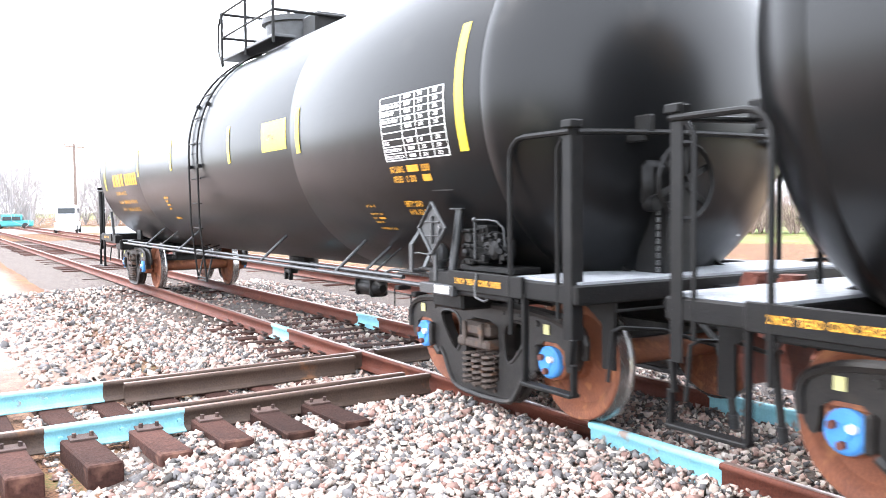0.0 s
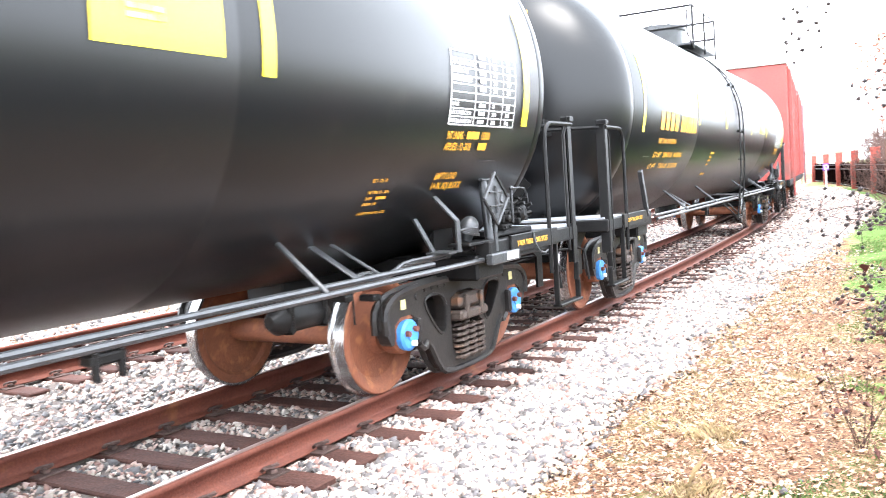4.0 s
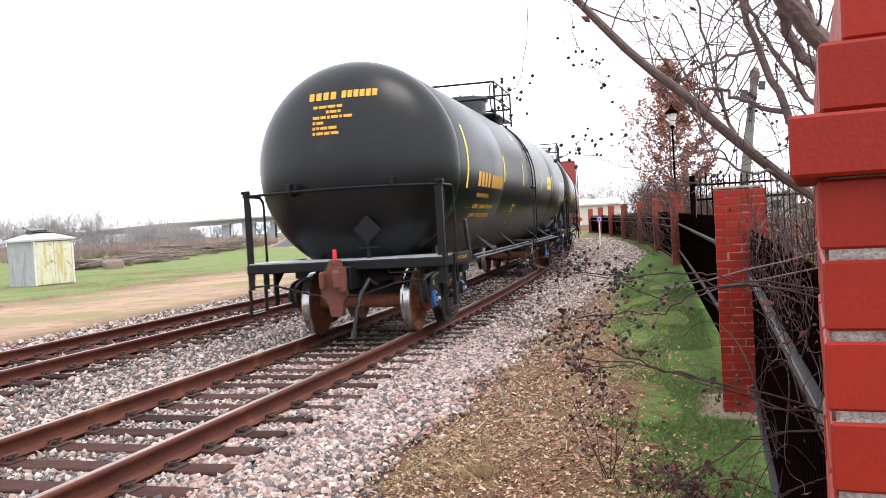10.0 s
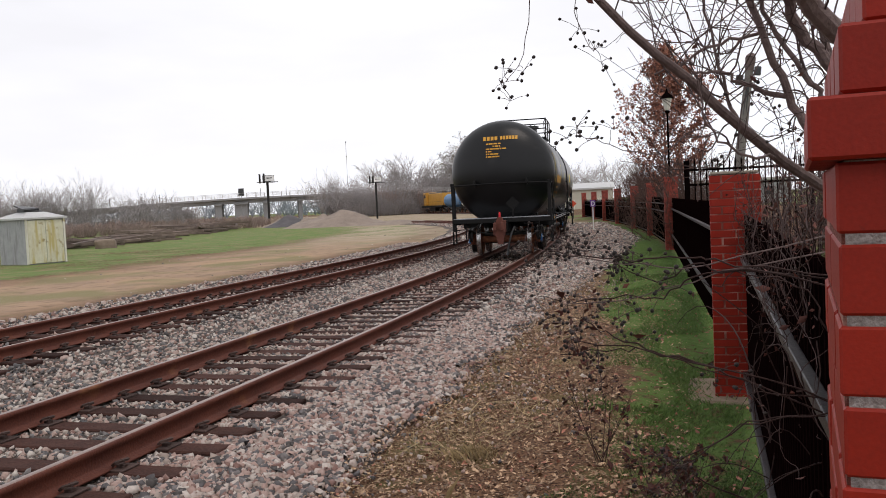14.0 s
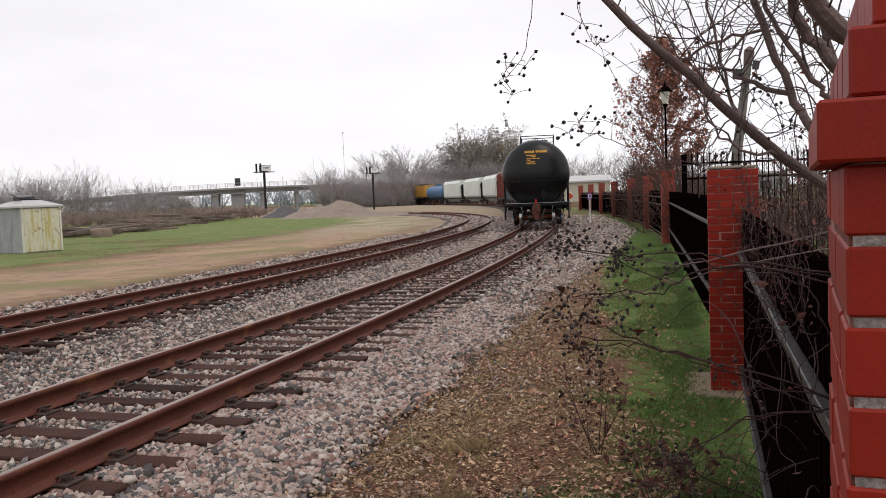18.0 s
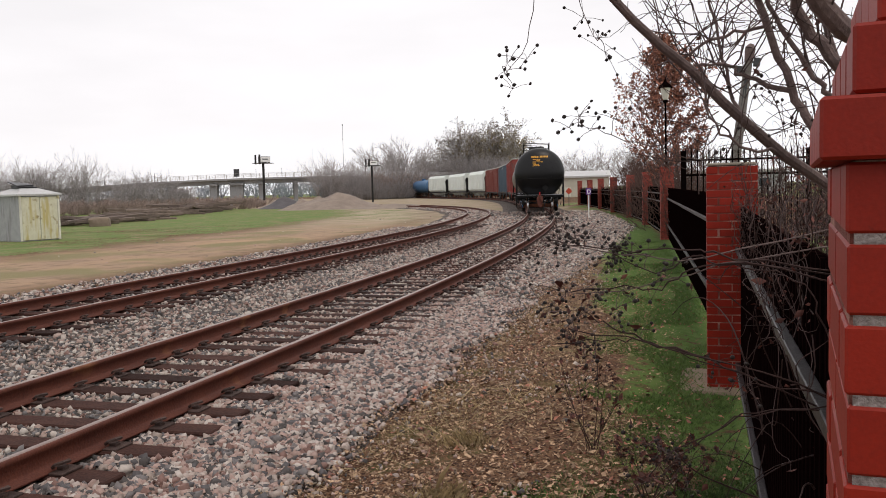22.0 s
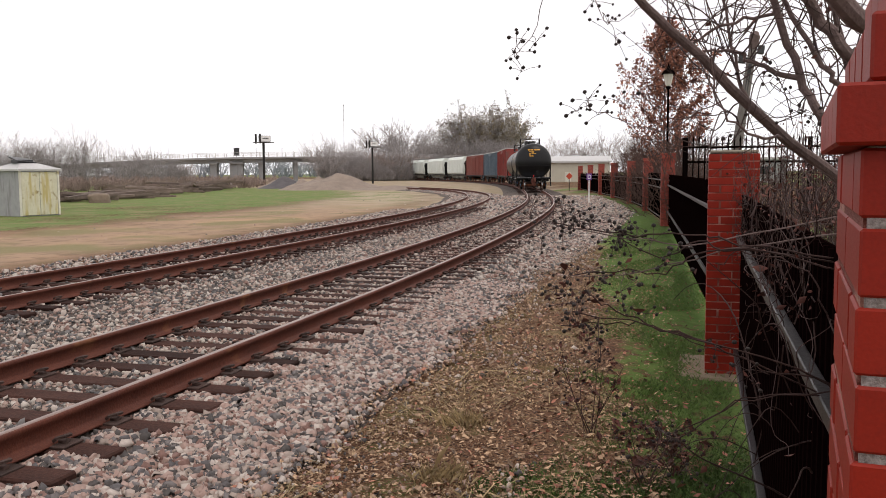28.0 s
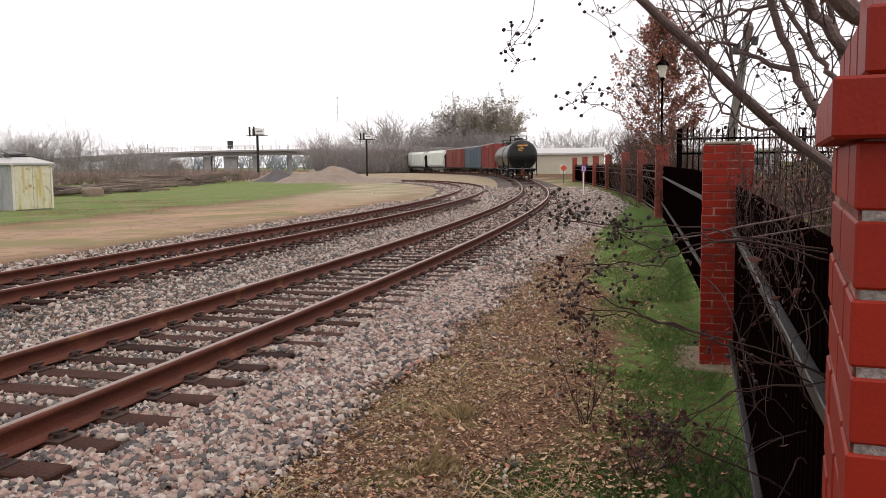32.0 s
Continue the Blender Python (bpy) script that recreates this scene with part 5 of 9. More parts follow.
    for a, b in zip(o, o[1:] + o[:1]):
        tube_part("holder_rim", [(a[0], -1.455, a[1]), (b[0], -1.455, b[1])], 0.015, holder, GREY, 6)
    tube_part("holder_slide", [(hx0, -1.458, 1.52), (hx0, -1.458, 1.3)], 0.014, holder, GREY, 6)
    for z in (1.47, 1.36):
        tube_part("holder_slide", [(hx0 - 0.11, -1.458, z), (hx0 + 0.11, -1.458, z)], 0.008, holder, GREY, 6)
    bm = bmesh.new()
    box(bm, (hx0 + 0.1, -1.456, 1.41), (0.05, 0.012, 0.06), rot=Euler((0, 0.5, 0)).to_matrix(), bevel=0.005)
    part("holder_latch", bm, GREY, holder)
    bm = bmesh.new()
    box(bm, (hx0 + 0.005, -1.43, 1.12), (0.045, 0.02, 0.24), bevel=0.005)
    part("holder_post", bm, GREY, holder)
    bm = bmesh.new()
    cyl(bm, (bx + 0.05, -1.33, 1.02), (bx + 0.09, -1.27, 1.57), 0.036, 12)
    part("stanchion", bm, GREY, car, "leaning grey tube stanchion", smooth=True)
    bm = bmesh.new()
    box(bm, (bx + 0.09, -1.27, 1.575), (0.17, 0.09, 0.012))
    part("stanchion_pad", bm, GREY, car)
    bm = bmesh.new()
    lathe(bm, [(-0.1, 0.0), (-0.088, 0.038), (-0.058, 0.066), (0.0, 0.082), (0.025, 0.082), (0.025, 0.094), (0.042, 0.094), (0.042, 0.05), (0.1, 0.04), (0.1, 0)], ((bx - 0.2, -1.28, 1.2), (-0.1, 0.25, -0.96)), 20)
    part("release_valve", bm, GREY, car, "domed steel release valve", smooth=True)
    bm = bmesh.new()
    box(bm, (bx - 0.19, -1.28, 1.08), (0.4, 0.2, 0.025), bevel=0.006)
    box(bm, (bx - 0.19, -1.2, 1.04), (0.14, 0.1, 0.05), bevel=0.01)
    part("valve_tray", bm, IRON, car)
    tube_part("valve_rod", [(bx - 0.5, -1.36, 1.2), (bx - 0.4, -1.37, 1.21), (bx - 0.22, -1.37, 1.2)], 0.008, car, GREY)
    # bent bracket of flat bars on a foot, reaching in to the shell
    bm = bmesh.new()
    strap(bm, (12.67, -1.37, 1.05), (12.67, -1.37, 1.28), 0.055, 0.014)
    strap(bm, (12.67, -1.37, 1.275), (12.63, -1.17, 1.5), 0.055, 0.014)
    strap(bm, (12.58, -1.2, 1.05), (12.56, -1.04, 1.34), 0.05, 0.014)
    box(bm, (12.6, -1.28, 1.05), (0.2, 0.2, 0.014))
    part("bent_bracket", bm, GREY, car)
    bm = bmesh.new()
    lathe(bm, [(0.0, 0.0), (0.0, 0.07), (0.02, 0.06), (0.03, 0.0)], ((12.62, -1.165, 1.51), (0, -0.78, -0.62)), 14)
    part("weld_pad", bm, TANK, car, smooth=True)
    # a drip edge at the bottom of the reinforced shell
    tube_part("shell_edge", [(12.0, -0.87, 1.21), (12.55, -0.87, 1.22)], 0.008, car, GREY, 5)
    # upper air pipe with a double bend
    tube_part("air_pipe", [(10.2, -1.25, 0.985), (11.9, -1.25, 0.975), (11.98, -1.25, 0.99), (12.07, -1.25, 1.02), (12.2, -1.25, 1.03), (12.8, -1.25, 1.03)], 0.014, car, GREY)
    tube_part("air_pipe", [(10.2, -1.2, 0.955), (11.96, -1.2, 0.94), (12.04, -1.2, 0.96), (12.13, -1.2, 0.995), (12.25, -1.2, 1.0), (12.8, -1.2, 1.0)], 0.014, car, GREY)
    # brake control valve: bracket column, service portion, emergency portion
    vx = bx + 0.3
    bm = bmesh.new()
    box(bm, (vx + 0.14, -1.25, 1.3), (0.14, 0.12, 0.3), bevel=0.012)
    for k in range(6):
        box(bm, (vx + 0.14, -1.32, 1.18 + k * 0.048), (0.12, 0.025, 0.012))
    for dx in (-0.05, 0.05):
        for z in (1.19, 1.41):
            cyl(bm, (vx + 0.14 + dx, -1.3, z), (vx + 0.14 + dx, -1.335, z), 0.014, 6)
    valve = part("brake_valve", bm, IRON, car, "dark cast brake control valve")
    # service portion: stacked flanged housings with bolts and a round cap
    bm = bmesh.new()
    for z, w, h in ((1.17, 0.13, 0.05), (1.235, 0.1, 0.07), (1.29, 0.135, 0.035), (1.35, 0.095, 0.075), (1.405, 0.12, 0.03)):
        box(bm, (vx + 0.02, -1.29, z), (w, 0.13, h), bevel=0.01)
    for dx in (-0.045, 0.045):
        for z in (1.29, 1.405, 1.17):
            cyl(bm, (vx + 0.02 + dx, -1.34, z), (vx + 0.02 + dx, -1.37, z), 0.012, 6)
    lathe(bm, [(0.0, 0.0), (0.0, 0.032), (0.03, 0.03), (0.04, 0.0)], ((vx + 0.02, -1.355, 1.24), (0, -1, 0)), 14)
    part("service_portion", bm, IRON, valve)
    # emergency portion: a cluster of caps, plugs and ports
    rr = random.Random(8)
    bm = bmesh.new()
    box(bm, (vx + 0.33, -1.26, 1.28), (0.24, 0.12, 0.16), bevel=0.02)
    lathe(bm, [(0.0, 0.0), (0.0, 0.075), (0.03, 0.07), (0.05, 0.035), (0.05, 0.0)], ((vx + 0.36, -1.32, 1.27), (0, -1, 0)), 18)
    for k in range(20):
        c = Vector((vx + 0.22 + rr.uniform(0, 0.24), -1.3 + rr.uniform(-0.05, 0.04), 1.18 + rr.uniform(0, 0.22)))
        if k % 3 == 0:
            box(bm, c, (rr.uniform(0.025, 0.06), rr.uniform(0.04, 0.09), rr.uniform(0.025, 0.06)), bevel=0.006)
        else:
            cyl(bm, c, c + Vector((rr.uniform(-0.03, 0.05), -0.05, rr.uniform(0, 0.05))), rr.uniform(0.01, 0.024), 8)
    part("emergency_portion", bm, IRON, valve)
    tube_part("vent_stem", [(vx + 0.13, -1.36, 1.2), (vx + 0.13, -1.36, 1.47)], 0.011, valve, GREY)
    bm = bmesh.new()
    bmesh.ops.create_icosphere(bm, subdivisions=2, radius=0.022, matrix=Matrix.Translation((vx + 0.13, -1.36, 1.49)))
    part("stem_knob", bm, GREY, valve, smooth=True)
    tube_part("valve_pipe", [(vx + 0.16, -1.36, 1.49), (vx + 0.3, -1.36, 1.49), (vx + 0.4, -1.35, 1.48), (vx + 0.47, -1.34, 1.43), (vx + 0.49, -1.34, 1.3)], 0.008, car, GREY)
    bm = bmesh.new()
    box(bm, (vx + 0.22, -1.2, 1.12), (0.7, 0.25, 0.05), bevel=0.01)
    part("valve_shelf", bm, IRON, car)
    tube_part("release_rod", [(vx + 0.3, -1.46, 1.1), (vx + 0.3, -1.48, 1.0), (vx + 0.34, -1.5, 0.93), (vx + 0.45, -1.5, 0.91), (vx + 0.5, -1.5, 0.93)], 0.008, car, GREY)
    # diamond holder low on the rear head
    bm = bmesh.new()
    q = 0.2
    ring = [[bm.verts.new((dx, -0.32 + y, 1.5 + z)) for y, z in ((-q, 0), (0, -q), (q, 0), (0, q))] for dx in (-1.5, -1.485)]
    for side in ring:
        bm.faces.new(side)
    for k in range(4):
        bm.faces.new((ring[0][k], ring[0][(k + 1) % 4], ring[1][(k + 1) % 4], ring[1][k]))
    bmesh.ops.recalc_face_normals(bm, faces=bm.faces)
    holder = part("placard_holder", bm, IRON, car, "black steel diamond placard holder")
    bm = bmesh.new()
    box(bm, (-1.48, -0.32, 1.2), (0.02, 0.05, 0.24), bevel=0.004)
    box(bm, (-1.48, -0.32, 1.25), (0.03, 0.3, 0.02))
    part("holder_post", bm, IRON, holder)
    # strut at the rear corner
    bm = bmesh.new()
    box(bm, (-0.13, -1.42, 1.3), (0.07, 0.05, 0.6), rot=Euler((0, -0.42, 0)).to_matrix(), bevel=0.006)
    part("strut", bm, GREY, car)
    bm = bmesh.new()
    box(bm, (bx + 0.66, -1.44, 1.03), (0.95, 0.03, 0.15), bevel=0.006)
    sill = part("stencilled_sill", bm, IRON, car)
    part("sill_lettering", text_mesh("2 INCH  TREAD  COND. SHOES", 0.06, lambda x, y: Vector((bx + 0.29 + x, -1.459, 1.01 + y)), 0.72), LETTER, sill)
    bm = bmesh.new()
    box(bm, (-0.66, -1.44, 1.03), (0.95, 0.03, 0.15), bevel=0.006)
    sill = part("stencilled_sill", bm, IRON, car)
    part("sill_lettering", text_mesh("2 INCH  TREAD  COND. SHOES", 0.06, lambda x, y: Vector((-1.0 + x, -1.459, 1.01 + y)), 0.72), LETTER, sill)
    bm = bmesh.new()
    box(bm, (bx + 0.04, -1.45, 0.945), (0.5, 0.06, 0.085), bevel=0.008)
    part("sill_plate", bm, GREY, car)
    bm = bmesh.new()
    box(bm, (bx + 0.14, -1.483, 0.95), (0.2, 0.008, 0.06))
    part("white_tag", bm, WHITE, car)
    # hand brake on the front end: stand plate, gear housing, dished wheel, chain
    stand = bx + 1.38
    bm = bmesh.new()
    plate(bm, [(stand - 0.18, 1.1), (stand + 0.12, 1.1), (stand + 0.12, 1.83), (stand - 0.02, 1.83)], -0.47, -0.44)
    box(bm, (stand + 0.08, -0.3, 1.46), (0.02, 0.34, 0.72), bevel=0.006)
    brake = part("brake_stand", bm, IRON, car)
    bm = bmesh.new()
    box(bm, (bx + 1.45, -0.5, 1.73), (0.12, 0.3, 0.34), bevel=0.05)
    box(bm, (bx + 1.46, -0.36, 1.75), (0.1, 0.24, 0.22), bevel=0.04)
    cyl(bm, (bx + 1.44, -0.58, 1.6), (bx + 1.53, -0.58, 1.6), 0.06, 12)
    part("brake_housing", bm, IRON, brake, smooth=True)
    bm = bmesh.new()
    hub = bx + 1.56
    lathe(bm, [(0.0, 0.265), (0.022, 0.285), (0.044, 0.265), (0.022, 0.245), (0.0, 0.265)], ((hub, -0.36, 1.75), (1, 0, 0)), 28)
    lathe(bm, [(-0.06, 0.0), (-0.06, 0.06), (-0.02, 0.075), (0.0, 0.0)], ((hub, -0.36, 1.75), (1, 0, 0)), 16)
    for k in range(6):
        a = k * math.pi / 3 + 0.4
        d = Vector((0, math.cos(a), math.sin(a)))
        box(bm, Vector((hub, -0.36, 1.75)) + d * 0.15, (0.02, 0.24, 0.05), rot=Euler((a, 0, 0)).to_matrix(), bevel=0.006)
    part("brake_wheel", bm, IRON, brake, "black spoked hand brake wheel")
    for k in range(9):
        bm = bmesh.new()
        cyl(bm, (bx + 1.48, -0.52, 1.55 - k * 0.05), (bx + 1.48, -0.52, 1.515 - k * 0.05), 0.016, 6)
        part("chain_link", bm, GREY, brake)
    bm = bmesh.new()
    box(bm, (bx + 1.24, 0.5, 1.38), (0.008, 0.22, 0.09))
    part("white_tag", bm, WHITE, car)
    return car


# ---------------------------------------------------------------- other cars of the train
def build_box_car(paint, label, gap=12.4):
    car = thing("box_car", label, "box car", "train")
    a, b = -CAR_HALF + 0.35, gap + CAR_HALF - 0.35
    bm = bmesh.new()
    box(bm, ((a + b) / 2, 0, 2.75), (b - a, 2.9, 3.4), bevel=0.03)
    part("body", bm, paint, car)
    for sd in (-1, 1):
        for k in range(15):
            x = a + 0.5 + (b - a - 1.0) * k / 14
            if abs(x - (a + b) / 2) < 1.9:
                continue
            bm = bmesh.new()
            box(bm, (x, sd * 1.48, 2.75), (0.12, 0.07, 3.3), bevel=0.01)
            part("side_post", bm, paint, car)
        for s in (-1, 1):
            bm = bmesh.new()
            box(bm, ((a + b) / 2 + s * 0.78, sd * 1.5, 2.65), (1.5, 0.07, 3.0), bevel=0.015)
            for q in (-0.4, 0.4):
                cyl(bm, ((a + b) / 2 + s * 0.78 + q, sd * 1.56, 1.2), ((a + b) / 2 + s * 0.78 + q, sd * 1.56, 4.0), 0.03, 8)
            part("plug_door", bm, paint, car)
        bm = bmesh.new()
        box(bm, ((a + b) / 2, sd * 1.4, 0.98), (b - a, 0.1, 0.2), bevel=0.01)
        part("side_sill", bm, IRON, car)
        for e in (a + 0.3, b - 0.3):
            for s in (-0.2, 0.2):
                tube_part("ladder_rail", [(e + s, sd * 1.56, 0.6), (e + s, sd * 1.56, 4.3)], 0.02, car, paint, 6)
            for k in range(9):
                tube_part("ladder_rung", [(e - 0.2, sd * 1.56, 0.7 + k * 0.42), (e + 0.2, sd * 1.56, 0.7 + k * 0.42)], 0.014, car, paint, 6)
    bm = bmesh.new()
    box(bm, ((a + b) / 2, 0, 4.48), (b - a + 0.1, 2.98, 0.07), bevel=0.02)
    for k in range(12):
        box(bm, (a + 0.7 + (b - a - 1.4) * k / 11, 0, 4.53), (0.08, 2.9, 0.05))
    part("roof", bm, ROOFM, car)
    bm = bmesh.new()
    rr = random.Random(len(label))
    for k in range(5):
        box(bm, (a + 1.2 + rr.uniform(0, 3), -1.455, 2 + rr.uniform(0, 1.6)), (rr.uniform(0.4, 1.3), 0.012, rr.uniform(0.15, 0.4)))
    part("stencil_bars", bm, WHITE, car)
    bm = bmesh.new()
    box(bm, ((a + b) / 2, 0, 0.85), (b - a, 0.35, 0.3), bevel=0.02)
    part("centre_sill", bm, IRON, car)
    for x0, s in ((0, -1), (gap, 1)):
        bm = bmesh.new()
        box(bm, (x0 + s * 2.1, 0, 0.83), (0.5, 0.25, 0.28), bevel=0.04)
        part("coupler", bm, ORANGE, car)
        add_truck(car, x0, False)
    return car


def build_hopper(gap=14.0):
    car = thing("covered_hopper", "pale grey covered hopper car with dark running gear", "hopper car", "train")
    a, b = -CAR_HALF + 0.4, gap + CAR_HALF - 0.4
    bm = bmesh.new()
    sec = [(-1.2, 1.2), (-1.5, 1.5), (-1.52, 4.0), (-1.1, 4.55), (1.1, 4.55), (1.52, 4.0), (1.5, 1.5), (1.2, 1.2)]
    va = [bm.verts.new((a + 1.3, y, z)) for y, z in sec]
    vb = [bm.verts.new((b - 1.3, y, z)) for y, z in sec]
    bm.faces.new(va)
    bm.faces.new(vb[::-1])
    for i in range(8):
        bm.faces.new((va[i], vb[i], vb[(i + 1) % 8], va[(i + 1) % 8]))
    bmesh.ops.recalc_face_normals(bm, faces=bm.faces)
    part("hopper_body", bm, HOPPER, car)
    for s, e in ((-1, a), (1, b)):
        bm = bmesh.new()
        box(bm, (e - s * 0.12, 0, 2.4), (0.12, 2.8, 2.6), bevel=0.01)
        box(bm, (e - s * 0.6, 0, 1.05), (1.3, 2.8, 0.2), bevel=0.02)
        for sd in (-1, 1):
            box(bm, (e - s * 0.7, sd * 1.3, 2.9), (1.3, 0.1, 0.1), rot=Euler((0, s * 0.9, 0)).to_matrix())
        part("end_frame", bm, IRON, car)
    for sd in (-1, 1):
        for k in range(11):
            bm = bmesh.new()
            box(bm, (a + 1.5 + (b - a - 3.0) * k / 10, sd * 1.53, 2.75), (0.1, 0.06, 2.6), bevel=0.01)
            part("side_rib", bm, HOPPER, car)
        bm = bmesh.new()
        box(bm, ((a + b) / 2, sd * 1.35, 1.08), (b - a, 0.1, 0.22), bevel=0.01)
        part("side_sill", bm, IRON, car)
    bm = bmesh.new()
    for k in range(4):
        x = a + 2.8 + (b - a - 5.6) * k / 3
        for q in ((x - 1.4, x + 1.4),):
            t = [bm.verts.new((q[0], y, 1.25)) for y in (-1.2, 1.2)] + [bm.verts.new((q[1], y, 1.25)) for y in (1.2, -1.2)]
            u = [bm.verts.new((x - 0.35, y, 0.4)) for y in (-0.5, 0.5)] + [bm.verts.new((x + 0.35, y, 0.4)) for y in (0.5, -0.5)]
            for i in range(4):
                bm.faces.new((t[i], t[(i + 1) % 4], u[(i + 1) % 4], u[i]))
            bm.faces.new(u)
    part("outlet_hoppers", bm, HOPPER, car)
    bm = bmesh.new()
    box(bm, ((a + b) / 2, 0, 4.68), (b - a - 0.6, 0.9, 0.06), bevel=0.01)
    part("roof_walk", bm, GREY, car)
    for x0, s in ((0, -1), (gap, 1)):
        bm = bmesh.new()
        box(bm, (x0 + s * 2.0, 0, 0.83), (0.7, 0.25, 0.28), bevel=0.04)
        part("coupler", bm, ORANGE, car)
        add_truck(car, x0, False)
    return car


def build_blue_tank(gap=12.0):
    car = thing("tank_car", "blue tank car behind the locomotive", "tank car", "train")
    bm = bmesh.new()
    lathe(bm, [(-1.6, 0), (-1.45, 0.7), (-0.95, 1.4), (gap + 0.95, 1.4), (gap + 1.45, 0.7), (gap + 1.6, 0)], ((0, 0, 2.5), (1, 0, 0)), 40)
    bmesh.ops.recalc_face_normals(bm, faces=bm.faces)
    part("tank", bm, BLUETANK, car, smooth=True)
    bm = bmesh.new()
    cyl(bm, (gap / 2, 0, 3.8), (gap / 2, 0, 4.3), 0.45, 20)
    part("manway", bm, BLUETANK, car)
    bm = bmesh.new()
    box(bm, (gap / 2, 0, 0.98), (gap + 4.2, 2.4, 0.2), bevel=0.02)
    part("underframe", bm, IRON, car)
    for x0, s in ((0, -1), (gap, 1)):
        for sd in (-1, 1):
            tube_part("end_handrail", [(x0 + s * 1.9, sd * 1.3, 0.6), (x0 + s * 1.9, sd * 1.3, 2.1), (x0 + s * 1.2, sd * 1.4, 2.1)], 0.025, car)
        add_truck(car, x0, False)
    return car


def build_loco(gap=13.0):
    car = thing("locomotive", "yellow diesel locomotive with a grey roof", "locomotive", "train")
    bm = bmesh.new()
    box(bm, (gap / 2, 0, 1.35), (gap + 6.0, 3.0, 0.4), bevel=0.04)
    part("frame_deck", bm, IRON, car)
    bm = bmesh.new()
    box(bm, (gap / 2 - 1.8, 0, 2.9), (gap + 1.0, 2.0, 2.7), bevel=0.08)
    for k in range(8):
        box(bm, (k * 1.4 - 0.6, 0, 2.6), (0.7, 2.06, 1.6), bevel=0.02)
    part("long_hood", bm, LOCO, car)
    bm = bmesh.new()
    box(bm, (gap / 2 + 6.2, 0, 3.1), (2.6, 3.0, 3.0), bevel=0.12)
    part("cab", bm, LOCO, car)
    for sd in (-1, 1):
        bm = bmesh.new()
        box(bm, (gap / 2 + 6.2, sd * 1.505, 3.7), (1.6, 0.03, 0.7), bevel=0.01)
        part("cab_window", bm, GLASS, car)
        tube_part("walkway_rail", [(-2.4, sd * 1.42, 2.4), (gap + 1.5, sd * 1.42, 2.4)], 0.025, car)
    bm = bmesh.new()
    box(bm, (gap / 2 - 1.8, 0, 4.3), (gap + 0.6, 1.7, 0.3), bevel=0.06)
    for k in range(3):
        cyl(bm, (k * 2.2, 0, 4.4), (k * 2.2, 0, 4.62), 0.6, 20)
    part("roof_fans", bm, GREY, car)
    bm = bmesh.new()
    box(bm, (gap / 2 + 8.4, 0, 2.3), (1.8, 2.2, 1.5), bevel=0.1)
    part("nose", bm, LOCO, car)
    bm = bmesh.new()
    box(bm, (gap / 2, 0, 0.75), (5.0, 2.4, 0.8), bevel=0.1)
    part("fuel_tank", bm, IRON, car)
    for x0 in (0, gap):
        add_truck(car, x0, False)
    return car


PACE = ((0.0, -19.54), (1.0, -16.51), (2.0, -13.44), (3.0, -10.37), (4.5, -5.6), (6.0, -0.72), (7.5, 4.17), (9.0, 9.08), (10.0, 12.28), (11.0, 15.44), (13.0, 22.05), (15.0, 29.0), (17.0, 36.0), (20.0, 46.1), (24.0, 59.54), (28.0, 72.98), (32.0, 86.42))


def train_distance(t):
    """Station of the last car's rear truck at t seconds: a smooth run through the paces."""
    k = next((i for i in range(len(PACE) - 2) if t < PACE[i + 1][0]), len(PACE) - 2)

    def speed(i):
        a, b = PACE[max(i - 1, 0)], PACE[min(i + 1, len(PACE) - 1)]
        return (b[1] - a[1]) / (b[0] - a[0])

    (t0, p0), (t1, p1) = PACE[k], PACE[k + 1]
    h = t1 - t0
    u = (t - t0) / h
    return (2 * u ** 3 - 3 * u ** 2 + 1) * p0 + (u ** 3 - 2 * u ** 2 + u) * h * speed(k) + (3 * u ** 2 - 2 * u ** 3) * p1 + (u ** 3 - u ** 2) * h * speed(k + 1)


TRAIN = []  # car, truck spacing, station of its rear truck behind the train's tail


def assemble_train():
    first = build_tank_car()
    second = copy_thing(first, pose(0, 0, 0))
    tagged(second, "black tank car with yellow stripes coupled ahead of the last")
    tagged(first, "glossy black tank car with yellow stripes ending the train")
    bm = bmesh.new()
    box(bm, (-1.9, 0.02, 1.18), (0.035, 0.055, 0.15), bevel=0.01)
    part("end_marker", bm, REDMARK, first, "small red end marker")
    red = build_box_car(REDCAR, "bright red box car coupled ahead of the tank cars")
    blue = build_box_car(BLUECAR, "slate blue box car with pale door posts")
    brown = build_box_car(BROWNCAR, "oxide red box car with ribbed sides")
    hop = build_hopper()
    hops = [hop, copy_thing(hop, pose(0, 0, 0)), copy_thing(hop, pose(0, 0, 0))]
    btank = build_blue_tank()
    loco = build_loco()
    s = 0.0
    for car, gap, rear, front in [(first, TRUCK_GAP, CAR_HALF, CAR_HALF), (second, TRUCK_GAP, CAR_HALF, CAR_HALF), (red, 12.4, 2.9, 2.5), (blue, 12.4, 2.5, 2.5), (brown, 12.4, 2.5, 2.5)] + [(h, 14.0, 2.4, 2.4) for h in hops] + [(btank, 12.0, 2.4, 2.4), (loco, 13.0, 3.6, 4.0)]:
        s += rear if TRAIN else 0.0
        TRAIN.append((car, gap, s))
        s += gap + front


assemble_train()


def car_pose(s, gap):
    x0, y0, _ = MAIN.at(s)
    x1, y1, _ = MAIN.at(s + gap)
    return pose(x0, y0, RAILZ, 0, 0, math.degrees(math.atan2(y1 - y0, x1 - x0)))


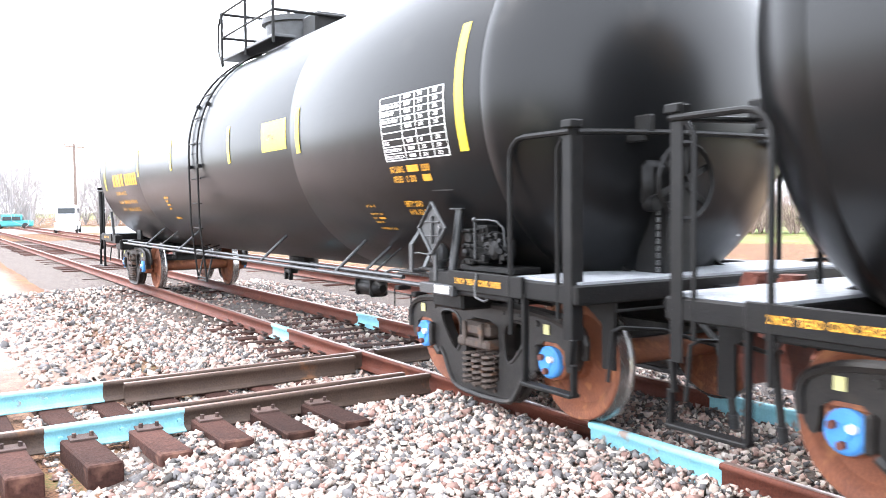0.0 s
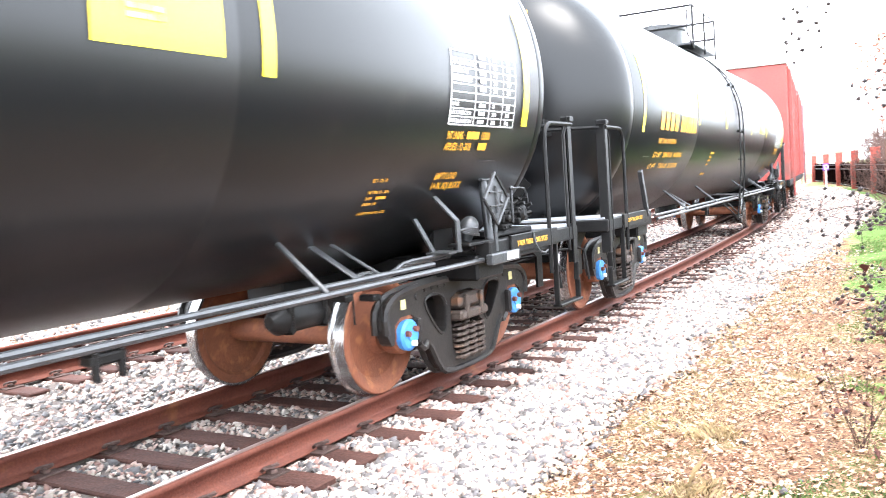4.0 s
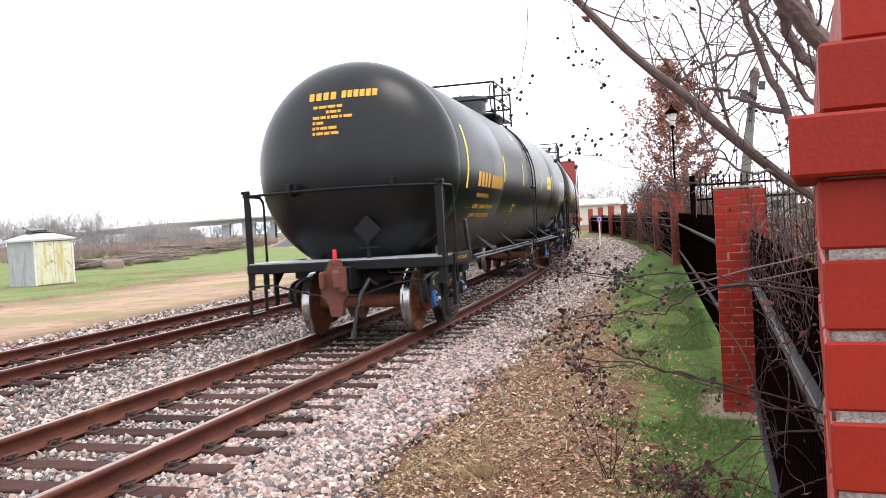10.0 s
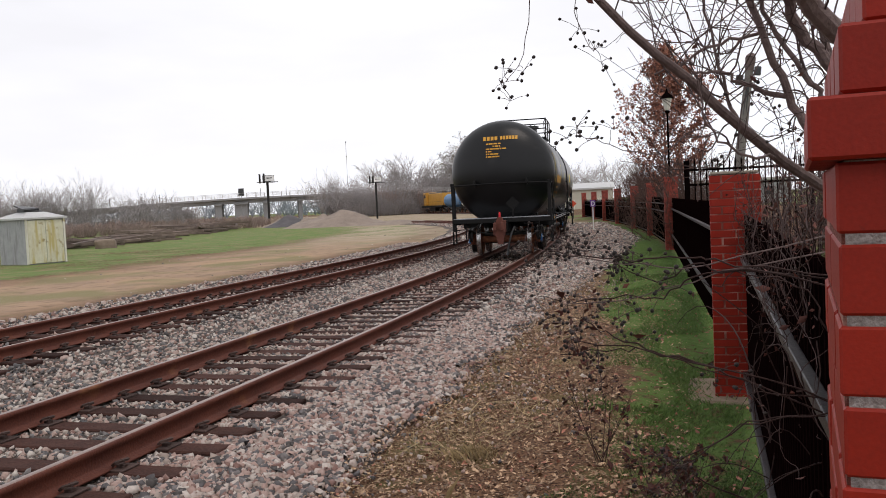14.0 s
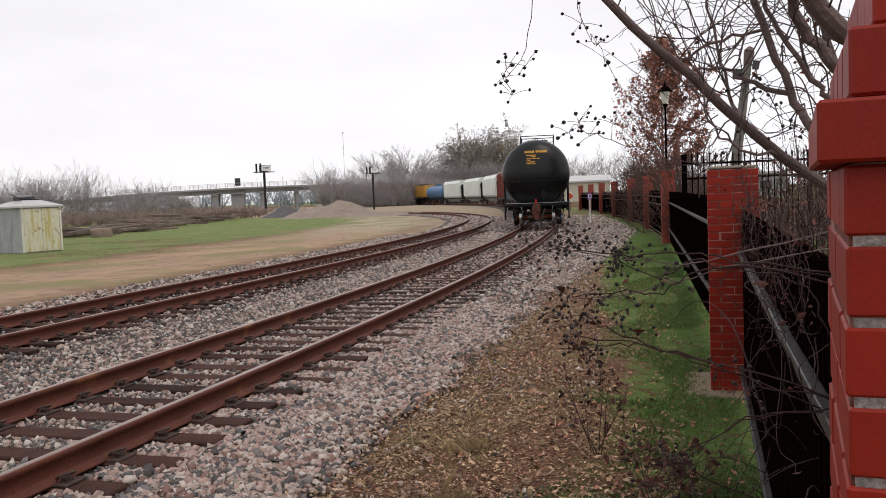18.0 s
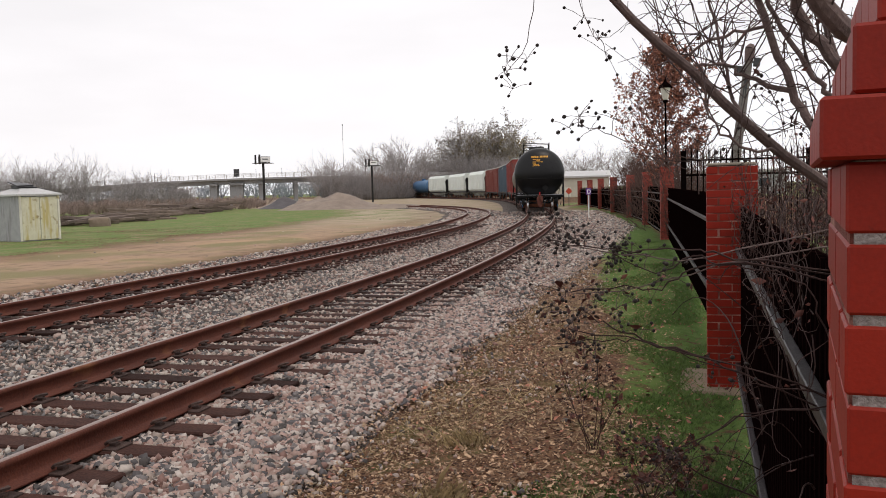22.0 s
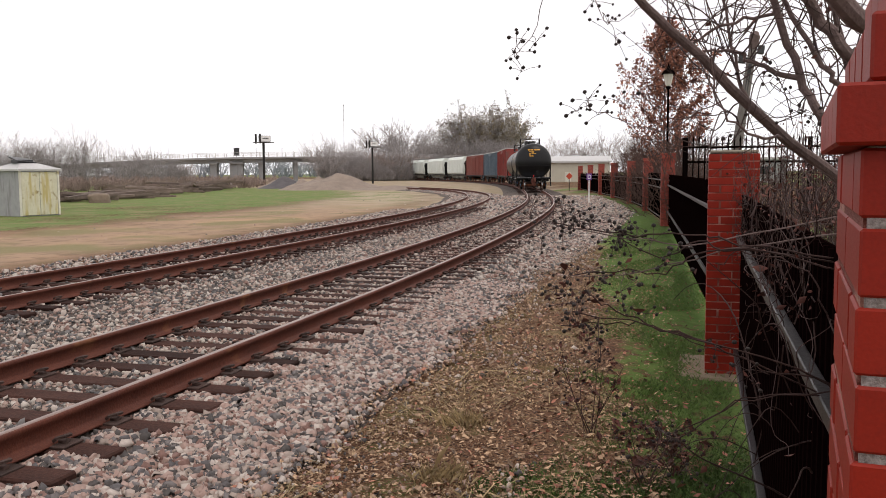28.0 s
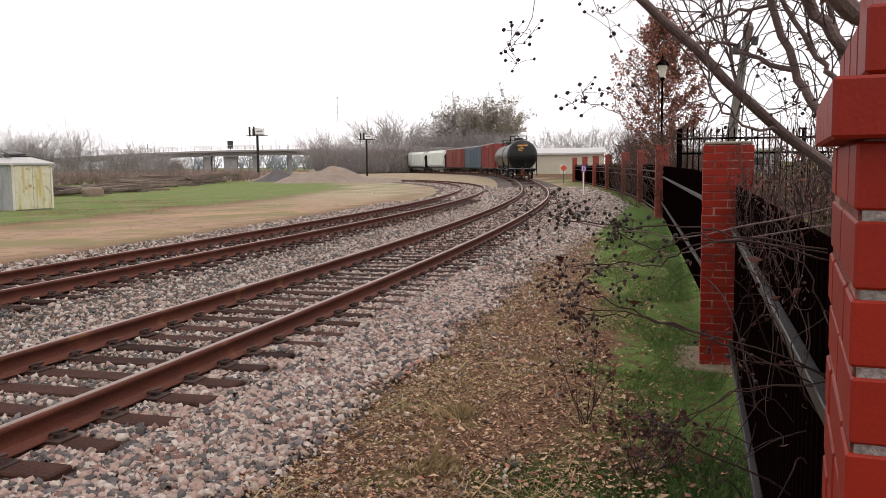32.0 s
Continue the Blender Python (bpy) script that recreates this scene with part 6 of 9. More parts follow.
def motions():
    times = [k * 0.5 for k in range(65)]
    turns = [k * 0.2 for k in range(161)]
    for car, gap, back in TRAIN:
        walk(car, [(t, car_pose(train_distance(t) + back, gap)) for t in times])
        for o in car.children_recursive:
            kind = o.name.split(".")[0]
            if kind in ("wheelset", "bearing_cap"):
                home = o.matrix_basis.copy()
                flip = -1 if kind == "bearing_cap" and home.translation.y > 0 else 1
                walk(o, [(t, home @ Matrix.Rotation(flip * (train_distance(t) - train_distance(0)) / WHEEL_R, 4, "Y")) for t in turns])


# ---------------------------------------------------------------- loose stones
def rock_shapes(rng, count, faces):
    out = []
    for _ in range(count):
        if faces == 8:
            v = np.concatenate([np.eye(3), -np.eye(3)]) + rng.uniform(-0.38, 0.38, (6, 3))
            f = np.array([(i, j, k) for i in (0, 3) for j in (1, 4) for k in (2, 5)])
            f = np.array([t if sum(q > 2 for q in t) % 2 == 0 else t[::-1] for t in f])
        elif faces == 20:
            bm = bmesh.new()
            bmesh.ops.create_icosphere(bm, subdivisions=1, radius=1)
            v = np.array([q.co[:] for q in bm.verts])
            f = np.array([[q.index for q in p.verts] for p in bm.faces])
            bm.free()
            v = np.sign(v) * np.abs(v) ** 0.75 * rng.uniform(0.7, 1.15, (len(v), 1))
        else:
            v = np.array([(x, y, z) for x in (-1, 1) for y in (-1, 1) for z in (-1, 1)], float) * 0.72
            v += rng.uniform(-0.3, 0.3, v.shape)
            f = np.array([(0, 1, 3), (0, 3, 2), (4, 6, 7), (4, 7, 5), (0, 4, 5), (0, 5, 1), (2, 3, 7), (2, 7, 6), (1, 5, 7), (1, 7, 3)])
        v *= rng.uniform((0.8, 0.65, 0.45), (1.2, 0.95, 0.75))
        out.append((v, f))
    return out


def scatter(name, pts, sizes, shapes, material, label, category, rng, tilt=0.6):
    """Many small pieces in one mesh of kind stuff."""
    vs, fs, base = [], [], 0
    pick = rng.integers(0, len(shapes), len(pts))
    for k, (v, f) in enumerate(shapes):
        sel = np.where(pick == k)[0]
        if not len(sel):
            continue
        m = len(sel)
        a, b, c = rng.uniform(0, 2 * np.pi, m), rng.normal(0, tilt, m), rng.normal(0, tilt, m)
        ca, sa, cb, sb, cc, sc = np.cos(a), np.sin(a), np.cos(b), np.sin(b), np.cos(c), np.sin(c)
        o, z = np.ones(m), np.zeros(m)
        rz = np.array([[ca, -sa, z], [sa, ca, z], [z, z, o]])
        ry = np.array([[cb, z, sb], [z, o, z], [-sb, z, cb]])
        rx = np.array([[o, z, z], [z, cc, -sc], [z, sc, cc]])
        rot = np.einsum("ijm,jkm,klm->mil", rz, ry, rx)
        w = np.einsum("mij,nj->mni", rot, v) * sizes[sel][:, None, None] + pts[sel][:, None, :]
        vs.append(w.reshape(-1, 3))
        fs.append((f[None] + (np.arange(m) * len(v))[:, None, None] + base).reshape(-1, 3))
        base += m * len(v)
    me = raw_mesh(name, np.concatenate(vs), np.concatenate(fs))
    me.materials.append(material)
    return tagged(new(name, me), label, category, kind="stuff")


def along(line, s, off):
    x, y, t = (np.interp(s, line.s, q) for q in (line.x, line.y, line.th))
    return x - np.sin(t) * off, y + np.cos(t) * off


def clear_of(ties, s, off, half=1.35):
    i = np.clip(np.searchsorted(ties, s), 1, len(ties) - 1)
    d = np.minimum(np.abs(ties[i] - s), np.abs(ties[i - 1] - s))
    on_tie = (d < 0.138) & (np.abs(off) < half)
    on_rail = np.abs(np.abs(off) - 0.7525) < 0.1
    return ~(on_tie | on_rail)


def lay_stones():
    rng = np.random.default_rng(21)
    icos, cubes, chips = rock_shapes(rng, 9, 20), rock_shapes(rng, 9, 10), rock_shapes(rng, 9, 8)

    def batch(n, s0, s1, o0, o1, size, line=MAIN, ties=None, power=1.0, lift=0.0):
        s = s0 + (s1 - s0) * rng.uniform(0, 1, n) ** power
        o = rng.uniform(o0, o1, n)
        if o0 < -2.3 and s0 >= 0:
            k = o > -2.28 + 0.1 * np.sin(s * 2.3) + 0.07 * np.sin(s * 7.3) + rng.normal(0, 0.1, len(s))
            s, o = s[k], o[k]
        if o0 < -3.0 and s0 == -7.1:
            k = o > np.interp(s, (-7.1, -2.0, -1.4, 0.6), (-4.6, -4.1, -3.2, -2.2)) + 0.1 * np.sin(s * 1.9) + rng.normal(0, 0.12, len(s))
            s, o = s[k], o[k]
        if ties is not None:
            k = clear_of(ties, s, o)
            s, o = s[k], o[k]
        x, y = along(line, s, o)
        z = -0.03 - 0.035 * smooth_step(1.35, 2.3, np.abs(o)) + rng.uniform(-0.012, 0.018, len(s)) + lift
        if s0 == -7.1 and o0 < -0.9:
            z -= 0.12 * np.maximum(smooth_step(-1.9, -1.5, s), smooth_step(3.4, 3.9, -o))
        return np.stack([x, y, z], 1), size * np.exp(np.clip(rng.normal(0, 0.36, len(s)), -0.7, 0.5))

    def strays(n, s0, s1, o0, o1, size):
        p, q = batch(n, s0, s1, o0, o1, size)
        p[:, 2] -= 0.012
        return p, q

    def spread(n):
        """Stones on the wide shoulder that opens toward the fence farther on."""
        s = 15 + 47 * rng.uniform(0, 1, n) ** 1.3
        o = -2.2 + (np.interp(s, (15, 21, 37, 62), (-2.4, -2.9, -4.2, -4.2)) + 2.2) * rng.uniform(0, 1, n) ** 0.8 + rng.normal(0, 0.1, n)
        x, y = along(MAIN, s, o)
        return np.stack([x, y, -0.075 + rng.uniform(-0.012, 0.015, n)], 1), (0.026 + 0.0008 * (s - 15)) * np.exp(np.clip(rng.normal(0, 0.36, n), -0.7, 0.5))

    near = [batch(46000, 1.5, 13, -2.5, -0.6, 0.0245, ties=MAIN_TIES), strays(2200, 1.5, 16, -2.75, -2.2, 0.019), batch(9000, -2.0, 2.0, -2.6, -0.6, 0.029, ties=MAIN_TIES)]
    mids = [batch(6000, -1.0, 2.0, -0.7, 1.6, 0.03, ties=MAIN_TIES), batch(26000, 1.5, 14, -0.7, 1.5, 0.0255, ties=MAIN_TIES), batch(5000, -9, -7.2, -4.2, -1.0, 0.026, ties=MAIN_TIES), batch(24000, -7.1, 0.6, -4.2, -0.86, 0.029, lift=0.115), batch(6000, -7.1, 0.6, -0.66, 0.66, 0.027, lift=0.075),
            batch(7000, -7.1, 0.6, 0.86, 2.4, 0.027, lift=0.07), batch(5000, -9.5, -7.2, -2.4, 2.2, 0.027, ties=MAIN_TIES), batch(12000, -14, -7.2, -2.6, 2.4, 0.029, ties=MAIN_TIES, power=0.7), batch(2600, -7.1, -5.0, -4.9, -3.6, 0.029, lift=0.04)]
    p, q = (np.concatenate(z) for z in zip(*near))
    # keep the crossing's rails and ties clear
    cx = CROSS_X + (1.4 - p[:, 1]) * 0.06
    k = ~(((np.abs(p[:, 0] - cx) < 0.09) | (np.abs(p[:, 0] - cx + 1.505) < 0.09)))
    scatter("ballast_stones", p[k], q[k], icos[:1] + cubes, STONE, "pink and grey crushed stones lying on the ballast", "stones", rng)
    far = mids + [batch(27000, 13, 34, -2.4, 1.5, 0.031, ties=MAIN_TIES), batch(34000, 1, 34, 1.3, 4.2, 0.027, power=1.5), batch(9000, 34, 62, -2.4, 2.4, 0.06, ties=MAIN_TIES),
           batch(18000, 2, 40, -1.8, 1.8, 0.027, line=SIDE, ties=SIDE_TIES), batch(10000, -22, -9, -4.0, 2.6, 0.037, ties=MAIN_TIES), batch(20000, -14, 2, 1.5, 8.0, 0.034),
           batch(9000, 1, 40, 1.8, 3.2, 0.035, line=SIDE), batch(8000, 40, 88, -2.0, 2.0, 0.06, line=SIDE)]
    far.append(spread(17000))
    p, q = (np.concatenate(z) for z in zip(*far))
    q[sum(len(m[1]) for m in mids):] *= 1.1
    k = ~((p[:, 0] < 0) & ((np.abs(p[:, 0] - CROSS_X - (1.4 - p[:, 1]) * 0.06) < 0.09) | (np.abs(p[:, 0] - CROSS_X + 1.505 - (1.4 - p[:, 1]) * 0.06) < 0.09)))
    # the tie ends before the crossing's nearer rail stay bare
    row = np.abs((2.7725 - p[:, 1]) % 0.475 - 0.2375) < 0.15
    k &= ~(row & (p[:, 0] > -7.35) & (p[:, 0] < -6.42) & (p[:, 1] < 2.7) & (p[:, 1] > -1.5))
    scatter("ballast_stones", p[k], q[k], cubes[:1] + chips, GREYSTONE, "grey crushed stones between and beyond the tracks", "stones", rng)


lay_stones()


# ---------------------------------------------------------------- brick pillars and iron fence
FENCE_OFF = -4.98
PILLARS = (8.05, 28.0, 38.5, 47.5, 57.0, 65.5, 74.0, 83.0)
BW, BH, BD, BJ = 0.211, 0.0605, 0.092, 0.0095


def brick_mesh(l, name="brick"):
    bm = bmesh.new()
    box(bm, (0, 0, 0), (l, BD, BH), bevel=0.0025)
    return mesh_of(bm, name)


def pillar_bricks(courses, half):
    """Poses of the bricks of a square pier: two full faces and two filled between them, turned at each course."""
    out = []
    for c in range(courses):
        z = BH / 2 + c * (BH + BJ)
        for side in range(4):
            r = Matrix.Rotation(side * math.pi / 2, 4, "Z")
            for x in (-(BW + BJ) / 2, (BW + BJ) / 2) if (side + c) % 2 == 0 else (0.0,):
                out.append(r @ Matrix.Translation((x, -half + BD / 2, z)))
    return out


def near_pillar(x, y, turn, courses, half, tall):
    p = thing("brick_pillar", "red-painted brick fence pillar with a corbelled cap" if tall else "red-painted brick fence pillar on a concrete slab", "fence pillar", "fence pillars", Matrix.Translation((x, y, -0.084 if tall else -0.165)) @ Matrix.Rotation(turn, 4, "Z"))
    h = courses * (BH + BJ)
    bm = bmesh.new()
    box(bm, (0.0, 0, h / 2 - 0.003), (2 * half - 0.007, 2 * half - 0.012 if tall else 2 * half - 0.007, h - 0.01))
    part("mortar_core", bm, MORTAR if tall else REDMORTAR, p)
    if tall:
        for sd in (-1, 1):
            bm = bmesh.new()
            box(bm, (0, sd * (half - 0.0045), h / 2 - 0.003), (2 * half - 0.016, 0.003, h - 0.012))
            part("painted_joint", bm, REDMORTAR, p, "painted-over mortar joints")
    me = brick_mesh(BW)
    me.materials.append(BRICK)
    rng = random.Random(5 if tall else 6)
    for m in pillar_bricks(courses, half):
        ob = hang("brick", me, p, m @ Matrix.Translation((0, rng.uniform(-0.0015, 0.0015), 0)))
    if tall:
        # corbelled courses of the cap: out, then stepping back in
        z = h - 0.009
        for k, (grow, hh) in enumerate(((0.022, 0.056), (-0.004, 0.062), (-0.024, 0.07), (-0.05, 0.07), (-0.08, 0.07))):
            w = half + grow
            bm = bmesh.new()
            box(bm, (0, 0, z + hh / 2), (2 * w - 0.09, 2 * w - 0.09, hh - 0.002))
            part("cap_core", bm, REDMORTAR, p)
            me2 = bpy.data.meshes.new("brick")
            bm = bmesh.new()
            box(bm, (0, 0, 0), (0.0975, 0.2, hh - 0.003), bevel=0.003)
            bm.to_mesh(me2)
            bm.free()
            me2.materials.append(BRICK)
            nb = max(2, round(2 * w / 0.1))
            for side in range(4):
                r = Matrix.Rotation(side * math.pi / 2, 4, "Z")
                for j in range(nb):
                    xx = -w + 0.04875 + (2 * w - 0.0975) * j / (nb - 1)
                    if side % 2 and j in (0, nb - 1):
                        continue
                    hang("brick", me2, p, r @ Matrix.Translation((xx, -w + 0.1, z + hh / 2)))
            z += hh
    else:
        bm = bmesh.new()
        box(bm, (0, 0, h + 0.012), (2 * half - 0.02, 2 * half - 0.02, 0.024), bevel=0.006)
        part("cap_slab", bm, CONCRETE, p)
        bm = bmesh.new()
        box(bm, (0.08, 0.24, -0.012), (1.0, 1.0, 0.1), bevel=0.02)
        part("footing_slab", bm, TANSLAB, p, "weathered pale concrete slab")
    return p


near_pillar(1.017, -0.351, -0.08, 26, 0.215, True)
px, py, pt = MAIN.at(PILLARS[0], FENCE_OFF)
near_pillar(px, -0.14, 0.02, 29, 0.215, False)


def far_pillar_mesh():
    bm = bmesh.new()
    for m in pillar_bricks(33, 0.215):
        bmesh.ops.create_cube(bm, size=1, matrix=m @ Matrix.Diagonal((BW, BD, BH, 1)))
    return mesh_of(bm, "brickwork")


FARBRICK = far_pillar_mesh()
FARBRICK.materials.append(BRICKF)
for s in PILLARS[1:]:
    x, y, t = MAIN.at(s, FENCE_OFF)
    p = thing("brick_pillar", "weathered red brick fence pillar in the grass", "fence pillar", "fence pillars", Matrix.Translation((x, y, -0.06)) @ Matrix.Rotation(t, 4, "Z"))
    tagged(hang("brickwork", FARBRICK, p), kind="stuff")
    bm = bmesh.new()
    box(bm, (0, 0, 1.145), (0.41, 0.41, 2.28))
    part("mortar_core", bm, REDMORTAR, p)
    bm = bmesh.new()
    box(bm, (0, 0, 2.305), (0.47, 0.47, 0.06), bevel=0.01)
    part("cap_slab", bm, BRICKF, p)


def picket_mesh(tall, w):
    bm = bmesh.new()
    box(bm, (0, 0, tall / 2 - 0.05), (w, w, tall - 0.16))
    v = [bm.verts.new((sx * w * 0.85, sy * w * 0.85, tall - 0.13)) for sx, sy in ((-1, -1), (1, -1), (1, 1), (-1, 1))]
    tip = bm.verts.new((0, 0, tall))
    for i in range(4):
        bm.faces.new((v[i], v[(i + 1) % 4], tip))
    bm.faces.new(v[::-1])
    me = mesh_of(bm, "picket")
    me.materials.append(FENCE)
    return me


PICKET = {2.5: picket_mesh(2.5, 0.022), 1.7: picket_mesh(1.7, 0.012)}


def fence_panel(a, b, label, rails, sheet=0.0, ribs=0.0, pitch=0.0, tall=1.7):
    """Rails between two ends, with a ribbed sheet behind them or pickets on them."""
    (x0, y0), (x1, y1) = a, b
    ln = math.hypot(x1 - x0, y1 - y0)
    t = math.atan2(y1 - y0, x1 - x0)
    p = thing("fence_panel", label, "fence", "fence panels", Matrix.Translation((x0, y0, -0.04)) @ Matrix.Rotation(t, 4, "Z"))
    for z in rails:
        bm = bmesh.new()
        box(bm, (ln / 2, 0.01, z), (ln, 0.04, 0.045), bevel=0.004)
        part("rail", bm, RAILTOPF if sheet else FENCE, p)
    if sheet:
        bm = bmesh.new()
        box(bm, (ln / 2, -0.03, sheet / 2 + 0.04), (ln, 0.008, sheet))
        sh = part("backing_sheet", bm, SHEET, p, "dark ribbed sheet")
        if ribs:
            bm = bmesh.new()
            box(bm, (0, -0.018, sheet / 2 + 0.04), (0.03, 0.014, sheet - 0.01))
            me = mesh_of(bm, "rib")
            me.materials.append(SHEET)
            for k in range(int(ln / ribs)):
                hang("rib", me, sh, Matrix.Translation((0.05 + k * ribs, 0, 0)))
    for k in range(int(ln / pitch) if pitch else 0):
        hang("picket", PICKET[tall], p, Matrix.Translation((pitch * (k + 0.5), 0, 0)))
    return p


SHEETED = "black iron fence panel with a dark ribbed sheet"
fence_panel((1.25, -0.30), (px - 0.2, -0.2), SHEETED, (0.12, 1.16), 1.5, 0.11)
prev = (px + 0.22, -0.14)
for s in PILLARS[1:]:
    x, y, t = MAIN.at(s, FENCE_OFF)
    here = (x - 0.22 * math.cos(t), y - 0.22 * math.sin(t))
    if s < 30:
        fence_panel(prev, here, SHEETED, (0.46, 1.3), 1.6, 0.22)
    else:
        fence_panel(prev, here, "black iron picket fence panel between brick pillars", (0.12, 1.16, 1.44), 1.5, 0, 0.13 if s < 40 else 0.24)
    prev = (x + 0.22 * math.cos(t), y + 0.22 * math.sin(t))
# a taller picket fence runs back from the row behind the second pillar
side_fence = fence_panel((18.7, 0.66), (19.9, -4.4), "tall black iron picket fence running back from the pillars", (0.2, 1.93, 2.24), 0, 0, 0.12, 2.5)
for d in (0.0, 2.55, 5.1):
    bm = bmesh.new()
    box(bm, (d, -0.03, 1.2), (0.075, 0.075, 2.4), bevel=0.006)
    box(bm, (d, -0.03, 2.42), (0.1, 0.1, 0.04), bevel=0.01)
    part("fence_post", bm, FENCE, side_fence)


# ---------------------------------------------------------------- plants
def branch_path(rng, a, b, n=7, sag=0.0, wob=0.06):
    """Points of a gently wavering branch."""
    a, b = Vector(a), Vector(b)
    ln = (b - a).length
    n = n + 3
    w = [(Vector((rng.uniform(-1, 1), rng.uniform(-1, 1), rng.uniform(-1, 1))) * wob * ln * 0.7 / k, k, rng.uniform(0, 6.28)) for k in (1, 2, 3)]
    pts = []
    for i in range(n):
        f = i / (n - 1)
        p = a.lerp(b, f)
        p.z += sag * 4 * f * (1 - f)
        for v, k, ph in w:
            p += v * (math.sin(3.14 * k * f + ph) - math.sin(ph) * (1 - f) - math.sin(3.14 * k + ph) * f)
        pts.append(p)
    return pts


def quad_leaves(name, centres, size, rng, material, parent, label="", curl=0.3):
    """Small bent leaves, two triangles each."""
    c = np.asarray(centres, float)
    n = len(c)
    u = rng.normal(size=(n, 3))
    u /= np.linalg.norm(u, axis=1)[:, None]
    w = np.cross(u, rng.normal(size=(n, 3)))
    w /= np.linalg.norm(w, axis=1)[:, None]
    nn = np.cross(u, w)
    s = (size * np.exp(rng.normal(0, 0.3, n)))[:, None]
    v = np.stack([c - u * s, c + w * s * 0.5 + nn * s * curl, c + u * s, c - w * s * 0.5 + nn * s * curl], 1).reshape(-1, 3)
    i = np.arange(n)[:, None] * 4
    f = np.concatenate([i + [[0, 1, 2]], i + [[0, 2, 3]]])
    ob = part(name, raw_mesh(name, v, f), material, parent, label)
    tagged(ob, kind="stuff")
    return ob


def build_myrtle():
    """The crape myrtle by the near pillar: grey limbs, arching twigs, clusters of dry seed pods."""
    rng = random.Random(9)
    nr = np.random.default_rng(9)
    bush = thing("crape_myrtle", "bare crape myrtle with grey limbs and dark dry seed pods", "shrub")
    stems = [([(2.95, -0.8, -0.05), (2.78, -0.55, 1.38), (2.44, -0.1, 1.85), (2.13, 0.24, 2.18), (1.9, 0.5, 2.5)], 0.022, 0.006),
             ([(2.9, -0.75, 0.2), (2.55, -0.46, 1.5), (2.35, -0.254, 1.825), (2.35, -0.195, 1.939), (2.3, -0.113, 2.166), (2.2, -0.06, 2.4)], 0.0145, 0.0075),
             ([(2.8, -0.8, 0.4), (2.45, -0.42, 1.83), (2.35, -0.3, 1.996), (2.33, -0.227, 2.09), (2.25, -0.19, 2.2), (2.15, -0.14, 2.4)], 0.019, 0.011),
             ([(2.4, -0.8, 0.6), (1.95, -0.36, 1.86), (1.85, -0.25, 2.0), (1.75, -0.14, 2.12), (1.6, -0.05, 2.3)], 0.026, 0.016),
             ([(2.5, -0.42, 1.75), (2.37, -0.297, 1.9), (2.35, -0.244, 1.971), (2.33, -0.154, 2.122), (2.3, -0.1, 2.25)], 0.0085, 0.005),
             ([(2.35, -0.197, 1.938), (2.36, -0.112, 1.967), (2.36, -0.043, 2.009), (2.38, 0.04, 2.02)], 0.0075, 0.003),
             ([(2.37, -0.13, 2.105), (2.36, -0.014, 2.081), (2.35, 0.071, 2.039), (2.33, 0.13, 2.02)], 0.0045, 0.0025),
             ([(2.44, -0.1, 1.85), (2.5, -0.06, 1.93), (2.48, -0.03, 2.05), (2.45, 0.02, 2.3)], 0.006, 0.003),
             ([(2.4, -0.16, 1.79), (2.3, -0.08, 1.8), (2.25, 0.0, 1.88), (2.2, 0.02, 1.98)], 0.004, 0.002),
             ([(3.1, -0.85, 0.2), (2.95, -0.5, 1.6), (2.8, -0.36, 2.0), (2.6, -0.24, 2.45)], 0.013, 0.007),
             ([(3.2, -0.7, 0.8), (3.25, -0.5, 1.7), (3.3, -0.35, 2.4)], 0.012, 0.006)]

    def curve(ctl, steps=5):
        """A smooth line through control points."""
        c = [Vector(q) for q in ctl]
        c = [c[0] * 2 - c[1]] + c + [c[-1] * 2 - c[-2]]
        pts = []
        for k in range(1, len(c) - 2):
            a, b, d, e = c[k - 1:k + 3]
            for u in (v / steps for v in range(steps)):
                pts.append(0.5 * (2 * b + (d - a) * u + (2 * a - 5 * b + 4 * d - e) * u * u + (3 * b - a - 3 * d + e) * u ** 3))
        return pts + [c[-2]]

    limbs = []
    for ctl, r0, r1 in stems:
        pts = curve(ctl)
        for p in pts[1:-1]:
            p += Vector((0, rng.gauss(0, 0.004), rng.gauss(0, 0.004)))
        bm = bmesh.new()
        tube(bm, pts, r0, 9, r1)
        part("limb", bm, BARK, bush, smooth=True)
        limbs += [(a, b, r0, r1) for a, b in zip(pts[4::3], pts[7::3])]
    # fine twigs from the limbs
    bm = bmesh.new()
    leaves = []
    for a, b, r0, r1 in limbs:
        for _ in range(3):
            p = Vector(a).lerp(Vector(b), rng.uniform(0.1, 1))
            if p.z < 1.72 or rng.random() < 0.25:
                continue
            q = p + Vector((rng.uniform(-0.35, 0.35), rng.uniform(-0.25, 0.3), rng.uniform(-0.15, 0.45)))
            pts = branch_path(rng, p, q, 9, rng.uniform(-0.08, 0.14), 0.24)
            tube(bm, pts, 0.0024, 4, 0.001)
            for k in (3, 6):
                q2 = pts[k] + Vector((rng.uniform(-0.25, 0.2), rng.uniform(-0.1, 0.25), rng.uniform(-0.1, 0.25)))
                tube(bm, branch_path(rng, pts[k], q2, 5, 0, 0.15), 0.0014, 3, 0.0007)
                if rng.random() < 0.3:
                    leaves.append(q2)
    tagged(part("twig_tangle", bm, TWIG, bush), kind="stuff")
    # arching shoots that end in loose clusters of pods
    pv = []
    bm = bmesh.new()
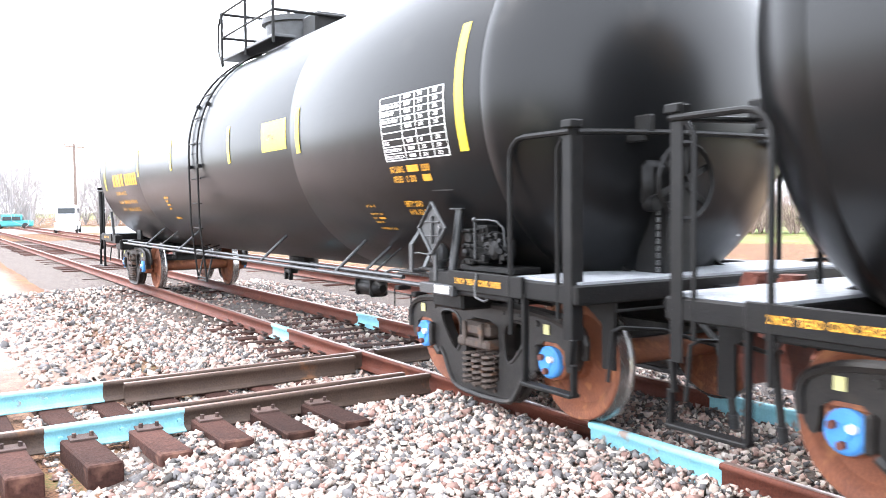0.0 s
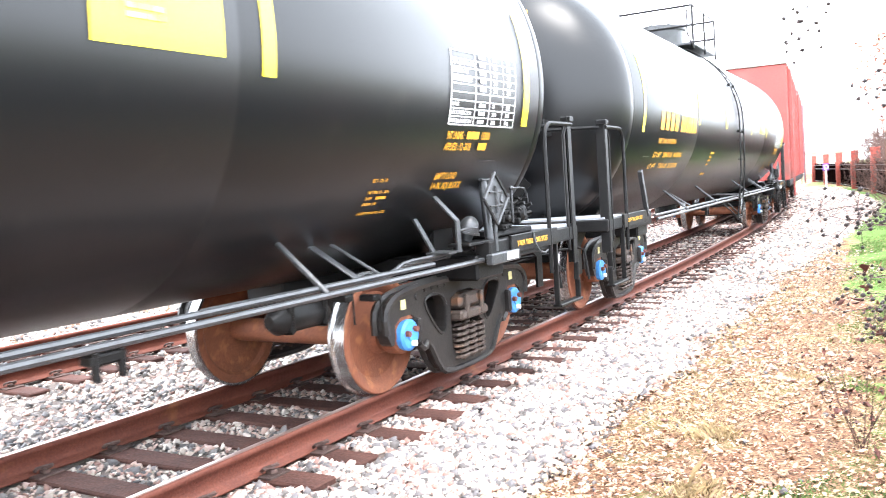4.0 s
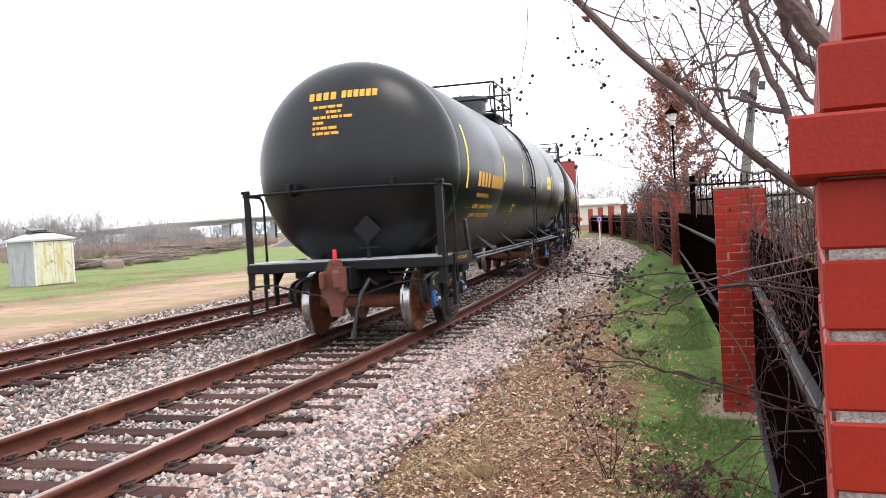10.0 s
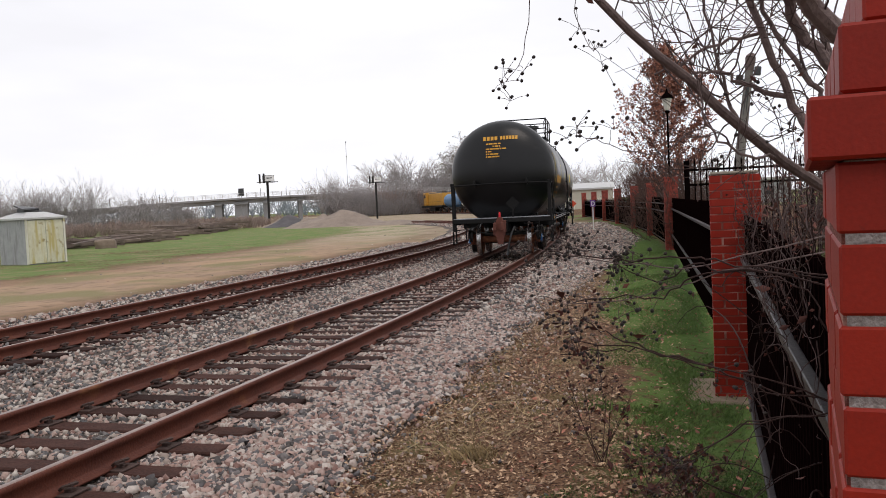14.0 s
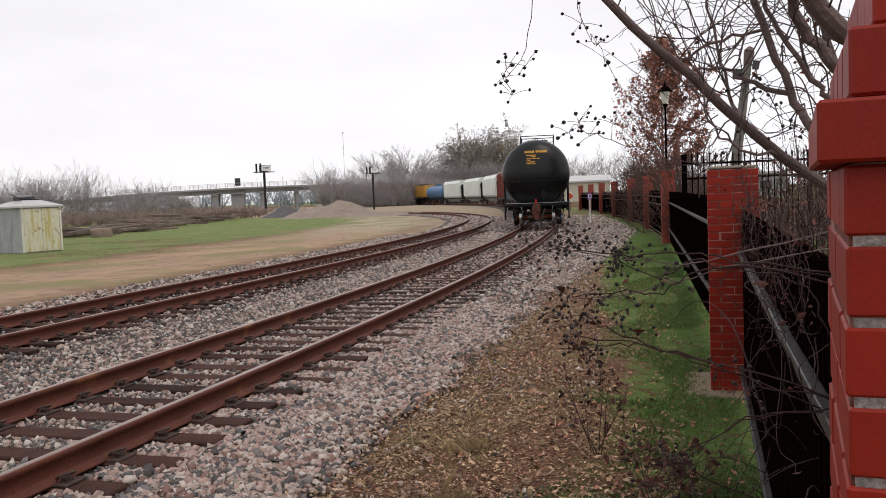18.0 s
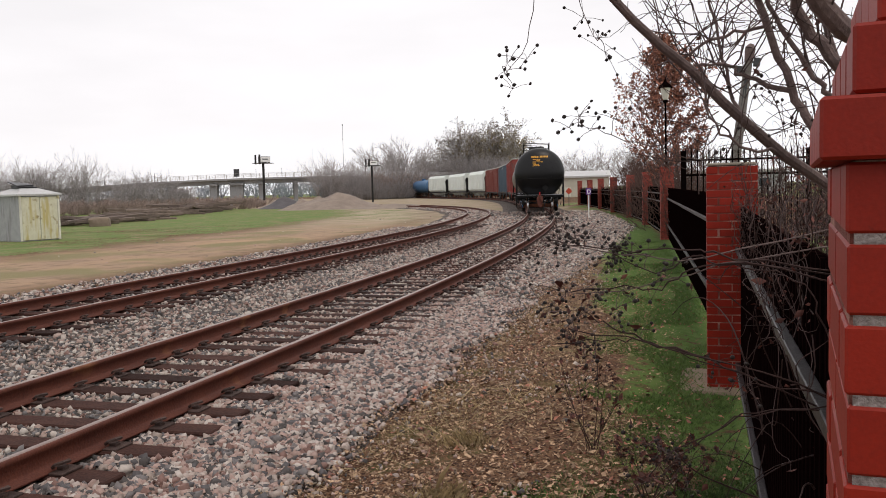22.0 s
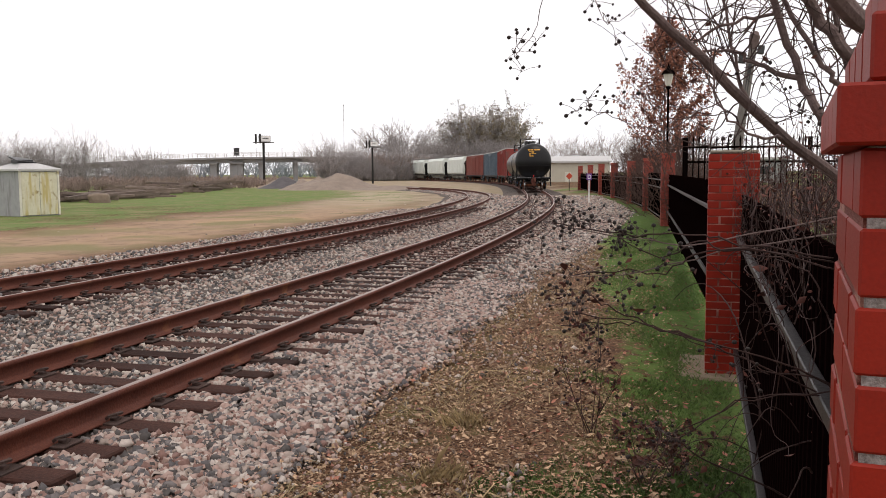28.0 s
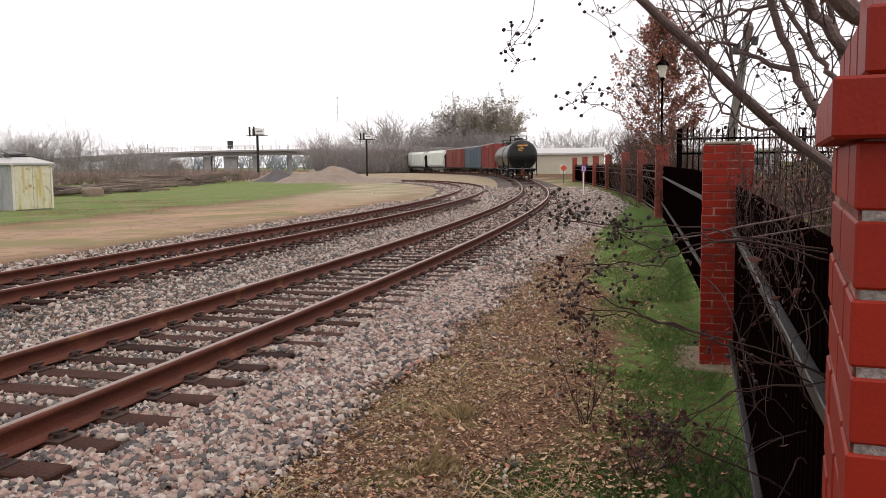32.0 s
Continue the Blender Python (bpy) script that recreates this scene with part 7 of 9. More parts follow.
    shoots = [([(2.45, -0.55, 0.95), (2.3, -0.28, 1.17), (2.25, 0.05, 1.28), (2.3, 0.37, 1.33)], [(0.37, 1.34), (0.33, 1.28), (0.28, 1.22), (0.36, 1.29)], 0.0034),
              ([(2.5, -0.55, 1.12), (2.3, -0.28, 1.15), (2.25, -0.06, 1.12), (2.2, 0.08, 1.03)], [(0.21, 1.03), (0.13, 0.99), (0.06, 0.94), (0.16, 0.95)], 0.003),
              ([(2.5, -0.45, 1.55), (2.35, -0.1, 1.52), (2.3, 0.18, 1.44), (2.28, 0.37, 1.43)], [(0.39, 1.44), (0.34, 1.37), (0.32, 1.44), (0.23, 1.4), (0.4, 1.4)], 0.0026),
              ([(2.55, -0.4, 1.6), (2.3, 0.01, 1.53), (2.3, 0.22, 1.53), (2.3, 0.46, 1.58)], [(0.48, 1.6), (0.41, 1.56), (0.31, 1.57), (0.23, 1.54), (0.44, 1.53)], 0.0024),
              ([(2.0, 0.4, 2.38), (2.2, 0.42, 2.27), (2.3, 0.47, 2.1), (2.3, 0.53, 2.02)], [(0.54, 2.06), (0.51, 2.02), (0.49, 2.07), (0.53, 1.99)], 0.0016),
              ([(2.1, 0.28, 2.22), (2.2, 0.31, 2.24), (2.3, 0.32, 2.18), (2.3, 0.28, 2.09)], [(0.33, 2.17), (0.29, 2.11), (0.27, 2.07)], 0.0016),
              ([(2.4, -0.02, 1.9), (2.35, 0.12, 1.82), (2.3, 0.24, 1.84), (2.3, 0.33, 1.88)], [(0.34, 1.9), (0.31, 1.86), (0.23, 1.88), (0.36, 1.87)], 0.0018),
              ([(2.6, -0.46, 2.05), (2.45, -0.3, 2.02), (2.35, -0.18, 1.98), (2.3, -0.1, 1.92)], [(-0.11, 1.95), (-0.17, 1.9), (-0.22, 1.84), (-0.05, 1.8)], 0.0018)]
    # long shoots that arch out over the grass, each with sprays along its outer half
    for ctl, n in (([(2.5, -0.45, 1.45), (2.3, -0.053, 1.525), (2.3, 0.044, 1.543), (2.3, 0.172, 1.541), (2.3, 0.305, 1.548), (2.3, 0.42, 1.57)], 9), ([(2.5, -0.4, 1.45), (2.3, -0.067, 1.502), (2.3, 0.044, 1.518), (2.3, 0.142, 1.487), (2.3, 0.24, 1.53)], 6),
                   ([(2.5, -0.5, 1.4), (2.3, -0.08, 1.506), (2.3, 0.071, 1.481), (2.3, 0.127, 1.443), (2.3, 0.215, 1.445), (2.3, 0.36, 1.429)], 3), ([(2.4, -0.45, 1.05), (2.3, -0.073, 1.222), (2.3, 0.025, 1.268), (2.3, 0.154, 1.299), (2.3, 0.242, 1.305), (2.3, 0.4, 1.288)], 4),
                   ([(2.3, 0.011, 1.261), (2.3, 0.169, 1.306), (2.3, 0.273, 1.35), (2.3, 0.34, 1.39)], 4), ([(2.35, -0.4, 1.1), (2.3, -0.263, 1.348), (2.3, -0.227, 1.446), (2.3, -0.08, 1.492), (2.3, 0.0, 1.47)], 0),
                   ([(2.3, -0.42, 1.1), (2.3, -0.21, 1.143), (2.3, -0.075, 1.111), (2.3, 0.092, 1.014), (2.3, 0.16, 0.94)], 3), ([(2.3, -0.4, 1.15), (2.3, -0.208, 1.194), (2.3, -0.087, 1.215), (2.3, 0.096, 1.287)], 2)):
        tips = []
        for k in range(n):
            y, z = curve(ctl, 4)[-1 - rng.randrange(0, 8)][1:]
            tips.append((y + rng.gauss(0, 0.012), z + rng.gauss(0.006, 0.024)))
        shoots.append((ctl, tips, 0.0028))
    for ctl, ends_at, r0 in shoots:
        pts = curve(ctl, 4)
        for p in pts[2:-1]:
            p += Vector((0, rng.gauss(0, 0.003), rng.gauss(0, 0.005)))
        one = bmesh.new()
        tube(one, pts, r0, 6, r0 * 0.45)
        part("shoot", one, BARK if r0 < 0.0027 else VINE, bush, "thin arching shoot", smooth=True)
        for y, z in ends_at:
            e = Vector((2.3 + rng.uniform(-0.1, 0.1), y, z))
            a = min(pts, key=lambda q: (q - e).length)
            if (a - e).length > 0.004:
                tube(bm, branch_path(rng, a, e, 5, rng.uniform(-0.01, 0.02), 0.12), 0.0012, 3, 0.0008)
            for _ in range(rng.randint(4, 8)):
                q = e + Vector((rng.gauss(0, 0.026), rng.gauss(0, 0.026), rng.gauss(0, 0.022)))
                tube(bm, [e, (e + q) / 2 + Vector((0, 0, 0.003)), q], 0.0008, 3)
                pv.append(q)
                if z < 1.5 and rng.random() < 0.6:
                    leaves.append(q + Vector((rng.gauss(0, 0.015), rng.gauss(0, 0.015), rng.gauss(0, 0.015))))
    tagged(part("shoot_tangle", bm, TWIG, bush), kind="stuff")
    shapes = rock_shapes(nr, 3, 20)
    shapes = [(0.25 * v / np.abs(v).max() + 0.75 * v / np.linalg.norm(v, axis=1)[:, None], f) for v, f in shapes]
    vs, fs, base = [], [], 0
    for i, c in enumerate(pv):
        v, f = shapes[i % 3]
        vs.append(v * rng.uniform(0.0045, 0.007) + np.array(c))
        fs.append(f + base)
        base += len(v)
    ob = part("pod_spray", raw_mesh("seed_pods", np.concatenate(vs), np.concatenate(fs)), BERRY, bush, "dark dry seed pods")
    tagged(ob, kind="stuff")
    quad_leaves("leaf_scatter", [tuple(v) for v in leaves], 0.0115, nr, DEADLEAF, bush, "withered red-brown leaves")


build_myrtle()


def build_tangle():
    """Vines and dead stems on the fence between the near pillars."""
    rng = random.Random(17)
    nr = np.random.default_rng(17)
    t = thing("dead_vine", "tangle of dark dead vines and red-brown leaves on the fence", "vine")
    bm = bmesh.new()
    leaf = []
    for i in range(2300):
        x = rng.uniform(2.4, 9.0)
        front = i % 9 == 0
        a = Vector((x, rng.uniform(-0.3, -0.18) if front else rng.uniform(-1.9, -0.36), rng.triangular(1.05, 1.75, 1.35) if front else rng.triangular(1.0, 2.0, 1.5)))
        b = a + Vector((rng.uniform(-0.5, 0.5), rng.uniform(-0.1, 0.12), rng.uniform(-0.3, 0.35)))
        pts = branch_path(rng, a, b, 8, rng.uniform(-0.12, 0.15), 0.2)
        tube(bm, pts, rng.uniform(0.0014, 0.003), 3, 0.001)
        for p in pts[2:]:
            if rng.random() < 0.22:
                leaf.append(tuple(p + Vector((rng.uniform(-0.05, 0.05), rng.uniform(-0.05, 0.05), rng.uniform(-0.05, 0.05)))))
    for k in range(30):
        a = Vector((rng.uniform(2.2, 4.6), rng.uniform(-0.5, -0.18), rng.uniform(0.2, 1.3)))
        b = a + Vector((rng.uniform(-0.5, 0.5), rng.uniform(0.0, 0.4), rng.uniform(-0.3, 0.45)))
        tube(bm, branch_path(rng, a, b, 9, rng.uniform(0.0, 0.3), 0.14), rng.uniform(0.0022, 0.0042), 5, 0.0012)
    for k in range(2):
        x = 4.9 + 1.4 * k
        tube(bm, branch_path(rng, (x, -0.22, 0.0), (x + rng.uniform(-0.3, 0.3), -0.2 + rng.uniform(-0.1, 0.2), 1.6 + rng.uniform(-0.2, 0.5)), 9, 0, 0.1), 0.004, 5, 0.002)
    tagged(part("stem_tangle", bm, VINE, t), kind="stuff")
    quad_leaves("leaf_scatter", leaf, 0.011, nr, DEADLEAF, t)


build_tangle()


def build_weed(x, y, h, seed):
    rng = random.Random(seed)
    nr = np.random.default_rng(seed)
    w = thing("dead_weed", "dry brown weed with dark seed heads in the grass", "weed", "dead weeds", Matrix.Translation((x, y, -0.07 - float(dip(np.array([x]), np.array([y]))[0]))))
    bm = bmesh.new()
    pv, lv = [], []
    for k in range(7):
        top = Vector((rng.uniform(-0.22, 0.22), rng.uniform(-0.22, 0.22), h * rng.uniform(0.6, 1)))
        pts = branch_path(rng, (rng.uniform(-0.03, 0.03), rng.uniform(-0.03, 0.03), 0), top, 7, 0, 0.03)
        tube(bm, pts, 0.0045, 4, 0.0015)
        for p in pts[3:]:
            q = p + Vector((rng.uniform(-0.12, 0.12), rng.uniform(-0.12, 0.12), rng.uniform(0.0, 0.1)))
            tube(bm, [p, (p + q) / 2 + Vector((0, 0, 0.01)), q], 0.002, 3, 0.001)
            pv += [tuple(q + Vector((rng.uniform(-0.02, 0.02), rng.uniform(-0.02, 0.02), rng.uniform(-0.02, 0.02)))) for _ in range(2)]
            if rng.random() < 0.6:
                lv.append(tuple(q))
    tagged(part("stem_tangle", bm, WEEDSTEM, w), kind="stuff")
    shp = rock_shapes(nr, 2, 20)
    vs, fs, base = [], [], 0
    for i, c in enumerate(pv):
        v, f = shp[i % 2]
        vs.append(v * 0.009 + np.array(c))
        fs.append(f + base)
        base += len(v)
    tagged(part("seed_spray", raw_mesh("seed_heads", np.concatenate(vs), np.concatenate(fs)), BERRY, w), kind="stuff")
    quad_leaves("leaf_scatter", lv + lv + pv[::3], 0.024, nr, DEADLEAF, w)


for x, y, h, sd in ((5.67, 0.79, 0.62, 1), (4.85, 0.36, 0.34, 2), (5.1, 0.2, 0.3, 3)):
    build_weed(x, y, h, sd)


# ---------------------------------------------------------------- grass and litter
def blades(name, pts, height, width, rng, material, label):
    n = len(pts)
    pts = pts - np.stack([np.zeros(n), np.zeros(n), dip(pts[:, 0], pts[:, 1])], 1)
    a = rng.uniform(0, 2 * np.pi, n)
    lean = rng.normal(0, 0.45, (n, 2))
    h = height * np.exp(rng.normal(0, 0.35, n))
    w = np.stack([np.cos(a), np.sin(a), np.zeros(n)], 1) * width
    tip = np.concatenate([lean * h[:, None], h[:, None]], 1)
    midp = tip * np.array([0.35, 0.35, 0.6])
    v = np.stack([pts - w, pts + w, pts + midp + w * 0.6, pts + tip], 1).reshape(-1, 3)
    i = np.arange(n)[:, None] * 4
    f = np.concatenate([i + [[0, 1, 2]], i + [[0, 2, 3]]])
    me = raw_mesh(name, v, f)
    me.materials.append(material)
    tagged(new(name, me), label, "grass", kind="stuff")


def plant_grass():
    rng = np.random.default_rng(33)

    def spots(n, s0, s1, o0, o1, power=1.5, clump=0.0):
        s = s0 + (s1 - s0) * rng.uniform(0, 1, n) ** power
        o = rng.uniform(o0, o1, n)
        x, y = along(MAIN, s, o)
        keep = np.sin(x * 2.1 + 1.3 * np.sin(y * 3.7)) + np.sin(y * 4.3 + x * 0.9) > clump
        x, y = x[keep], y[keep]
        return np.stack([x, y, np.full(len(x), -0.085)], 1)

    def strip(n, s0, s1, power, inner, outer, clump):
        p = spots(n, s0, s1, -5.15, -3.2, power, clump)
        o = line_offset(MAIN, p[:, 0], p[:, 1])
        lim = np.interp(p[:, 0], (4, 8, 12, 19, 30), inner) + 0.14 * np.sin(p[:, 0] * 2.7) + 0.08 * np.sin(p[:, 0] * 7.1) + rng.normal(0, 0.12, len(p))
        return p[(o < lim) & (o > outer)]

    blades("grass_blades", np.concatenate([strip(60000, 7.0, 27, 1.4, (-4.45, -4.0, -3.6, -3.0, -3.0), -5.1, -0.3), strip(16000, 4.2, 8.2, 1.0, (-3.7, -4.2, -4.2, -4, -4), -5.1, 0.7), strip(60000, 6.6, 20, 1.2, (-4.45, -4.0, -3.6, -3.0, -3.0), -5.1, -0.45)]), 0.032, 0.0024, rng, GRASS, "short green grass growing along the fence")
    clover = np.stack([rng.uniform(4.3, 7.4, 70000), rng.uniform(-0.25, 1.3, 70000), np.full(70000, -0.082)], 1)
    lim = np.interp(clover[:, 0], (4.3, 5.5, 6.5, 7.4), (1.15, 0.85, 0.5, 0.3))
    patchy = 0.5 * np.sin(clover[:, 0] * 4.1 + 2) + 0.5 * np.sin(clover[:, 1] * 6.3 + clover[:, 0] * 1.7) + 0.4 * np.sin(clover[:, 0] * 9 + clover[:, 1] * 13) - 1.8 * (clover[:, 1] - lim) + rng.normal(0, 0.4, 70000) > 0.35
    blades("clover", clover[patchy], 0.016, 0.006, rng, CLOVER, "low dark green clover in patches on the dirt")
    blades("straw_grass", np.concatenate([spots(15000, 4.0, 22, -4.3, -2.5, 1.5, 0.4), spots(2500, 4, 8, -3.9, -2.7, 1.0, 0.9)]), 0.03, 0.002, rng, STRAW, "dry straw-coloured grass on the dirt")
    for cx, cy in ((5.67, 1.68), (4.6, 1.5)):
        p = np.stack([rng.normal(cx, 0.08, 420), rng.normal(cy, 0.08, 420), np.full(420, -0.08)], 1)
        blades("straw_tuft", p, 0.055, 0.002, rng, STRAW, "pale tuft of dry grass")


plant_grass()


def litter():
    rng = np.random.default_rng(44)

    def lay(n, s0, s1, o0, o1, power, z=-0.055):
        s = s0 + (s1 - s0) * rng.uniform(0, 1, n) ** power
        o = rng.uniform(o0, o1, n)
        x, y = along(MAIN, s, o)
        return np.stack([x, y, np.full(n, z) + rng.uniform(-0.008, 0.012, n) - dip(x, y)], 1)

    flat = [(np.array([(-1, 0, 0), (0, -0.5, 0.2), (1, 0, 0.05), (0.1, 0.55, 0.22)], float), np.array([(0, 1, 2), (0, 2, 3)])),
            (np.array([(-1, -0.2, 0.1), (0, -0.6, 0), (0.9, 0.1, 0.3), (-0.1, 0.5, 0.05)], float), np.array([(0, 1, 2), (0, 2, 3)]))]
    p = lay(54000, 0.8, 20, -4.6, -2.2, 1.6)
    p = p[rng.random(len(p)) < smooth_step(0.6, 3.2, p[:, 0] + 0.5 * np.sin(p[:, 1] * 2.3))]
    on_lawn = line_offset(MAIN, p[:, 0], p[:, 1]) < np.interp(p[:, 0], (3, 8, 12, 19, 30), (-4.45, -4.0, -3.6, -3.0, -3.0))
    p = p[~on_lawn | (p[:, 0] < 6.5) | (rng.random(len(p)) < 0.2)]
    bare = np.sin(p[:, 0] * 1.9 + 1.1 * np.sin(p[:, 1] * 2.7)) + np.sin(p[:, 1] * 3.4 - p[:, 0] * 0.8) + rng.normal(0, 0.35, len(p)) < 0.1
    p = p[~bare | (rng.random(len(p)) < 0.7)]
    scatter("fallen_leaves", p, np.full(len(p), 0.0125) * np.exp(rng.normal(0, 0.45, len(p))), flat, TANLEAF, "dry tan leaves fallen on the dirt", "leaves", rng, 0.35)
    stalk = [(np.array([(-1, -0.03, 0), (1, -0.025, 0.05), (1, 0.025, 0.05), (-1, 0.03, 0)], float), np.array([(0, 1, 2), (0, 2, 3)]))]
    p = lay(9000, 3.6, 15, -4.2, -2.5, 1.4, -0.05)
    k = np.sin(p[:, 0] * 2.2) + np.sin(p[:, 1] * 3.9 + p[:, 0]) + rng.normal(0, 0.5, len(p)) > 0.2
    p = p[k]
    scatter("fallen_straw", p, np.full(len(p), 0.05) * np.exp(rng.normal(0, 0.4, len(p))), stalk, STRAW, "flattened dry straw stalks on the dirt", "straw", rng, 0.12)
    p = lay(2600, 2.6, 16, -5.1, -1.7, 1.4)
    scatter("fallen_leaves", p, np.full(len(p), 0.019) * np.exp(rng.normal(0, 0.3, len(p))), flat, OAKLEAF, "russet leaves fallen on the dirt", "leaves", rng, 0.4)
    p = lay(4000, 3.0, 18, -3.8, -2.2, 1.5, -0.062)
    p = p[np.sin(p[:, 0] * 1.7 + 1) + np.sin(p[:, 1] * 3.1) + rng.normal(0, 0.8, len(p)) > -0.2]
    scatter("loose_gravel", p, np.full(len(p), 0.0125) * np.exp(rng.normal(0, 0.4, len(p))), rock_shapes(rng, 5, 10), STONE, "small stones trodden into the dirt", "stones", rng)


litter()
rng7 = np.random.default_rng(77)
px7 = np.stack([rng7.uniform(16, 60, 90), np.zeros(90), np.full(90, -0.066)], 1)
px7[:, 0], px7[:, 1] = along(SIDE, px7[:, 0], rng7.uniform(2.6, 11, 90))
scatter("field_pebbles", px7, np.exp(rng7.normal(-3.8, 0.4, 90)), rock_shapes(rng7, 4, 10), STONE, "pale pebbles strewn on the bare tan ground", "stones", rng7)


# ---------------------------------------------------------------- trees
def segs_mesh(name, segs, sides=3):
    """All limbs in one mesh of thin prisms."""
    a = np.array([s[0][:] for s in segs])
    b = np.array([s[1][:] for s in segs])
    ra, rb = np.array([s[2] for s in segs])[:, None], np.array([s[3] for s in segs])[:, None]
    d = b - a
    d /= np.linalg.norm(d, axis=1)[:, None] + 1e-9
    u = np.cross(d, np.where(np.abs(d[:, 2:3]) > 0.9, [[1.0, 0, 0]], [[0, 0, 1.0]]))
    u /= np.linalg.norm(u, axis=1)[:, None] + 1e-9
    w = np.cross(d, u)
    v = []
    for base, r in ((a, ra), (b, rb)):
        for k in range(sides):
            t = 2 * math.pi * k / sides
            v.append(base + (u * math.cos(t) + w * math.sin(t)) * r)
    v = np.stack(v, 1)
    n = len(segs)
    i = np.arange(n)[:, None] * 2 * sides
    f = np.concatenate([i + [[k, (k + 1) % sides, sides + (k + 1) % sides, sides + k]] for k in range(sides)])
    return raw_mesh(name, v.reshape(-1, 3), f)


def rows_mesh(name, rows):
    return segs_mesh(name, [(r[:3], r[3:6], r[6], r[7]) for r in rows], 3)


def build_russet_tree(x, y, h, seed, wide=1.0):
    """A young tree with a straight leader, upswept branches and thin russet foliage, pointed at the top."""
    rng = np.random.default_rng(seed)
    t = thing("oak_tree", "slender young oak holding thin russet and brown leaves", "tree", m=Matrix.Translation((x, y, -0.06)))
    part("trunk", rows_mesh("trunk", np.array([(0, 0, 0, 0.02, 0, h * 0.4, 0.07, 0.05), (0.02, 0, h * 0.4, 0, 0.02, h * 0.95, 0.05, 0.008)])), BARK, t)
    m = 64
    f = np.linspace(0.2, 0.97, m) + rng.uniform(-0.01, 0.01, m)
    a = np.arange(m) * 2.4 + rng.uniform(-0.3, 0.3, m)
    reach = wide * h * np.interp(f, (0.2, 0.32, 0.5, 0.75, 1.0), (0.2, 0.27, 0.23, 0.13, 0.02)) * rng.uniform(0.75, 1.15, m)
    base = np.stack([np.zeros(m), np.zeros(m), f * h * 0.9], 1)
    end = base + np.stack([np.cos(a) * reach, np.sin(a) * reach, reach * rng.uniform(0.7, 1.3, m) + 0.1], 1)
    mid = base * 0.5 + end * 0.5 - (0, 0, 0.05) * rng.uniform(0, 2, (m, 1))

    def seg(p, q, u, v):
        return np.concatenate([p, q, np.full((len(p), 1), u), np.full((len(p), 1), v)], 1)

    rows = [seg(base, mid, 0.02, 0.013), seg(mid, end, 0.013, 0.005)]
    n = 1500
    i = rng.integers(0, m, n)
    g = rng.uniform(0.25, 1.0, (n, 1))
    p = np.where(g < 0.5, base[i] + (mid - base)[i] * g * 2, mid[i] + (end - mid)[i] * (2 * g - 1))
    q = p + (rng.normal(0, 0.5, (n, 3)) + (0, 0, 0.75)) * rng.uniform(0.12, 0.42, (n, 1))
    rows.append(seg(p, q, 0.006, 0.003))
    tagged(part("branchwork", rows_mesh("branches", np.concatenate(rows)), BARK, t), kind="stuff")
    k = rng.integers(0, n, 24000)
    c = p[k] + (q - p)[k] * rng.uniform(0.3, 1.15, (24000, 1)) + rng.normal(0, 0.06, (24000, 3))
    # one side has kept more of its leaves
    kept = rng.random(24000) < np.clip(0.62 - 0.3 * c[:, 1], 0.28, 1.0)
    c = c[kept]
    russet = rng.random(len(c)) < 0.72
    quad_leaves("russet_foliage", c[russet], 0.055, rng, OAKLEAF, t, "russet leaves")
    quad_leaves("brown_foliage", c[~russet], 0.042, rng, DEADLEAF, t, "dark brown leaves")


build_russet_tree(34.0, 1.95, 7.9, 3)


def brush_clump(rng, x, y, h, wide, n, rad):
    """A leafless thicket: stems fanning from the ground and a cloud of fine twigs."""
    m = 9
    a = rng.uniform(0, 6.283, m)
    top = np.stack([np.cos(a), np.sin(a)], 1) * rng.uniform(0.1, 0.5, (m, 1)) * wide
    hz = h * rng.uniform(0.6, 0.95, m)
    stems = np.concatenate([np.tile((x, y, -0.1), (m, 1)), np.stack([x + top[:, 0], y + top[:, 1], hz], 1), np.full((m, 1), rad * 2.2), np.full((m, 1), rad)], 1)
    u = rng.uniform(0, 1, n) ** 0.8
    ang = rng.uniform(0, 6.283, n)
    rr = np.sqrt(rng.uniform(0, 1, n)) * wide * 0.6 * np.sqrt(np.clip(1.05 - u ** 2.2, 0, 1))
    p = np.stack([x + np.cos(ang) * rr, y + np.sin(ang) * rr, u * h * 0.85], 1)
    d = np.stack([np.cos(ang) * 0.4, np.sin(ang) * 0.4, np.full(n, 0.8)], 1) + rng.normal(0, 0.4, (n, 3))
    q = p + d * (h * rng.uniform(0.1, 0.26, (n, 1)))
    q[:, 2] = np.maximum(q[:, 2], 0.0)
    return np.concatenate([stems, np.concatenate([p, q, np.full((n, 1), rad), np.full((n, 1), rad * 0.4)], 1)])


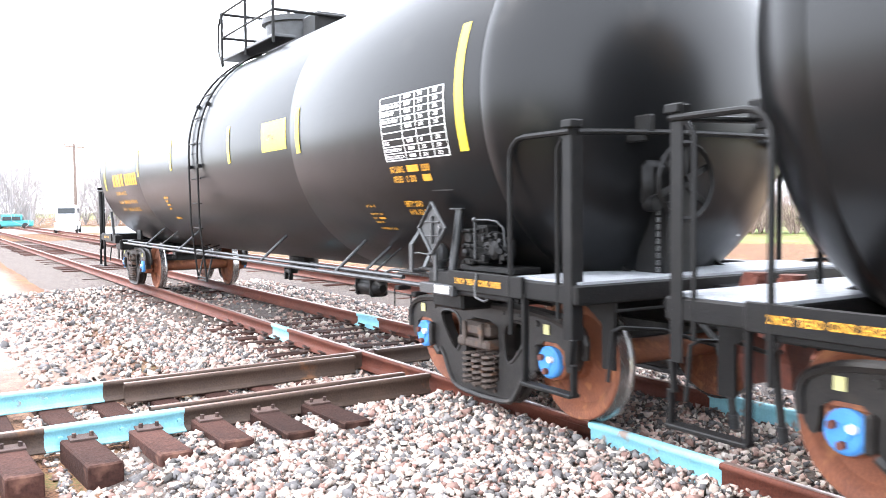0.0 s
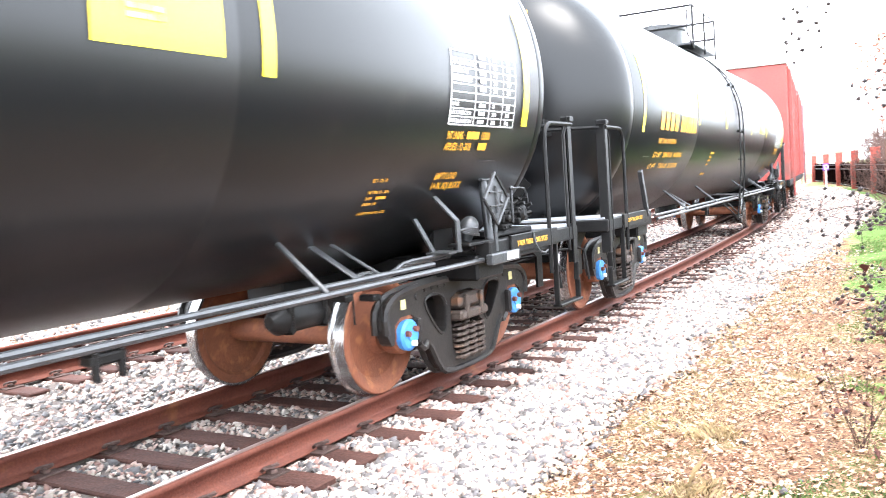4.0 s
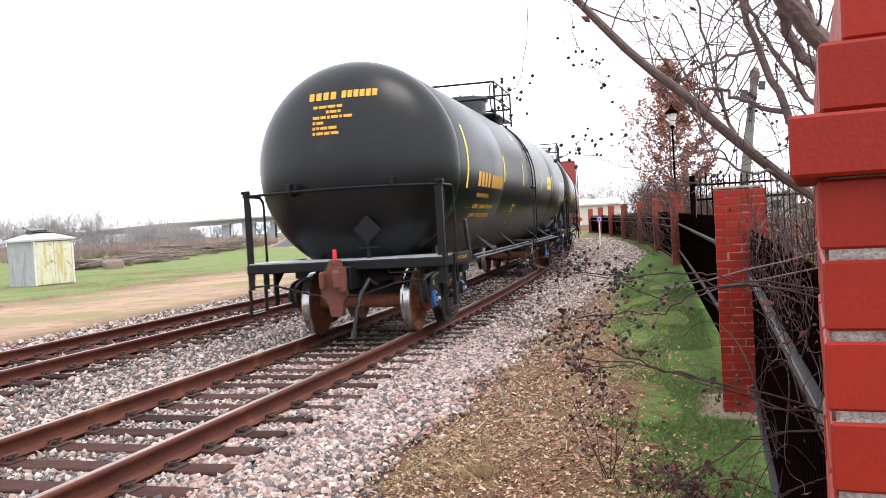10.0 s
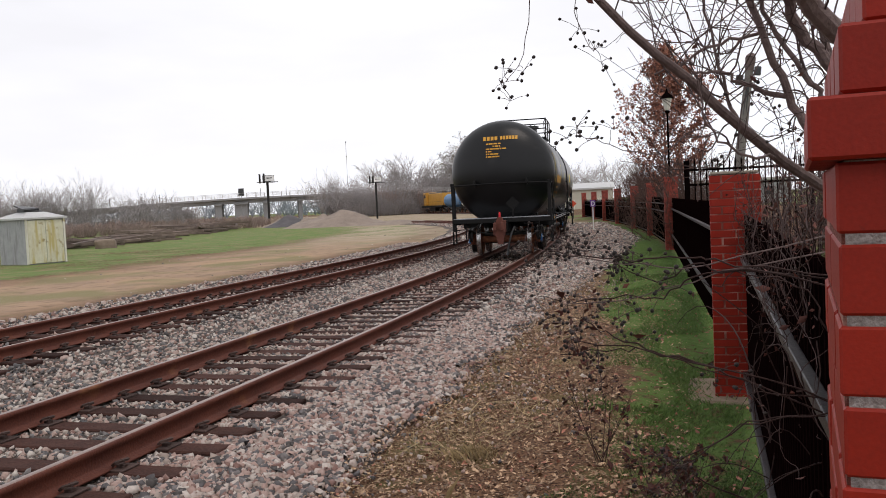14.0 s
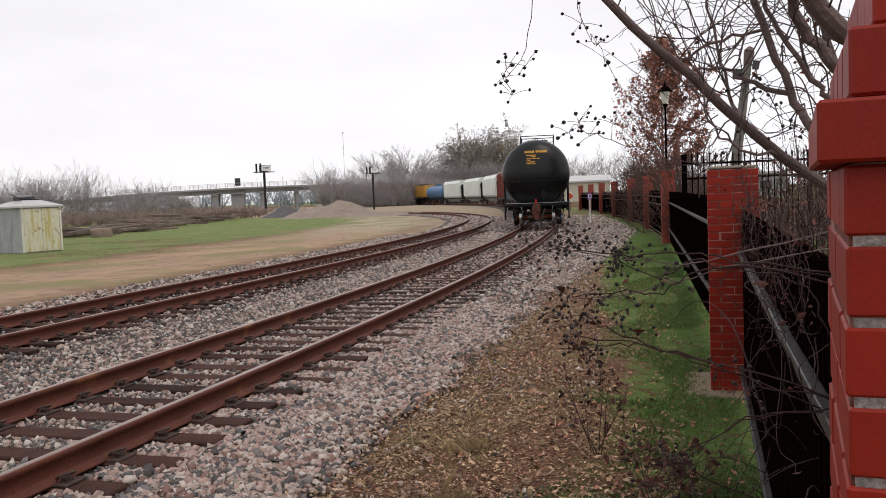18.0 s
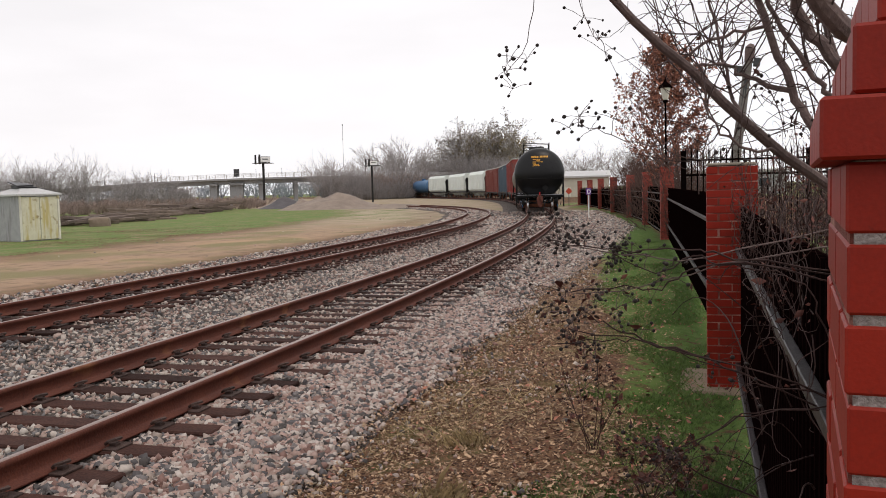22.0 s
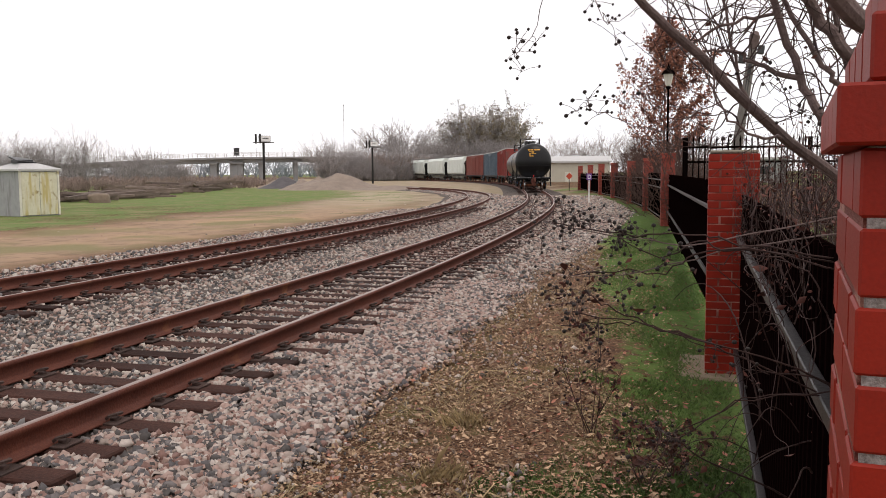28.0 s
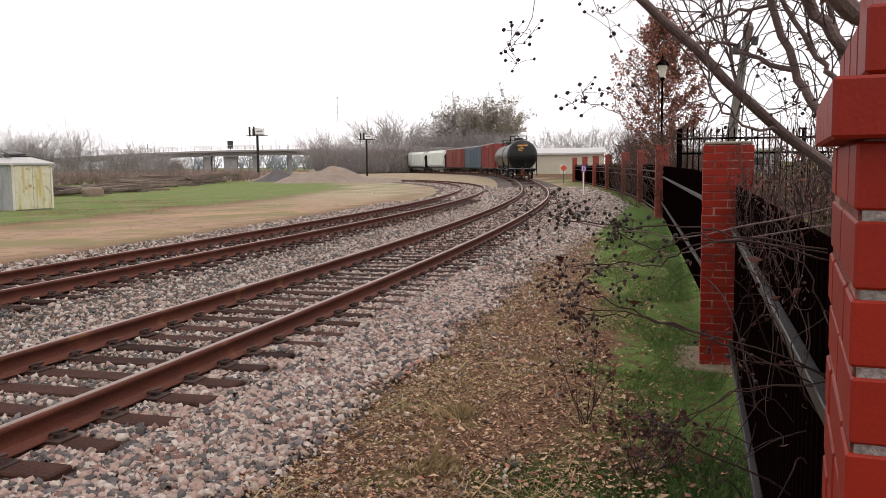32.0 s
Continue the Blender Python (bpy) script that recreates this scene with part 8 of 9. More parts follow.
def tree_rows(rng, h, wide, levels, r0, turn=0.0):
    """Limbs of a leafless tree as rows (from, to, radii), and its twig tips: limbs divide again and again into a rounded crown."""
    rows = []
    fork = h * rng.uniform(0.1, 0.18)

    def bend(p, d, ln, ra, rb):
        """Two joined pieces of each branch, the second curving upward."""
        n = len(p)
        d1 = d + rng.normal(0, 0.14, (n, 3)) + (0, 0, 0.1)
        d1 /= np.linalg.norm(d1, axis=1)[:, None]
        q = p + d * ln * 0.5
        e = q + d1 * ln * 0.5
        for a, b, u, v in ((p, q, ra, (ra + rb) / 2), (q, e, (ra + rb) / 2, rb)):
            rows.append(np.concatenate([a, b, np.full((n, 1), u), np.full((n, 1), v)], 1))
        return p, q, e, d, d1

    def sprout(p, q, e, d, d1, kids, swing):
        """New branches from the outer two thirds of each branch."""
        m = len(p) * kids
        i = np.repeat(np.arange(len(p)), kids)
        f = np.tile(np.linspace(0.3, 1.0, kids), len(p))[:, None] + rng.uniform(-0.08, 0.0, (m, 1))
        base = np.where(f < 0.5, p[i] + (q - p)[i] * f * 2, q[i] + (e - q)[i] * (f * 2 - 1))
        side = rng.normal(size=(m, 3))
        side -= d1[i] * (side * d1[i]).sum(1)[:, None]
        side /= np.linalg.norm(side, axis=1)[:, None]
        s = swing * rng.uniform(0.5, 1.3, (m, 1)) * np.where(f > 0.88, 0.5, 1.0)
        nd = d1[i] + side * s * (wide, wide, 0.8)
        nd[:, 2] = np.maximum(nd[:, 2], -0.2)
        return base, nd / np.linalg.norm(nd, axis=1)[:, None]

    m = 7
    a = np.arange(m) * 6.283 / m + rng.uniform(-0.4, 0.4, m) + turn
    lean = rng.uniform(0.3, 1.0, m) * wide
    lean[0] = 0.08
    d = np.stack([np.cos(a) * lean, np.sin(a) * lean, np.ones(m)], 1)
    d /= np.linalg.norm(d, axis=1)[:, None]
    p = np.stack([np.zeros(m), np.zeros(m), fork * rng.uniform(0.75, 1.15, m)], 1)
    trunk = np.array([(0, 0, -0.2, 0, 0, fork * 0.6, r0, r0 * 0.85), (0, 0, fork * 0.6, 0, 0, fork * 1.15, r0 * 0.85, r0 * 0.6)])
    ln, ra, thin = h * 0.48, r0 * 0.55, h * 0.0016
    for kids, swing in levels:
        got = bend(p, d, ln * rng.uniform(0.7, 1.1, (len(p), 1)), ra, max(thin, ra * 0.5))
        p, d = sprout(*got, kids, swing)
        ln, ra = ln * 0.58, max(thin, ra * 0.42)
    tips = p + d * ln * rng.uniform(0.7, 1.2, (len(p), 1))
    rows.append(np.concatenate([p, tips, np.full((len(p), 1), thin), np.full((len(p), 1), thin * 0.5)], 1))
    return trunk, np.concatenate(rows), tips


def bare_tree(k, x, y, h, turn, thick=1.0, wide=1.0, leafy=0, leafmat=None):
    rng = np.random.default_rng(k * 13 + int(abs(x) * 10))
    t = thing("bare_tree", "tall leafless tree with grey-brown branches" if not leafy else "tall tree with sparse olive-brown leaves", "tree", "far trees", Matrix.Translation((x, y, -0.1)))
    levels = ((5, 0.6), (4, 0.65), (4, 0.75), (4, 0.85)) if h > 13.5 else ((4, 0.6), (5, 0.7), (5, 0.8))
    trunk, rows, tips = tree_rows(rng, h, wide, levels, 0.014 * h * thick, turn)
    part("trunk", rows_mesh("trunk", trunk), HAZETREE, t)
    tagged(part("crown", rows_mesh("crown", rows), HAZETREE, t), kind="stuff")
    if leafy:
        c = tips[rng.integers(0, len(tips), leafy)] + rng.normal(0, h * 0.012, (leafy, 3))
        quad_leaves("sparse_foliage", c, h * 0.009, rng, leafmat or OLIVE, t)


def wood(name, spots, heights, rng, material, label, wide=1.2):
    """A far wood: many small bare trees and their twigs in one mesh."""
    rows = []
    for (x, y), h in zip(spots, heights):
        trunk, r, _ = tree_rows(rng, h * rng.uniform(0.85, 1.05), wide, ((4, 0.7), (4, 0.8), (2, 0.9)), 0.012 * h, rng.uniform(0, 6))
        r = np.concatenate([trunk, r])
        r[:, (0, 3)] += x
        r[:, (1, 4)] += y
        rows.append(r)
    me = rows_mesh(name, np.concatenate(rows))
    me.materials.append(material)
    tagged(new(name, me), label, "wood", kind="stuff")


for k, (x, y, h) in enumerate(((-122, 26, 13), (-118, 20, 10), (-128, 40, 9))):
    bare_tree(k + 4, x, y, h, k, 1.0, 1.3)
# big clump behind the train
for k, (x, y, h, wd, lf) in enumerate(((246, 77, 17, 1.1, 4000), (241, 69.5, 21, 1.05, 6500), (245, 64, 23, 1.1, 7500), (238, 60.5, 22, 0.9, 3600), (240, 57.5, 18, 1.0, 3600), (254, 86, 13, 1.0, 200), (226, 71, 14, 1.1, 900), (236, 64, 15, 1.1, 1600))):
    bare_tree(k, x, y, h, k * 1.1, 1.0, wd, leafy=lf, leafmat=OLIVE if k in (3, 4) else CROWN)
for k, (x, y, h) in enumerate(((214, 80, 18), (216, 87, 15.5), (206, 90, 12.5), (107, 92.5, 9.4), (118, 90, 7.0), (197, 86, 9.5))):
    bare_tree(k + 2, x, y, h, k * 0.7, 1.0, 1.0)
for k, (x, y, h) in enumerate(((212, 34, 13), (210, 26, 13), (205, 20, 12.5), (200, 14, 11), (216, 40, 12.5), (208, 30, 11), (203, 17, 12))):
    bare_tree(k + 1, x, y, h, k * 0.9, 1.0, 1.2)


def scrub(name, spots, h0, h1, rng, material, label, rad=0.025, n=170):
    rows = []
    for x, y in spots:
        h = rng.uniform(h0, h1)
        rows.append(brush_clump(rng, x, y, h, h * rng.uniform(0.7, 1.2), n, rad))
    me = rows_mesh(name, np.concatenate(rows))
    me.materials.append(material)
    tagged(new(name, me), label, "scrub", kind="stuff")


def strewn(rng, a, b, n, depth):
    f = rng.uniform(0, 1, n)
    a, b = np.array(a), np.array(b)
    d = (b - a) / np.linalg.norm(b - a)
    nn = np.array([-d[1], d[0]])
    return a + (b - a) * f[:, None] + nn * rng.uniform(-depth, depth, (n, 1))


rg = np.random.default_rng(70)
scrub("brown_scrub", np.array([(37, 1.6), (39, 2.0), (42, 3.0), (45, 3.4), (34, 1.0), (33, 0.3), (30, -0.5)]), 1.9, 2.6, rg, HEDGE, "bare reddish brown bushes behind the fence", 0.01, 460)
scrub("brown_scrub", np.array([(28.6, 0.75)]), 2.9, 3.0, rg, HEDGE, "dark dead shrub beside a pillar", 0.012, 700)
scrub("brown_scrub", np.array([(42, 2.0), (45.5, 2.9), (48.5, 3.6), (51, 3.9), (54, 4.6), (56, 5.2)]), 2.6, 3.6, rg, HEDGE, "tall bare brown bushes behind the picket fence", 0.014, 520)
scrub("brown_scrub", np.array([(3.8, -2.0), (5.0, -2.2), (6.4, -1.9), (7.8, -2.1), (9.4, -2.6), (11.5, -2.2), (14, -2.6), (17, -2.2), (20, -2.4), (24, -2.0)]), 1.6, 2.1, rg, HEDGE, "bare brown bushes behind the iron fence", 0.005, 560)
wf = np.sort(rg.uniform(0.42, 0.985, 58))
spots = np.array((58, 113)) + np.outer(wf, (64, -27)) + rg.uniform(-5, 5, (58, 2))
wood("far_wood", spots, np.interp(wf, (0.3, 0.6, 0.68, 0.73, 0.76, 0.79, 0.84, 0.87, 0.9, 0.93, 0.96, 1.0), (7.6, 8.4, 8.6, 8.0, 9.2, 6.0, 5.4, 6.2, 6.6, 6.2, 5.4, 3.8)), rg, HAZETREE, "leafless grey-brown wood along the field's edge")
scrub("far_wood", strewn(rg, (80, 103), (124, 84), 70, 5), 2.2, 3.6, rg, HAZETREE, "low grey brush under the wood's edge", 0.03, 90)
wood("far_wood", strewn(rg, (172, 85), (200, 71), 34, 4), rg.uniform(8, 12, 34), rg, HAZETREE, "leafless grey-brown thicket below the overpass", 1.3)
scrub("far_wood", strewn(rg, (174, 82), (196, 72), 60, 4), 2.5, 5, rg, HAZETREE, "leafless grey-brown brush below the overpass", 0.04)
scrub("far_wood", strewn(rg, (188, 80), (214, 62), 70, 5), 3.5, 6.5, rg, HAZESCRUB, "brown leafless brush beside the curve", 0.045)
scrub("brown_scrub", strewn(rg, (72, 74), (104, 59), 230, 5), 0.8, 1.7, rg, HAZESCRUB, "reddish brown scrub at the field's edge", 0.02, 80)
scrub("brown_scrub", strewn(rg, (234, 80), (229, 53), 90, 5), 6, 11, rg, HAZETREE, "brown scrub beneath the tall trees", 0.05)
scrub("brown_scrub", strewn(rg, (-46, 40), (-27, 54), 90, 2.0), 2.6, 4.2, rg, HAZESCRUB, "brown hedge beyond the far track", 0.018)
scrub("far_wood", strewn(rg, (330, 330), (520, 120), 90, 20), 6, 11, rg, FARHAZE, "woods on the far horizon in a blue-grey haze tint", 0.13, 90)
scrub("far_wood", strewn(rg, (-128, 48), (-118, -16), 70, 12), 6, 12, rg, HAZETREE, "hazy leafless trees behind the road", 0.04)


# ---------------------------------------------------------------- far structures
def build_shed():
    s = thing("shed", "small weathered white metal shed with yellowed doors", "shed", m=Matrix.Translation((30.95, 29.65, -0.07)) @ Matrix.Rotation(radians(-16.5), 4, "Z"))
    bm = bmesh.new()
    box(bm, (0, 0, 1.02), (1.86, 2.2, 2.05), bevel=0.02)
    part("shell", bm, SHEDGREY, s)
    for sx in (-0.42, 0.42):
        bm = bmesh.new()
        box(bm, (sx, -1.115, 1.0), (0.82, 0.04, 1.9), bevel=0.01)
        part("door", bm, DOORPAINT, s, "peeling yellowed white door")
    for sx in (-0.89, 0.89):
        bm = bmesh.new()
        box(bm, (sx, -1.12, 1.02), (0.09, 0.06, 2.0), bevel=0.008)
        part("corner_trim", bm, WHITEPAINT, s)
    bm = bmesh.new()
    v = [bm.verts.new(p) for p in ((-1.04, -1.2, 2.08), (1.04, -1.2, 2.08), (1.04, 1.2, 2.08), (-1.04, 1.2, 2.08), (-0.4, -0.4, 2.34), (0.4, -0.4, 2.34), (0.4, 0.4, 2.34), (-0.4, 0.4, 2.34), (-1.04, -1.2, 2.0), (1.04, -1.2, 2.0), (1.04, 1.2, 2.0), (-1.04, 1.2, 2.0))]
    for q in ((0, 1, 5, 4), (1, 2, 6, 5), (2, 3, 7, 6), (3, 0, 4, 7), (4, 5, 6, 7), (8, 9, 1, 0), (9, 10, 2, 1), (10, 11, 3, 2), (11, 8, 0, 3), (11, 10, 9, 8)):
        bm.faces.new([v[i] for i in q])
    part("roof", bm, ROOFM, s)
    bm = bmesh.new()
    box(bm, (-0.1, 0, 2.5), (0.95, 0.8, 0.05), rot=Euler((0.25, 0.1, 0)).to_matrix(), bevel=0.01)
    box(bm, (-0.1, 0, 2.42), (0.7, 0.6, 0.16), bevel=0.02)
    part("roof_vent", bm, GREY, s)


build_shed()


def build_timber():
    rng = random.Random(31)
    t = thing("timber_pile", "long low pile of grey old timbers in the grass", "timber")
    for k in range(120):
        f = rng.uniform(0, 1) ** 0.85
        x, y = 46 + 46 * f, 41.2 + 17 * f + rng.uniform(-1.8, 1.8)
        bm = bmesh.new()
        ln = rng.uniform(2.6, 7.0)
        box(bm, (0, 0, 0), (ln, 0.24, 0.2), bevel=0.02)
        ob = part("timber", bm, LOG, t)
        ob.matrix_basis = pose(x, y, 0.02 + rng.uniform(0, 0.3 + 0.65 * f), rng.uniform(-6, 6), rng.uniform(-5, 5), -42 + rng.uniform(-18, 18) if rng.random() < 0.7 else 22 + rng.uniform(-16, 16))


build_timber()
bm = bmesh.new()
bmesh.ops.create_icosphere(bm, subdivisions=3, radius=0.5)
for v in bm.verts:
    v.co = Vector(math.copysign(abs(q * 2) ** 0.5 / 2, q) for q in v.co)
    v.co *= 1 + 0.16 * noise.noise(v.co * 2.3)
    v.co = Vector((v.co.x * 1.35, v.co.y * 0.9, v.co.z * 0.8 + 0.22))
ob = part("stone_block", bm, TANROCK)
tagged(ob, "rough tan stone block lying in the grass", "stone block")
ob.matrix_basis = pose(46.2, 38.3, -0.08, 0, 0, -58)


def heap(x, y, w, l, h, turn, seed, stone):
    bm = bmesh.new()
    bmesh.ops.create_grid(bm, x_segments=40, y_segments=40, size=1)
    for v in bm.verts:
        r = math.hypot(v.co.x, v.co.y)
        lump = noise.noise(Vector((v.co.x * 2.2, v.co.y * 2.2, seed)))
        z = max(0.0, 1 - r) ** 1.15 * (1 + 0.3 * lump) + 0.04 * noise.noise(Vector((v.co.x * 9, v.co.y * 9, seed)))
        v.co = Vector((v.co.x * l, v.co.y * w, z * h - 0.1))
    ob = part("gravel_mound", bm, stone, None, smooth=True)
    tagged(ob, "grey-pink heap of gravel beside the curve" if stone is GRAVELPILE else "dark grey heap of gravel beside the curve", "gravel heap", "gravel heaps")
    ob.matrix_basis = pose(x, y, 0, 0, 0, turn)


for i, (x, y, w, l, h, stone) in enumerate(((87.5, 40.6, 4.5, 6.6, 1.85, GRAVELPILE), (90.5, 44.3, 3, 3.0, 1.5, GRAVELPILE), (92, 47.0, 2.6, 2.6, 1.35, GRAVELPILE), (95.5, 51.2, 3.2, 3.4, 1.55, DARKGRAVEL), (94.5, 42.5, 3, 4, 1.7, DARKGRAVEL), (97, 53.6, 2.2, 2.4, 1.1, GRAVELPILE), (86.5, 33.0, 2.4, 6.5, 0.5, GRAVELPILE))):
    heap(x, y, w, l, h, -62, i * 3.3, stone)


def build_bridge():
    b = thing("overpass", "long pale concrete road overpass on stout piers", "bridge")
    a, c = Vector((172, 127, 0)), Vector((202, 73, 0))
    d = (c - a).normalized()
    ln = (c - a).length + 60
    m = pose(a.x - d.x * 30, a.y - d.y * 30, 0, 0, 0, math.degrees(math.atan2(d.y, d.x)))
    zt = 5.6

    def hung(name, bm, material=FARCON):
        part(name, bm, material, b).matrix_basis = m

    def rise(x):
        """The road climbs gently to the middle of the crossing."""
        return -0.0006 * (x - 62) ** 2

    spans = list(np.arange(0, ln + 1, ln / 12))
    for x0, x1 in zip(spans, spans[1:]):
        z = zt + rise((x0 + x1) / 2)
        pitch = Euler((0, -math.atan2(rise(x1) - rise(x0), x1 - x0), 0)).to_matrix()
        bm = bmesh.new()
        box(bm, ((x0 + x1) / 2, 0, z), (x1 - x0 - 0.04, 10.4, 0.42), rot=pitch, bevel=0.03)
        hung("deck_span", bm)
        for sy in (-3.6, -1.2, 1.2, 3.6):
            bm = bmesh.new()
            box(bm, ((x0 + x1) / 2, sy, z - 0.62), (x1 - x0 - 0.1, 0.4, 0.85), rot=pitch)
            hung("girder", bm)
        for sy in (-5.05, 5.05):
            for dz in (0.75, 1.25):
                bm = bmesh.new()
                box(bm, ((x0 + x1) / 2, sy, z + dz), (x1 - x0 - 0.02, 0.07, 0.07 if dz > 1 else 0.05), rot=pitch)
                hung("hand_rail", bm, ROOFM)
            for k in range(5):
                x = x0 + (x1 - x0) * k / 5
                bm = bmesh.new()
                box(bm, (x, sy, zt + rise(x) + 0.7), (0.12, 0.12, 1.2))
                hung("rail_post", bm, ROOFM)
    for x, w in ((34.5, 0.5), (44, 0.85), (48.6, 0.85), (50.1, 0.75), (55, 0.6), (63.2, 0.5), (76, 0.6), (88, 0.6), (100, 0.6)):
        top = zt + rise(x) - 1.0
        for sy in (-2.6, 2.6):
            bm = bmesh.new()
            box(bm, (x, sy, top / 2 - 0.3), (2 * w, 1.5, top), bevel=0.12)
            hung("pier", bm)
        bm = bmesh.new()
        box(bm, (x, 0, top - 0.12), (2 * w + 0.2, 8.6, 0.55), bevel=0.06)
        hung("pier_cap", bm)
    for x in (20, 31, 49.5, 54, 60, 68, 80):
        bm = bmesh.new()
        box(bm, (x, -4.9, zt + rise(x) + (1.2 if x != 49.5 else 1.0)), (0.1, 0.1, 2.2))
        if x == 49.5:
            box(bm, (x, -4.95, zt + rise(x) + 1.5), (1.3, 0.06, 1.8), bevel=0.02)
        hung("road_sign" if x == 49.5 else "lamp_standard", bm, GREY)


build_bridge()


def power_pole(x, y, h, arms, label):
    p = thing("utility_pole", label, "utility pole", "utility poles", Matrix.Translation((x, y, -0.1)) @ Matrix.Rotation(radians(40), 4, "Z"))
    bm = bmesh.new()
    cyl(bm, (0, 0, 0), (0, 0, h), 0.16, 10, 0.11)
    part("pole", bm, LOG, p)
    for k in range(arms):
        bm = bmesh.new()
        box(bm, (0, 0, h - 0.35 - k * 0.7), (0.12, 2.6, 0.14))
        for yy in (-1.2, -0.6, 0.6, 1.2):
            cyl(bm, (0, yy, h - 0.3 - k * 0.7), (0, yy, h - 0.05 - k * 0.7), 0.05, 8)
        part("crossarm", bm, LOG, p)


def build_billboard(x, y, h, turn):
    """A monopole billboard: two boards in a narrow V on a steel post, with a catwalk under them."""
    p = thing("billboard", "white billboard on a dark steel post beyond the field", "billboard", "billboards", m=pose(x, y, -0.1, 0, 0, turn))
    bm = bmesh.new()
    cyl(bm, (0, 0, 0), (0, 0, h - 0.8), 0.17, 12)
    part("post", bm, TRUCK, p)
    for sd in (-1, 1):
        r = Euler((0, 0, sd * 0.22)).to_matrix()
        bm = bmesh.new()
        box(bm, (0.1, sd * 0.3, h - 0.36), (1.5, 0.1, 0.85), rot=r, bevel=0.01)
        board = part("panel", bm, TRUCK, p)
        bm = bmesh.new()
        box(bm, (0.1, sd * 0.37, h - 0.36), (1.4, 0.04, 0.75), rot=r)
        part("poster", bm, WHITE, board)
        bm = bmesh.new()
        box(bm, (0.1, sd * 0.4, h - 0.3), (0.8, 0.02, 0.12), rot=r)
        part("text_bar", bm, GREY, board)
        bm = bmesh.new()
        box(bm, (-0.85, sd * 0.55, h - 0.35), (0.2, 0.2, 1.3), bevel=0.01)
        part("frame_post", bm, TRUCK, p)
    bm = bmesh.new()
    box(bm, (0, 0, h - 0.86), (2.5, 1.5, 0.08))
    part("catwalk", bm, TRUCK, p)


build_billboard(105, 59.5, 7.0, -30)
build_billboard(138.5, 57.2, 7.2, -36)
power_pole(-89.7, 11.6, 8.5, 1, "weathered utility pole beside the road")


def build_mast():
    m = thing("radio_mast", "thin pale grey radio mast far beyond the field", "mast", m=Matrix.Translation((383, 173, 0)))
    for k in range(5):
        bm = bmesh.new()
        cyl(bm, (0, 0, k * 7), (0, 0, k * 7 + 7), 0.1, 6)
        if k in (3, 4):
            cyl(bm, (0, 0, k * 7 + 6.2), (0, 0, k * 7 + 6.9), 0.28, 8)
        part("mast_section", bm, ROOFM if k % 2 else GRATE, m)


build_mast()


def build_warehouse():
    w = thing("warehouse", "long beige metal warehouse with a pale roof", "building", m=pose(148, 25, -0.75, 0, 0, -82))
    bm = bmesh.new()
    box(bm, (0, 8, 2.1), (15, 16, 4.2), bevel=0.03)
    part("shell", bm, BEIGE, w)
    for k in range(14):
        bm = bmesh.new()
        box(bm, (-7 + k * 1.07, -0.02, 2.1), (0.06, 0.05, 4.1))
        part("siding_rib", bm, BEIGE, w)
    bm = bmesh.new()
    v = [bm.verts.new(p) for p in ((-7.8, -0.4, 4.2), (7.8, -0.4, 4.2), (7.8, 8, 5.3), (-7.8, 8, 5.3), (7.8, 16.4, 4.2), (-7.8, 16.4, 4.2))]
    for q in ((0, 1, 2, 3), (3, 2, 4, 5), (0, 3, 5), (1, 4, 2)):
        bm.faces.new([v[i] for i in q])
    part("roof", bm, ROOFM, w)
    bm = bmesh.new()
    box(bm, (0, -0.35, 4.15), (15.6, 0.2, 0.32), bevel=0.02)
    part("gutter", bm, ROOFM, w)
    for x in (0.4, 5.2):
        bm = bmesh.new()
        box(bm, (x, -0.04, 1.2), (1.0, 0.08, 2.3), bevel=0.02)
        part("door", bm, WHITEPAINT, w)
    w2 = thing("outbuilding", "low grey building with a flat pale roof", "building", m=pose(128, -3, -0.1, 0, 0, -80))
    bm = bmesh.new()
    box(bm, (0, 4, 1.7), (13, 8, 3.4), bevel=0.03)
    part("shell", bm, SHEDGREY, w2)
    bm = bmesh.new()
    box(bm, (0, 4, 3.5), (13.6, 8.6, 0.3), bevel=0.03)
    part("roof", bm, ROOFM, w2)
    for x in (-3.5, 0, 3.5):
        bm = bmesh.new()
        box(bm, (x, -0.02, 1.8), (1.4, 0.1, 1.1), bevel=0.02)
        part("window", bm, GLASS, w2)


build_warehouse()


def build_signs():
    x, y, t = MAIN.at(48.5, -2.75)
    s = thing("trackside_sign", "white post with a purple and white letter sign", "sign", m=pose(x, y, -0.1, 0, 0, 8) @ Matrix.Scale(0.8, 4))
    bm = bmesh.new()
    box(bm, (0, 0, 0.85), (0.09, 0.09, 1.75), bevel=0.01)
    part("post", bm, WHITE, s)
    bm = bmesh.new()
    box(bm, (-0.06, 0, 1.9), (0.02, 0.36, 0.46), bevel=0.004)
    part("plate", bm, PURPLE, s)
    part("letter", text_mesh("D", 0.42, lambda u, v: Vector((-0.074, 0.12 - u, 1.75 + v)), 0.9), WHITE, s)
    x, y = 78.9, 13.0
    s = thing("diamond_sign", "orange-red diamond sign on a thin post", "sign", m=pose(x, y, -0.1, 0, 0, 12) @ Matrix.Scale(0.76, 4))
    bm = bmesh.new()
    cyl(bm, (0, 0, 0), (0, 0, 2.2), 0.04, 8)
    part("post", bm, GREY, s)
    bm = bmesh.new()
    box(bm, (-0.06, 0, 1.85), (0.02, 0.6, 0.6), rot=Euler((radians(45), 0, 0)).to_matrix(), bevel=0.004)
    part("plate", bm, REDSIGN, s)


build_signs()


